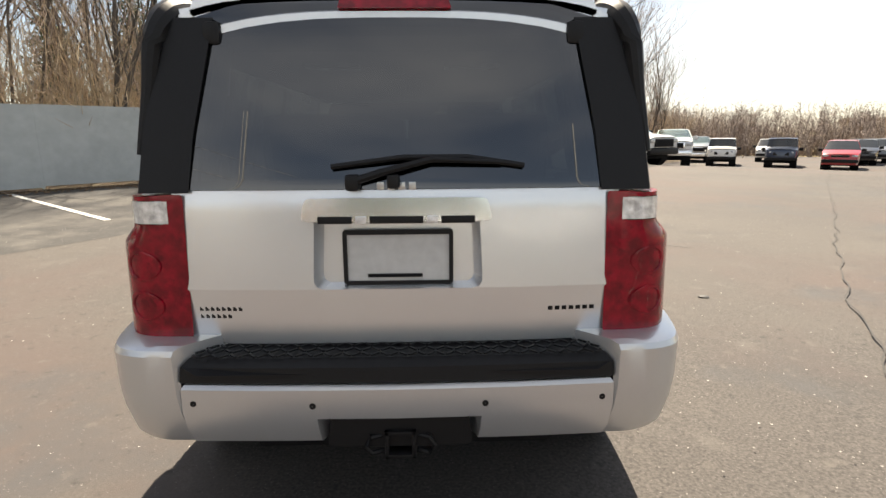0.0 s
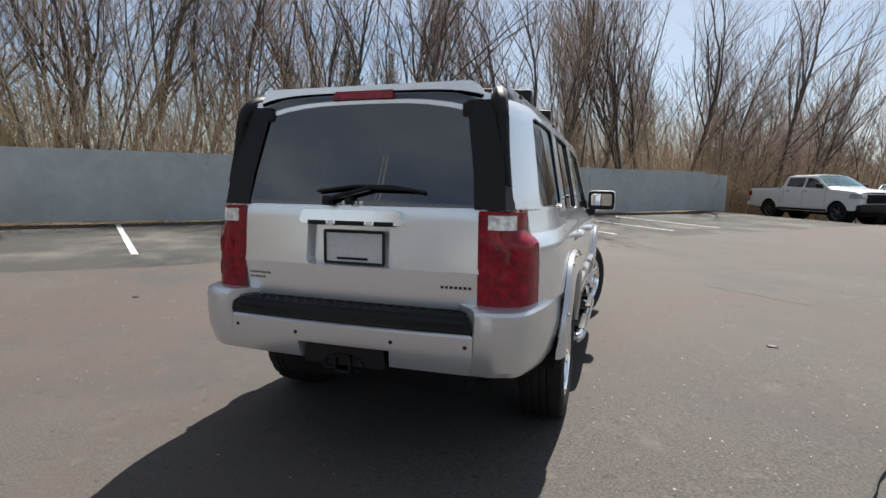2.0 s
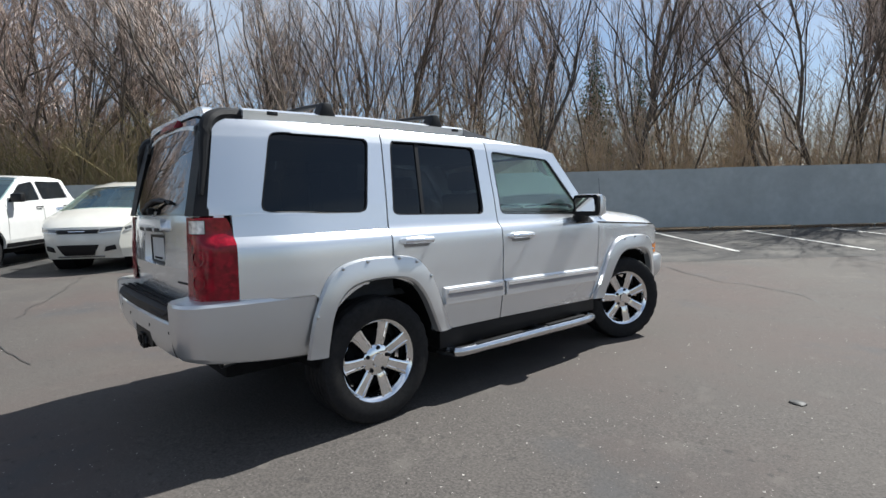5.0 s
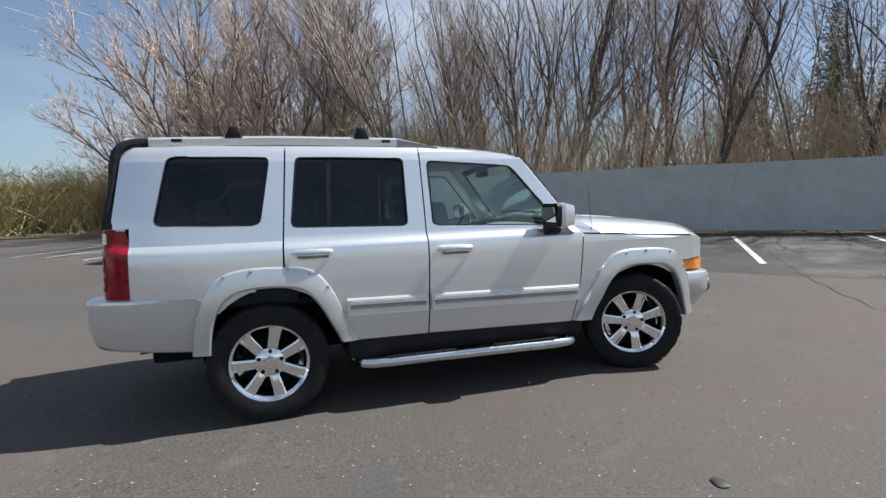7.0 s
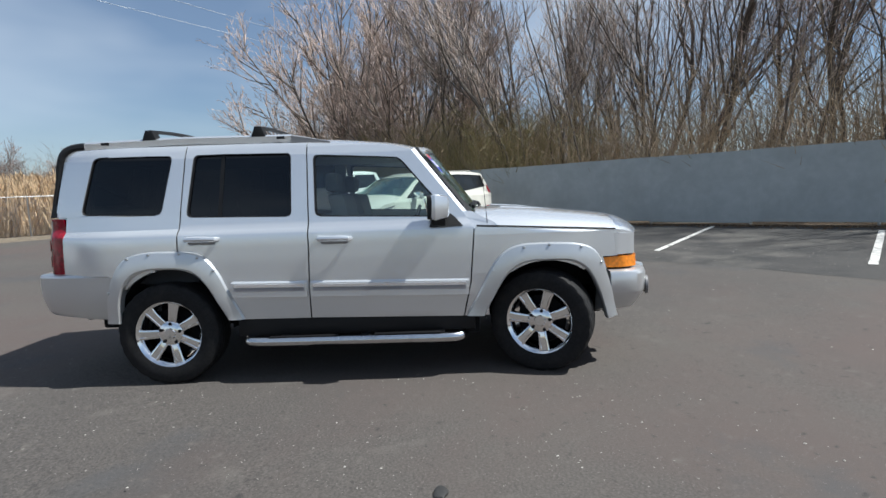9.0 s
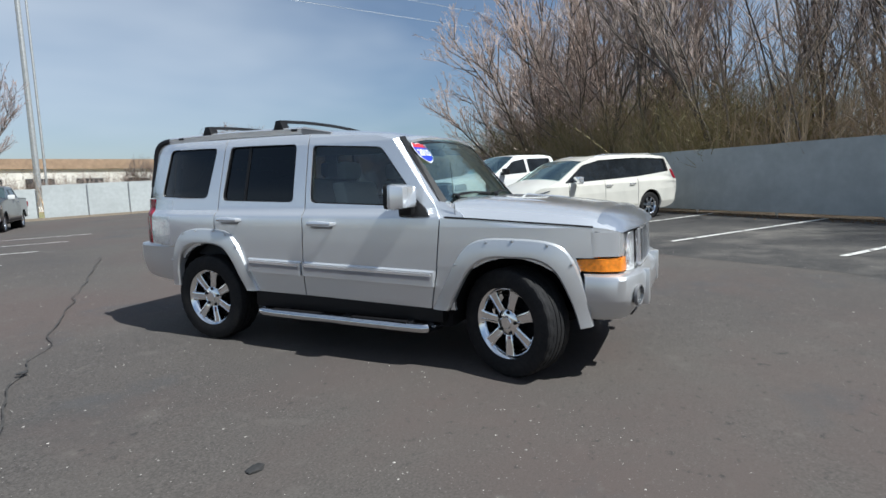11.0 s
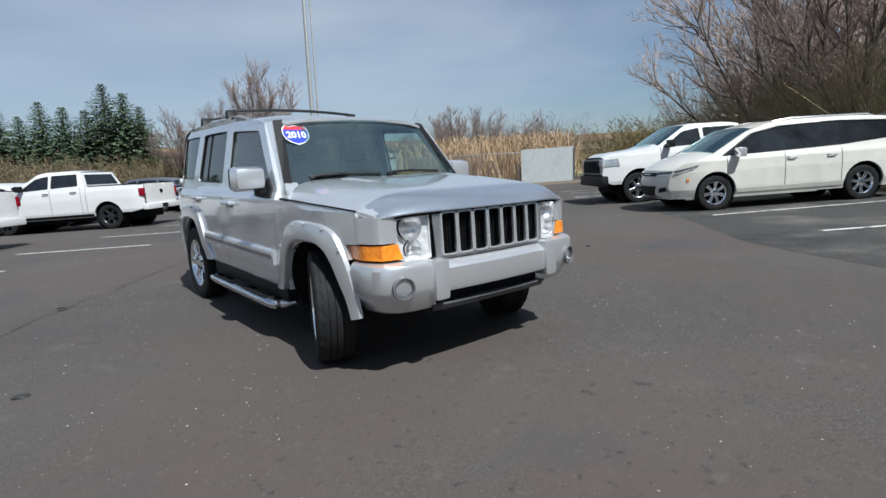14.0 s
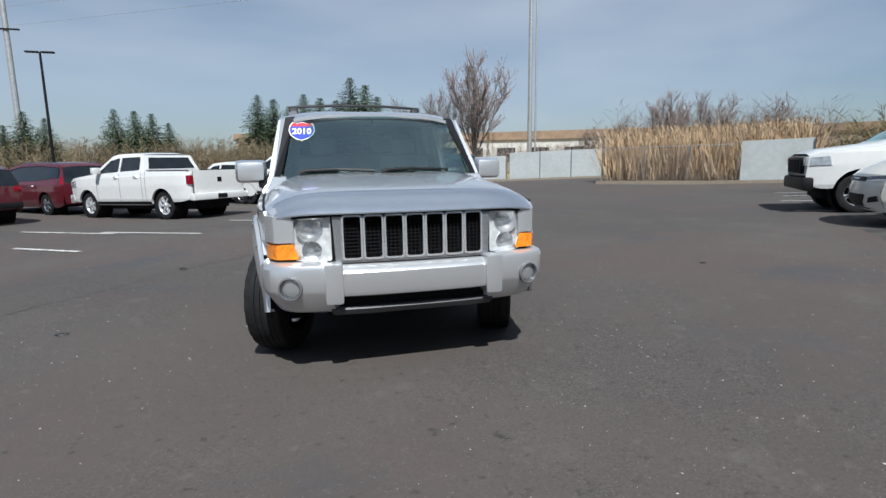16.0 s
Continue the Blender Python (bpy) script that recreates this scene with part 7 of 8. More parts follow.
# the far row, noses to the lot
vehicle("pickup_truck", "white pickup parked broadside under the bare trees", WHITE, pickup(False), (9.4, 25.3), (0.47, -0.88), BLACK_PAINT, "far row")
for x, y, kind, paint, lab in ((13.8, 28.9, "truck", WHITE, "white pickup facing the lot"), (20.8, 36.5, "boxy", WHITE, "white boxy off-roader facing the lot"), (23.6, 34.2, "boxy", NAVY_PAINT, "dark boxy off-roader facing the lot"), (25.2, 31.0, "suv", RED_PAINT, "bright red compact car facing the lot"), (27.3, 28.0, "suv", BLACK_PAINT, "black sport utility car facing the lot"),
                               (21.8, 42.0, "truck", GREY_PAINT, "grey pickup behind the far row"), (27.4, 41.5, "suv", WHITE, "white car behind the far row"), (30.5, 36.0, "suv", BLACK_PAINT, "black car behind the far row"), (33.5, 38.5, "suv", GREY_PAINT, "grey car behind the far row"), (-6.1, -22.6, "truck", BLACK_PAINT, "black pickup far across the lot"), (-8.6, -22.9, "truck", BLACK_PAINT, "black pickup far across the lot"), (-3.2, -24.5, "suv", GREY_PAINT, "dark grey car far across the lot"), (1.6, -19.5, "suv", BLACK_PAINT, "black car behind the white pickups"), (3.3, -17.4, "suv", WHITE, "white car behind the white pickups"), (14.5, -18.0, "suv", GREY_PAINT, "grey car in the far row"), (17.0, -16.2, "suv", WHITE, "white car in the far row")):
    spec = pickup(True) if kind == "truck" else suv(kind == "boxy")
    face = Vector((1.5, 2.0)) - Vector((x, y))
    if kind == "truck" and y < 0:
        face = Vector((0.6, 0.8))
    if y < 0 and kind == "suv":
        face = Vector(AWAY)
    vehicle("pickup_truck" if kind == "truck" else "sport_utility_car", lab, paint, spec, (x, y), face, CHROME_DULL, "far row")

# ---- trees and scrub ----
BARK = material("grey_brown_bark", (0.098, 0.081, 0.068), 0.9, grain=(6, 6), vary=0.35, object_random=0.25)
BUD = material("pinkish_spring_buds", (0.37, 0.275, 0.23), 0.9, grain=(2, 4), vary=0.3, object_random=0.2)
TWIG = material("thin_brown_twigs", (0.34, 0.275, 0.235), 0.9, grain=(3, 4), vary=0.5, object_random=0.25)
SCRUB = material("dry_scrub_stems", (0.40, 0.305, 0.20), 0.95, grain=(0.7, 4), vary=0.4)
GREENISH = material("early_green_scrub", (0.27, 0.225, 0.11), 0.9, grain=(0.8, 4), vary=0.4)
NEEDLE = material("spruce_needles", (0.085, 0.118, 0.068), 0.95, spec=0.15, grain=(3, 4), vary=0.45, object_random=0.2)
HEDGE = material("olive_brown_bushes", (0.21, 0.165, 0.10), 0.95, grain=(0.5, 4), vary=0.5)
REED = material("dry_reeds", (0.58, 0.43, 0.27), 0.9, grain=(1.5, 5), vary=0.3)


class Strands:
    """Collects thin tapered bars into one mesh."""

    def __init__(self, fine=0.0065, extra=0):
        self.v, self.f, self.fine, self.extra = [], [], fine, extra

    def bar(self, pts, r0, r1, sides=3):
        base = len(self.v)
        n = len(pts)
        for i, p in enumerate(pts):
            way = (pts[min(i + 1, n - 1)] - pts[max(i - 1, 0)]).normalized()
            side = way.orthogonal().normalized()
            up = way.cross(side)
            r = r0 + (r1 - r0) * i / (n - 1)
            for k in range(sides):
                a = 6.2832 * k / sides
                self.v.append(p + r * (math.cos(a) * side + math.sin(a) * up))
        for i in range(n - 1):
            for k in range(sides):
                j = (k + 1) % sides
                self.f.append((base + i * sides + k, base + i * sides + j, base + (i + 1) * sides + j, base + (i + 1) * sides + k))

    def leaf(self, p, way, side, length, width):
        b = len(self.v)
        self.v += [p, p + way * length * 0.5 + side * width, p + way * length, p + way * length * 0.5 - side * width]
        self.f.append((b, b + 1, b + 2, b + 3))

    def mesh(self, name, mat):
        me = bpy.data.meshes.new(name)
        me.from_pydata([tuple(p) for p in self.v], [], self.f)
        me.materials.append(mat)
        return me


def grow(rnd, wood, twigs, buds, p, way, length, r, depth, lean, wide=1.0):
    """One crooked limb and those that spring from it."""
    if depth == 0:
        side = way.orthogonal().normalized()
        bend = (way + Vector((rnd.gauss(0, 0.25), rnd.gauss(0, 0.25), 0.12))).normalized()
        twigs.leaf(p, bend, (side + 0.6 * way.cross(side)).normalized(), length, max(r, twigs.fine))
        if rnd.random() < 0.45:
            q = p + bend * length * rnd.uniform(0.45, 1.0)
            a = rnd.uniform(0, 6.28)
            buds.leaf(q, Vector((math.cos(a), math.sin(a), rnd.uniform(-0.3, 0.8))).normalized(), side, rnd.uniform(0.07, 0.16), 0.016)
        return
    n = 6 if depth > 2 else 4 if depth > 1 else 2
    pts = [p]
    crook = 0.13 if depth > 2 else 0.17
    for i in range(n):
        way = (way + Vector((rnd.gauss(0, crook), rnd.gauss(0, crook), rnd.gauss(0.05, 0.06))) + lean * 0.04).normalized()
        pts.append(pts[-1] + way * length / n)
    (wood if depth > 1 else twigs).bar(pts, r, r * 0.5, 6 if depth > 3 else 4 if depth > 1 else 3)
    kids = {4: 7, 3: 4, 2: 3, 1: 4}[depth] + (twigs.extra if depth < 4 else 0)
    for k in range(kids):
        t = (0.38 if depth == 4 else 0.2) + (0.62 if depth == 4 else 0.8) * (k + rnd.random()) / kids
        q = pts[min(int(t * n), n - 1)].lerp(pts[min(int(t * n) + 1, n)], t * n - int(t * n))
        a = rnd.uniform(0, 6.28)
        out = Vector((math.cos(a), math.sin(a), 0))
        w = (way * rnd.uniform(0.6, 1.1) + out * rnd.uniform(0.45, 1.0) * wide + Vector((0, 0, 0.34))).normalized()
        grow(rnd, wood, twigs, buds, q, w, length * rnd.uniform(0.40, 0.68), max(0.008, r * (1 - 0.5 * t) * rnd.uniform(0.42, 0.62)), depth - 1, lean, wide)
    grow(rnd, wood, twigs, buds, pts[-1], way, length * 0.62, max(0.008, r * 0.5), depth - 1, lean, wide)


def bare_tree(seed, height, spread=0.5, forks=1, wide=1.0, girth=0.0098, fine=0.0065, extra=0):
    rnd = random.Random(seed)
    wood, twigs, buds = Strands(), Strands(fine, extra), Strands()
    lean = Vector((rnd.gauss(0, 0.6), rnd.gauss(0, 0.6), 0))
    for k in range(forks):
        a = rnd.uniform(0, 6.28)
        way = Vector((math.cos(a) * spread * (forks > 1), math.sin(a) * spread * (forks > 1), 1)).normalized()
        grow(rnd, wood, twigs, buds, Vector((0.1 * math.cos(a) * (forks > 1), 0.1 * math.sin(a) * (forks > 1), -0.2)), way, height * 0.50, girth * height * (1 if forks == 1 else 0.6), 4, lean, wide)
    split = len(twigs.f)
    base = len(twigs.v)
    twigs.v += buds.v
    twigs.f += [tuple(i + base for i in f) for f in buds.f]
    crown = twigs.mesh("crown", TWIG)
    crown.materials.append(BUD)
    crown.polygons.foreach_set("material_index", [0] * split + [1] * len(buds.f))
    return wood.mesh("trunk", BARK), crown


TREES = [bare_tree(11, 12, wide=0.6), bare_tree(12, 13.5, wide=0.55), bare_tree(13, 11, wide=0.65), bare_tree(14, 14, wide=0.55)]
TREES += [bare_tree(15, 12.5, 0.22, 2, 0.7), bare_tree(16, 11.5, wide=0.75), bare_tree(17, 13, wide=0.7)]


BROAD_BUD = material("pale_pinkish_buds", (0.45, 0.355, 0.30), 0.9, grain=(2, 4), vary=0.3)
BROAD_TWIG = material("reddish_brown_twigs", (0.40, 0.30, 0.25), 0.9, grain=(2, 4), vary=0.35, object_random=0.2)


def turned(rnd, way, lo, hi):
    """A direction that leaves another by lo to hi degrees."""
    side = way.orthogonal().normalized()
    a, b = rnd.uniform(0, 6.28), math.radians(rnd.uniform(lo, hi))
    return (way * math.cos(b) + (side * math.cos(a) + way.cross(side) * math.sin(a)) * math.sin(b)).normalized()


def fan_tree(seed, height, stems=12, spread=62, foot=0.0, fine=1.0, mats=None):
    """Many dark stems that fan out from one foot, under a rounded crown of upright budding twigs."""
    rnd = random.Random(seed)
    wood, twigs, buds = Strands(), Strands(), Strands()
    for k in range(stems):
        a = 2.4 * k + rnd.uniform(-0.3, 0.3)
        tilt = math.radians(spread * ((k + 0.5) / stems) ** 0.8)
        way = Vector((math.cos(a) * math.sin(tilt), math.sin(a) * math.sin(tilt), math.cos(tilt)))
        long = height * (1 - 0.36 * (k / stems)) * rnd.uniform(0.9, 1.05)
        near_axis = 0.25 if foot == 0 else 0.06
        pts = [Vector((near_axis * math.cos(a), near_axis * math.sin(a), foot - 0.2 + (foot > 0) * 0.12 * height * k / stems))]
        long *= 1 - foot / height
        for i in range(8):
            way = (way + Vector((rnd.gauss(0, 0.07), rnd.gauss(0, 0.07), 0.05))).normalized()
            pts.append(pts[-1] + way * long / 8)
        wood.bar(pts, 0.0085 * height * (1 if foot == 0 else 0.75), 0.012, 6)
        for j in range(15):
            t = 0.22 + 0.76 * (j + rnd.random()) / 15
            q = pts[int(t * 8)].lerp(pts[min(int(t * 8) + 1, 8)], t * 8 - int(t * 8))
            w = turned(rnd, (pts[int(t * 8) + 1] - pts[int(t * 8)]).normalized(), 18, 42) if t < 0.99 else way
            ln = long * rnd.uniform(0.20, 0.34) * (1.15 - 0.6 * t)
            m = q + w * ln * 0.5
            w = (w + Vector((0, 0, 0.22))).normalized()
            e = m + w * ln * 0.5
            wood.bar([q, m, e], 0.024, 0.009, 4)
            for i in range(8):
                u = rnd.uniform(0.15, 1.0)
                f = q.lerp(m, 2 * u) if u < 0.5 else m.lerp(e, 2 * u - 1)
                d = turned(rnd, (w + Vector((0, 0, 0.15))).normalized(), 12, 40)
                l = rnd.uniform(0.5, 1.05)
                g = f + d * l * 0.5
                d = (d + Vector((0, 0, 0.2))).normalized()
                twigs.bar([f, g, g + d * l * 0.5], 0.0085 * fine, 0.005 * fine, 3)
                for b in range(6):
                    o = f.lerp(g + d * l * 0.5, rnd.uniform(0.2, 1.0))
                    v = turned(rnd, d, 15, 50)
                    buds.leaf(o, v, v.orthogonal().normalized(), rnd.uniform(0.10, 0.30), 0.009 * fine)
    split, base = len(twigs.f), len(twigs.v)
    twigs.v += buds.v
    twigs.f += [tuple(i + base for i in f) for f in buds.f]
    if foot > 0:
        wood.bar([Vector((0, 0, -0.3)), Vector((0.03, 0, foot)), Vector((0, 0, foot + 0.3 * height))], 0.014 * height, 0.007 * height, 8)
    crown = twigs.mesh("crown", (mats or (BROAD_TWIG, BROAD_BUD))[0])
    crown.materials.append((mats or (BROAD_TWIG, BROAD_BUD))[1])
    crown.polygons.foreach_set("material_index", [0] * split + [1] * len(buds.f))
    return wood.mesh("trunk", BARK), crown


BROAD = [fan_tree(31, 8.8, 22, 60), fan_tree(32, 8.4, 21, 64)]
DENSE = [bare_tree(18, 12.5, wide=0.65, extra=1), bare_tree(19, 11.5, wide=0.75, extra=1)]
LONE_TWIG = material("dark_brown_twigs", (0.15, 0.115, 0.10), 0.9, grain=(2, 4), vary=0.3)
LONE_BUD = material("brownish_pink_buds", (0.30, 0.225, 0.20), 0.9, grain=(2, 4), vary=0.3)
LONE = [fan_tree(71 + k, 9.0, 11, 34 + 4 * k, 1.3, 1.2, (LONE_TWIG, LONE_BUD)) for k in range(4)]


def plant(meshes, x, y, scale, turn, label, group="", tilt=0.0, z=None):
    root = thing("bare_tree", label, "tree", group)
    for me, name in zip(meshes, ("trunk", "crown")):
        ob = new(name, me)
        ob.parent = root
    root.matrix_basis = pose(x, y, rise(x, y) if z is None else z, tilt, 0, turn) @ Matrix.Diagonal((scale, scale, scale, 1))
    root.scale = (scale, scale, scale)


rnd = random.Random(7)
for k in range(64):
    a = -22 + 63 * (k + rnd.random()) / 64
    s = 1.4 + 10 * rnd.random() ** 1.3
    if a < -15 and k % 2:
        continue
    p = by_fence(a, s)
    big = rnd.uniform(0.75, 1.15) * (0.8 if a > 24 else 1.0) * (0.85 if a < -20 else 1)
    plant(TREES[k % len(TREES)], p.x, p.y, big, rnd.uniform(0, 360), "tall leafless grey-brown tree in the wood behind the fence", "wood behind the fence", rnd.uniform(-7, 7))
for k in range(7):
    p = by_fence(-17 + 7.5 * (k + rnd.random()) / 7, rnd.uniform(2, 9))
    plant(DENSE[k % 2], p.x, p.y, rnd.uniform(0.85, 1.05), rnd.uniform(0, 360), "tall leafless grey-brown tree with dense twigs in the wood", "wood behind the fence", rnd.uniform(-6, 6))
for a, s, sc in ((-25.5, 4.0, 1.40), (-29.5, 6.5, 1.0), (-21.5, 5.0, 1.30), (-33.5, 8, 0.8), (21, 4, 0.8), (27, 5, 0.75), (34, 6, 0.7)):
    p = by_fence(a, s)
    plant(BROAD[int(10 * sc) % 2], p.x, p.y, sc, a * 40, "spreading leafless tree at the end of the wood", "wood behind the fence")
for x, y, sc, tr in ((-14.5, -37.0, 1.06, 0), (-11.9, -39.4, 0.80, 1), (-9.4, -41.7, 0.70, 2), (-31, -32, 0.55, 5), (-36, -30, 0.5, 4), (-28, -36, 0.5, 6), (-24, -34, 0.42, 5), (-33, -25, 0.4, 5), (-26.6, -27.6, 0.62, 0), (-28.6, -25.6, 0.60, 4), (-31.5, -22.3, 0.50, 2), (22, 58, 0.75, 1), (27, 60, 0.6, 3), (34, 57, 0.5, 4), (18, 55, 0.8, 6), (45, 54, 0.45, 0)):
    plant(LONE[tr % 4], x, y, sc * 1.05, x * 30, "lone leafless tree far across the lot", "trees across the lot")


def scrub(name, count, place, height, mat, label, seed, r=0.008, twigs=4, lean=0.16, fine=1.0):
    rnd = random.Random(seed)
    st = Strands()
    for _ in range(count):
        x, y = place(rnd)
        h = height * rnd.uniform(0.35, 1.1)
        p = Vector((x, y, rise(x, y) - 0.05))
        way = Vector((rnd.gauss(0, lean), rnd.gauss(0, lean), 1)).normalized()
        pts = [p]
        for i in range(2):
            way = (way + Vector((rnd.gauss(0, 0.12), rnd.gauss(0, 0.12), 0))).normalized()
            pts.append(pts[-1] + way * h / 2)
        st.bar(pts, r * (0.6 + h / height), r * 0.3, 3)
        for k in range(twigs):
            q = pts[0].lerp(pts[1], rnd.uniform(0.5, 1)) if rnd.random() < 0.4 else pts[1].lerp(pts[2], rnd.random())
            a = rnd.uniform(0, 6.28)
            w = Vector((math.cos(a), math.sin(a), rnd.uniform(0.3, 1.3))).normalized()
            ln = h * rnd.uniform(0.12, 0.32) * fine
            st.leaf(q, w, w.orthogonal().normalized(), ln, r * 0.7)
    tagged(new(name, st.mesh(name, mat)), label, "scrub", kind="stuff")


def in_wood(a0, a1, s0, s1):
    def place(rnd):
        p = by_fence(rnd.uniform(a0, a1), rnd.uniform(s0, s1))
        return p.x, p.y
    return place


scrub("undergrowth", 6500, in_wood(-26, 32, 0.5, 9), 4.6, SCRUB, "dense leafless brown undergrowth behind the fence", 21, 0.010, 7)
scrub("undergrowth_edge", 1500, in_wood(-30, 36, 2, 16), 6.5, TWIG, "slender leafless saplings behind the fence", 22, 0.014, 10, 0.12)
scrub("green_undergrowth", 5200, in_wood(-31, -13, 0.6, 9), 4.2, GREENISH, "early green and brown thicket at the wood's end", 23, 0.012, 14, 0.35, 0.7)
scrub("far_undergrowth", 3500, in_wood(32, 75, 3, 16), 5.0, SCRUB, "low leafless thicket beyond the parked cars", 24, 0.018, 10, 0.25, 0.6)


def sapling(seed, height):
    """A slender stem with short upright twigs."""
    rnd = random.Random(seed)
    stem, twigs = Strands(), Strands()
    way = Vector((rnd.gauss(0, 0.13), rnd.gauss(0, 0.13), 1)).normalized()
    pts = [Vector((0, 0, -0.1))]
    for i in range(5):
        way = (way + Vector((rnd.gauss(0, 0.09), rnd.gauss(0, 0.09), 0.03))).normalized()
        pts.append(pts[-1] + way * height / 5)
    stem.bar(pts, 0.042, 0.012, 5)
    for k in range(22):
        t = 1.2 + 3.8 * rnd.random()
        q = pts[int(t)].lerp(pts[min(int(t) + 1, 5)], t - int(t))
        a = rnd.uniform(0, 6.28)
        out = Vector((math.cos(a), math.sin(a), rnd.uniform(0.7, 1.8))).normalized()
        ln = rnd.uniform(0.5, 1.7)
        tip = q + out * ln * 0.5
        end = tip + (out + Vector((0, 0, 0.4))).normalized() * ln * 0.5
        twigs.bar([q, tip, end], 0.014, 0.006, 3)
    return stem.mesh("trunk", BARK), twigs.mesh("crown", TWIG)


SAPLINGS = [sapling(90 + k, 7.5 + 0.6 * k) for k in range(7)]
rnd = random.Random(25)
for k in range(150):
    p = by_fence(-16 + 58 * (k + rnd.random()) / 150, rnd.uniform(1.3, 12))
    root = thing("sapling", "slender dark leafless sapling behind the fence", "sapling", "saplings behind the fence")
    for me, name in zip(SAPLINGS[k % 7], ("trunk", "crown")):
        new(name, me).parent = root
    root.matrix_basis = pose(p.x, p.y, p.z, rnd.uniform(-5, 5), 0, rnd.uniform(0, 360))

# forest floor behind the fence
bm = bmesh.new()
rows = [[bm.verts.new(by_fence(-40 + 2 * i, s, 0.02)) for s in (-0.2, 3, 8, 20, 40)] for i in range(70)]
for p, q in zip(rows, rows[1:]):
    for k in range(4):
        bm.faces.new((p[k], p[k + 1], q[k + 1], q[k]))
tagged(part("wood_floor", bm, EARTH, None), "brown leaf-strewn earth under the trees", "ground", kind="structure")


# reeds
def blades(name, count, place, height, label, seed, mat=REED):
    rnd = random.Random(seed)
    st = Strands()
    for _ in range(count):
        x, y = place(rnd)
        p = Vector((x, y, rise(x, y)))
        a = rnd.uniform(0, 6.28)
        h = height * rnd.uniform(0.5, 1.1)
        way = Vector((rnd.gauss(0, 0.2), rnd.gauss(0, 0.2), 1)).normalized()
        st.leaf(p, way, Vector((math.cos(a), math.sin(a), 0)), h, 0.02 * rnd.uniform(0.7, 1.5))
        if rnd.random() < 0.4:
            st.leaf(p + way * h * 0.9, (way + Vector((0.4, 0.2, 0))).normalized(), Vector((math.cos(a), math.sin(a), 0)), 0.3, 0.04)
    tagged(new(name, st.mesh(name, mat)), label, "reeds", kind="stuff")


def behind_link(rnd):
    t, s = rnd.random(), rnd.uniform(1.1, 7)
    p = Vector((-21.5, -11, 0)).lerp(Vector((-15.0, -18.2, 0)), t) + s * Vector((-0.73, -0.68, 0))
    return p.x, p.y


def far_field(rnd):
    r, a = rnd.uniform(36, 60), rnd.uniform(math.radians(190), math.radians(243))
    return r * math.cos(a), r * math.sin(a)


blades("dry_reeds", 12000, behind_link, 2.9, "tall tan dry reeds behind the wire fence", 41)
blades("far_reeds", 7000, far_field, 1.9, "tall tan dry reeds in the field", 42)
scrub("reed_bushes", 900, behind_link, 4.0, TWIG, "leafless brown bushes among the reeds", 43, 0.012, 9, 0.3)


def band(x0, y0, x1, y1, w):
    def place(rnd):
        t = rnd.random()
        return x0 + (x1 - x0) * t + rnd.gauss(0, w), y0 + (y1 - y0) * t + rnd.gauss(0, w)
    return place


scrub("brown_hedge", 7000, band(26, -40, -12, -46, 2.2), 3.7, HEDGE, "brown leafless bushes beyond the lot", 51, 0.022, 26, 0.6, 0.5)
scrub("far_bushes", 2600, band(-24, -60, -60, -20, 4.0), 4.0, TWIG, "brown leafless bushes in the field", 52, 0.025, 24, 0.4, 0.45)
scrub("far_bushes_east", 3600, band(14, 62, 62, 46, 3.0), 5.0, TWIG, "brown leafless bushes beyond the far row of cars", 54, 0.028, 24, 0.35, 0.5)
scrub("far_bushes_west", 4200, band(-31, -13, -42, -2, 2.4), 3.8, GREENISH, "olive and brown bushes past the fence's end", 53, 0.024, 24, 0.6, 0.55)


def spruce(seed, height):
    """Boughs set in a spiral up the trunk, each with many small needle sprays."""
    rnd = random.Random(seed)
    st = Strands()
    count = 520
    for i in range(count):
        z = height * (0.05 + 0.94 * (i / count) ** 0.9)
        f = 1 - z / height
        ln = (0.22 * height * f ** 0.85 + 0.05) * rnd.choice((0.55, 0.8, 1.0, 1.1, 1.3)) * rnd.uniform(0.85, 1.1)
        a = 2.4 * i + rnd.uniform(-0.4, 0.4)
        out = Vector((math.cos(a), math.sin(a), -0.30 + 0.75 * (1 - f) ** 1.5))
        side = Vector((-math.sin(a), math.cos(a), 0))
        m = max(6, int(ln / 0.055))
        for j in range(m):
            g = (j + rnd.random()) / m
            q = Vector((0, 0, z)) + out * ln * g + Vector((0, 0, -0.10 * ln * g * g))
            way = (out * rnd.uniform(0.3, 1.0) + side * rnd.uniform(-1, 1) + Vector((0, 0, rnd.uniform(-0.7, 0.25)))).normalized()
            tip = way.orthogonal().normalized()
            st.leaf(q, way, (tip * math.cos(5 * a + j) + way.cross(tip) * math.sin(5 * a + j)), (0.07 + 0.24 * f * (1 - 0.4 * g)) * rnd.uniform(0.7, 1.4), 0.022 + 0.070 * f)
    trunk = Strands()
    trunk.bar([Vector((0, 0, -0.2)), Vector((0, 0, height * 0.5)), Vector((0, 0, height * 0.98))], 0.012 * height, 0.01, 6)
    return trunk.mesh("trunk", BARK), st.mesh("crown", NEEDLE)


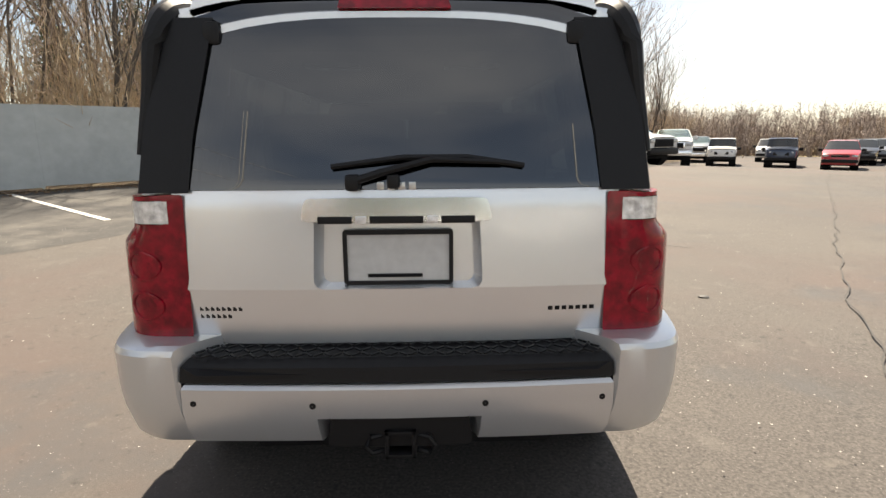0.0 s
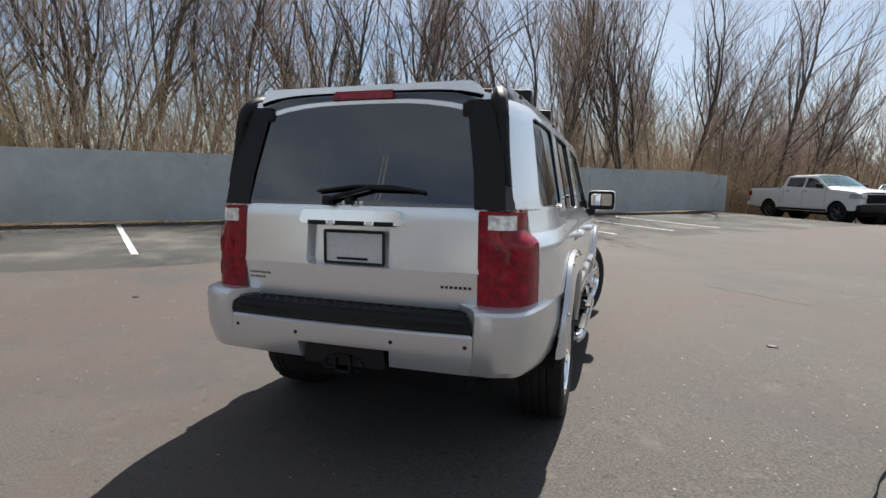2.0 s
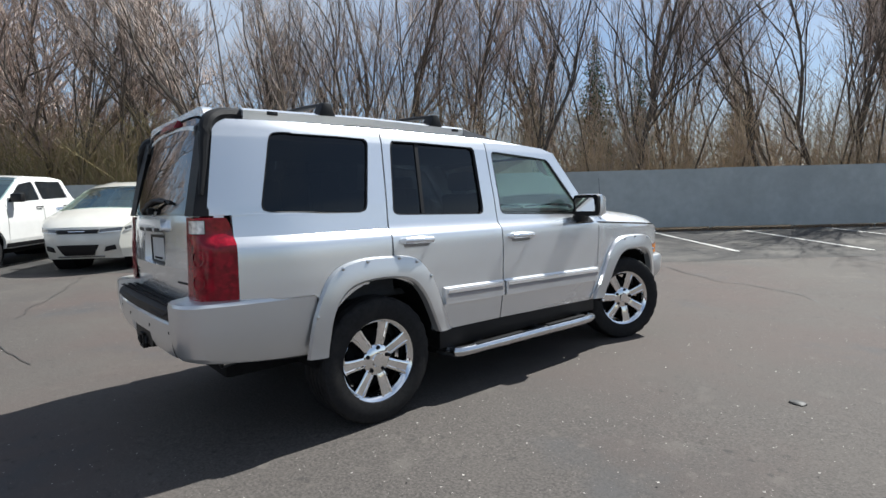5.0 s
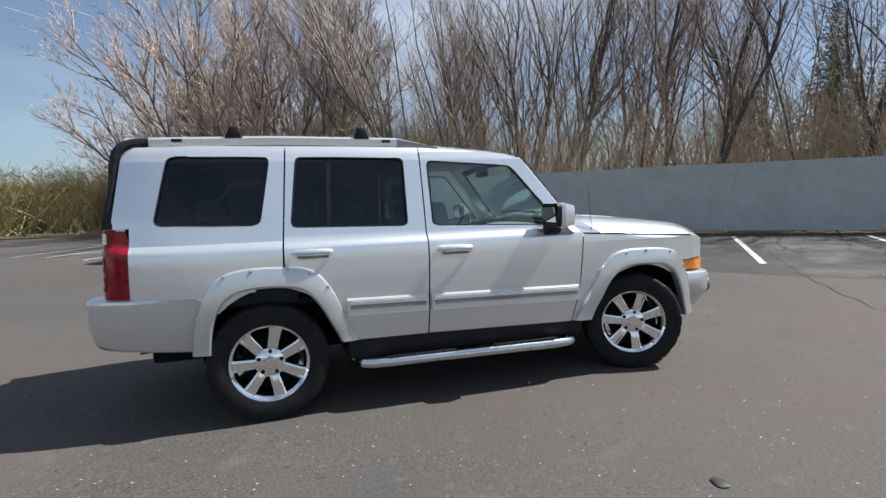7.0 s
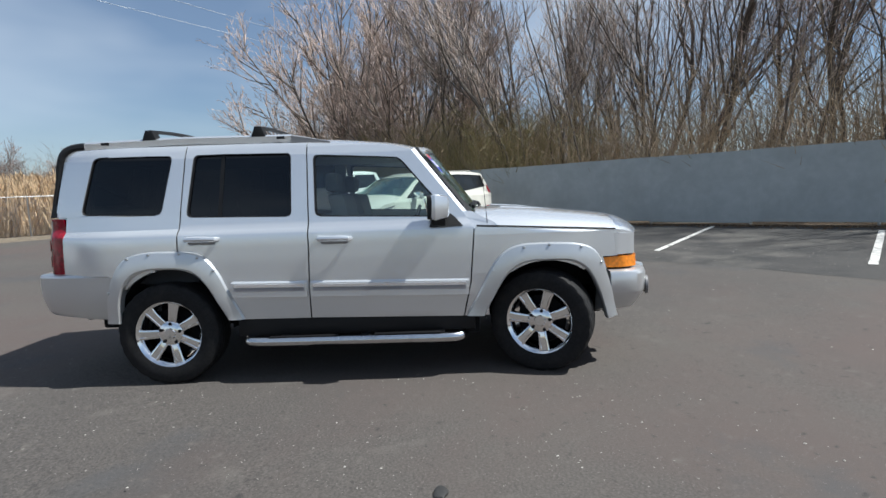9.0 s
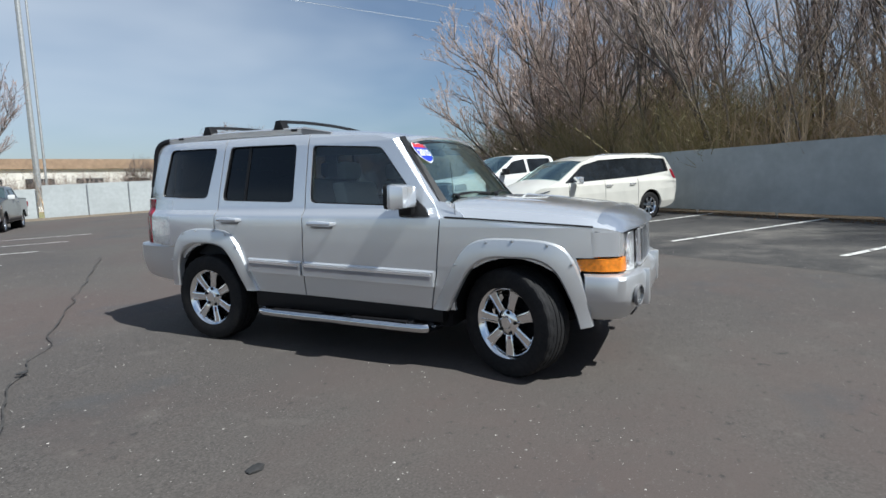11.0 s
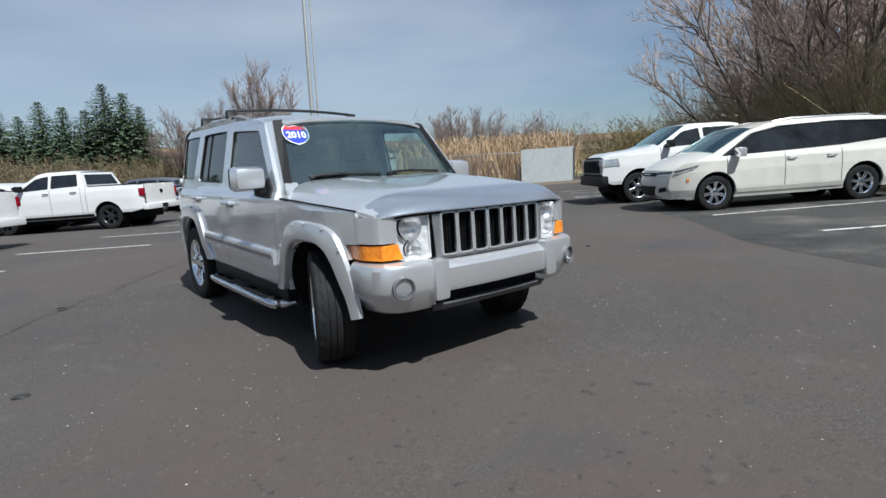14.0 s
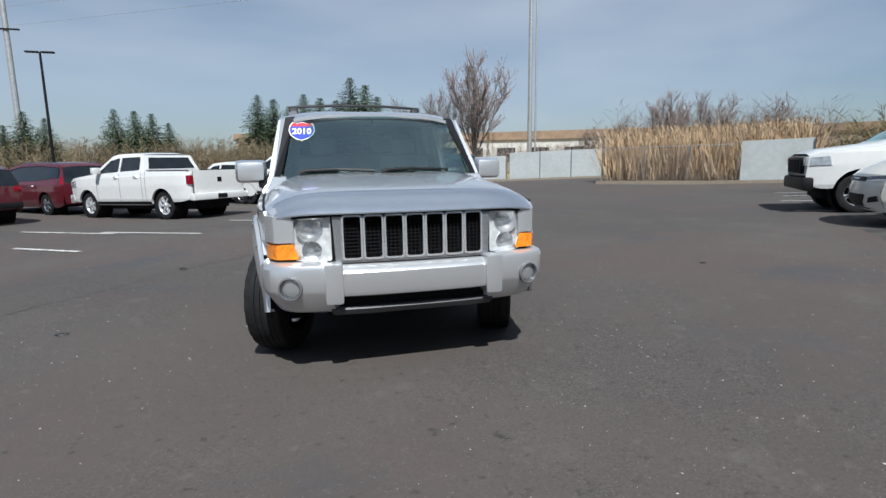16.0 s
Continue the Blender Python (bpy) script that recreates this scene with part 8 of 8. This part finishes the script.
SPRUCE = [spruce(61, 8.6), spruce(62, 7.6), spruce(63, 8.0)]
for i, (x, y, sc) in enumerate(((3.9, -50.2, 0.98), (2.4, -50.3, 1.06), (0.9, -50.2, 0.92), (-0.6, -50.2, 1.0), (-2.2, -50.1, 1.08), (-3.8, -50, 1.0), (-5.3, -49.9, 1.2), (-6.8, -49.7, 1.26), (-8.0, -49.5, 1.05), (14.6, -42.3, 0.72), (13.2, -42.7, 0.8), (12.0, -43, 0.74), (10.8, -43.2, 0.6), (21.4, -40, 0.62), (20.2, -40.4, 0.72), (19.0, -40.9, 0.62), (23, -39, 0.66), (25, -38, 0.7))):
    root = thing("spruce_tree", "dark green narrow spruce in a row across the lot", "tree", "spruce row")
    for me, name in zip(SPRUCE[i % 3], ("trunk", "crown")):
        ob = new(name, me)
        ob.parent = root
    root.matrix_basis = pose(x, y, -0.4, 0, 0, 77 * i) @ Matrix.Diagonal((sc * 1.8, sc * 1.8, sc * 1.0, 1))
for i, (a, s, sc) in enumerate(((-2.5, 12, 1.05), (1.0, 13, 1.2), (3.0, 12, 0.95), (9, 14, 1.0), (-30, 22, 0.7), (-33, 24, 0.6))):
    p = by_fence(a, s)
    root = thing("cedar_tree", "dark green conifer among the bare trees", "tree", "conifers in the wood")
    for me, name in zip(SPRUCE[(i + 1) % 3], ("trunk", "crown")):
        ob = new(name, me)
        ob.parent = root
    root.matrix_basis = pose(p.x, p.y, p.z, 0, 0, 50 * i) @ Matrix.Diagonal((sc * 0.85, sc * 0.85, sc, 1))

# ---- poles, wires and far buildings ----
GALV = material("galvanised_steel", (0.42, 0.43, 0.43), 0.5, 0.6, grain=(4, 4), vary=0.12)
BRICK = material("tan_wall", (0.42, 0.33, 0.24), 0.9, grain=(3, 5), vary=0.15)
PALE = material("pale_wall", (0.62, 0.60, 0.55), 0.85, grain=(1, 5), vary=0.15)
ROOF = material("brown_roof", (0.30, 0.21, 0.14), 0.9, grain=(2, 5), vary=0.2)


def pole(x, y, h, r0, r1, label):
    root = thing("steel_pole", label, "pole")
    bm = bmesh.new()
    tube(bm, [(x, y, rise(x, y) - 0.3), (x, y, rise(x, y) + h)], [r0, r1], 12)
    part("mast", bm, GALV, root)
    bm = bmesh.new()
    box(bm, (x - 0.35, y - 0.35, rise(x, y) - 0.3), (x + 0.35, y + 0.35, rise(x, y) + 0.4), 0.03)
    part("footing", bm, PALE, root, "concrete footing")


pole(-26.2, -51.5, 34, 0.28, 0.15, "tall pale steel pole across the lot")
pole(-26.85, -51.3, 34, 0.12, 0.08, "slimmer pale steel pole beside a taller one")
pole(26.2, -54.3, 34, 0.30, 0.16, "tall pale transmission pole far off")
arm = thing("cross_arm", "dark steel cross arm on the far transmission pole", "bracket")
bm = bmesh.new()
box(bm, (25.0, -54.15, 13.9), (26.6, -53.98, 14.06), 0.02)
part("arm", bm, PLASTIC, arm)
lamp_post = thing("street_lamp", "dark steel lot lamp post with two flat heads", "lamp")
bm = bmesh.new()
tube(bm, [(16.3, -34.4, -0.6), (16.3, -34.4, 8.6)], [0.10, 0.07], 10)
part("post", bm, PLASTIC, lamp_post)
for s in (1, -1):
    bm = bmesh.new()
    box(bm, (16.3 + s * 0.45 - 0.38, -34.55, 8.55), (16.3 + s * 0.45 + 0.38, -34.25, 8.66), 0.03)
    part("lamp_head", bm, PLASTIC, lamp_post, "flat dark lamp head")


def wire(a, b, sag, label):
    bm = bmesh.new()
    a, b = Vector(a), Vector(b)
    pts = []
    for k in range(25):
        t = k / 24
        p = a.lerp(b, t)
        p.z -= sag * 4 * t * (1 - t)
        pts.append(p)
    tube(bm, pts, 0.013, 5)
    tagged(part("power_line", bm, GALV, None), label, "cable", "power lines")


wire((26.2, -54.0, 14.2), (-76.0, 12.0, 15.0), 0.6, "thin dark power line high overhead")
wire((26.2, -54.0, 15.9), (-76.0, 12.0, 15.9), 0.5, "thin dark power line high overhead")


def shed(name, label, x, y, length, depth, h, turn, wall, roof_h=0.8, doors=6):
    root = thing(name, label, "building")
    bm = bmesh.new()
    box(bm, (-length / 2, -depth / 2, -0.5), (length / 2, depth / 2, h))
    part("wall", bm, wall, root)
    bm = bmesh.new()
    prism(bm, [(-length / 2 - 0.4, h), (length / 2 + 0.4, h), (length / 2 + 0.2, h + roof_h), (-length / 2 - 0.2, h + roof_h)], lambda u, v, w: Vector((u, -depth / 2 - 0.3 + w, v)), depth + 0.6)
    part("roof", bm, ROOF, root, "low brown roof")
    for k in range(doors):
        x0 = -length / 2 + length * (k + 0.5) / doors
        bm = bmesh.new()
        box(bm, (x0 - length / doors * 0.28, depth / 2 - 0.02, 0.9), (x0 + length / doors * 0.28, depth / 2 + 0.06, h * 0.72), 0.01)
        win = part("window", bm, FAR_GLASS, root, "dark window strip")
        bm = bmesh.new()
        box(bm, (x0 - length / doors * 0.30, depth / 2, 0.78), (x0 + length / doors * 0.30, depth / 2 + 0.12, 0.9), 0.01)
        part("sill", bm, PALE, win)
    root.matrix_basis = pose(x, y, 0.0, 0, 0, turn)


shed("low_building", "long low pale building with a brown roof beyond the reeds", -48, -68, 46, 16, 4.3, -35, PALE, 1.2, 9)
shed("low_building", "long low tan building beyond the field", -78, -48, 60, 14, 4.6, -58, BRICK, 1.0, 10)
shed("low_building", "low tan building behind the bare trees", -12, -82, 40, 14, 4.5, -8, BRICK, 1.0, 7)
shed("low_building", "brown building beyond the parked cars", 94, 96, 30, 14, 3.4, 138, BRICK, 0.8, 6)

# grass verge and kerb past the lot's end
GRASS = material("thin_green_grass", (0.11, 0.15, 0.05), 0.95, grain=(6, 6), vary=0.35, second=((0.22, 0.19, 0.09), 0.4, 0.4, 0.7))
for pts in (((-24, -8), (-33, -2), (-60, -30), (-45, -48)),):
    bm = bmesh.new()
    bm.faces.new([bm.verts.new((x, y, rise(x, y) + 0.03)) for x, y in pts])
    bmesh.ops.subdivide_edges(bm, edges=bm.edges[:], cuts=6, use_grid_fill=True)
    tagged(part("grass_verge", bm, GRASS, None), "thin green grass beyond the fence's end", "grass", kind="structure")
KERB = material("concrete_kerb", (0.24, 0.20, 0.15), 0.9, grain=(12, 5), vary=0.2)
for pts in (((-21.8, -10.6), (-19.3, -13.0), (-14.9, -17.8)), ((-22, -26.6), (-15, -30.4), (-4, -36.2))):
    for (x0, y0), (x1, y1) in zip(pts, pts[1:]):
        a, b = Vector((x0, y0, 0)), Vector((x1, y1, 0))
        side = Vector((-(b - a).y, (b - a).x, 0)).normalized() * -0.35
        bm = bmesh.new()
        prism(bm, [(0, -0.05), (1, -0.05), (1, 0.14), (0, 0.14)], lambda u, v, w: (lambda p: Vector((p.x, p.y, rise(p.x, p.y) + v)))(a.lerp(b, u) - side * (0.9 - w)), 0.35)
        tagged(part("kerb", bm, KERB, None), "low concrete kerb at the lot's end", "kerb", kind="structure")
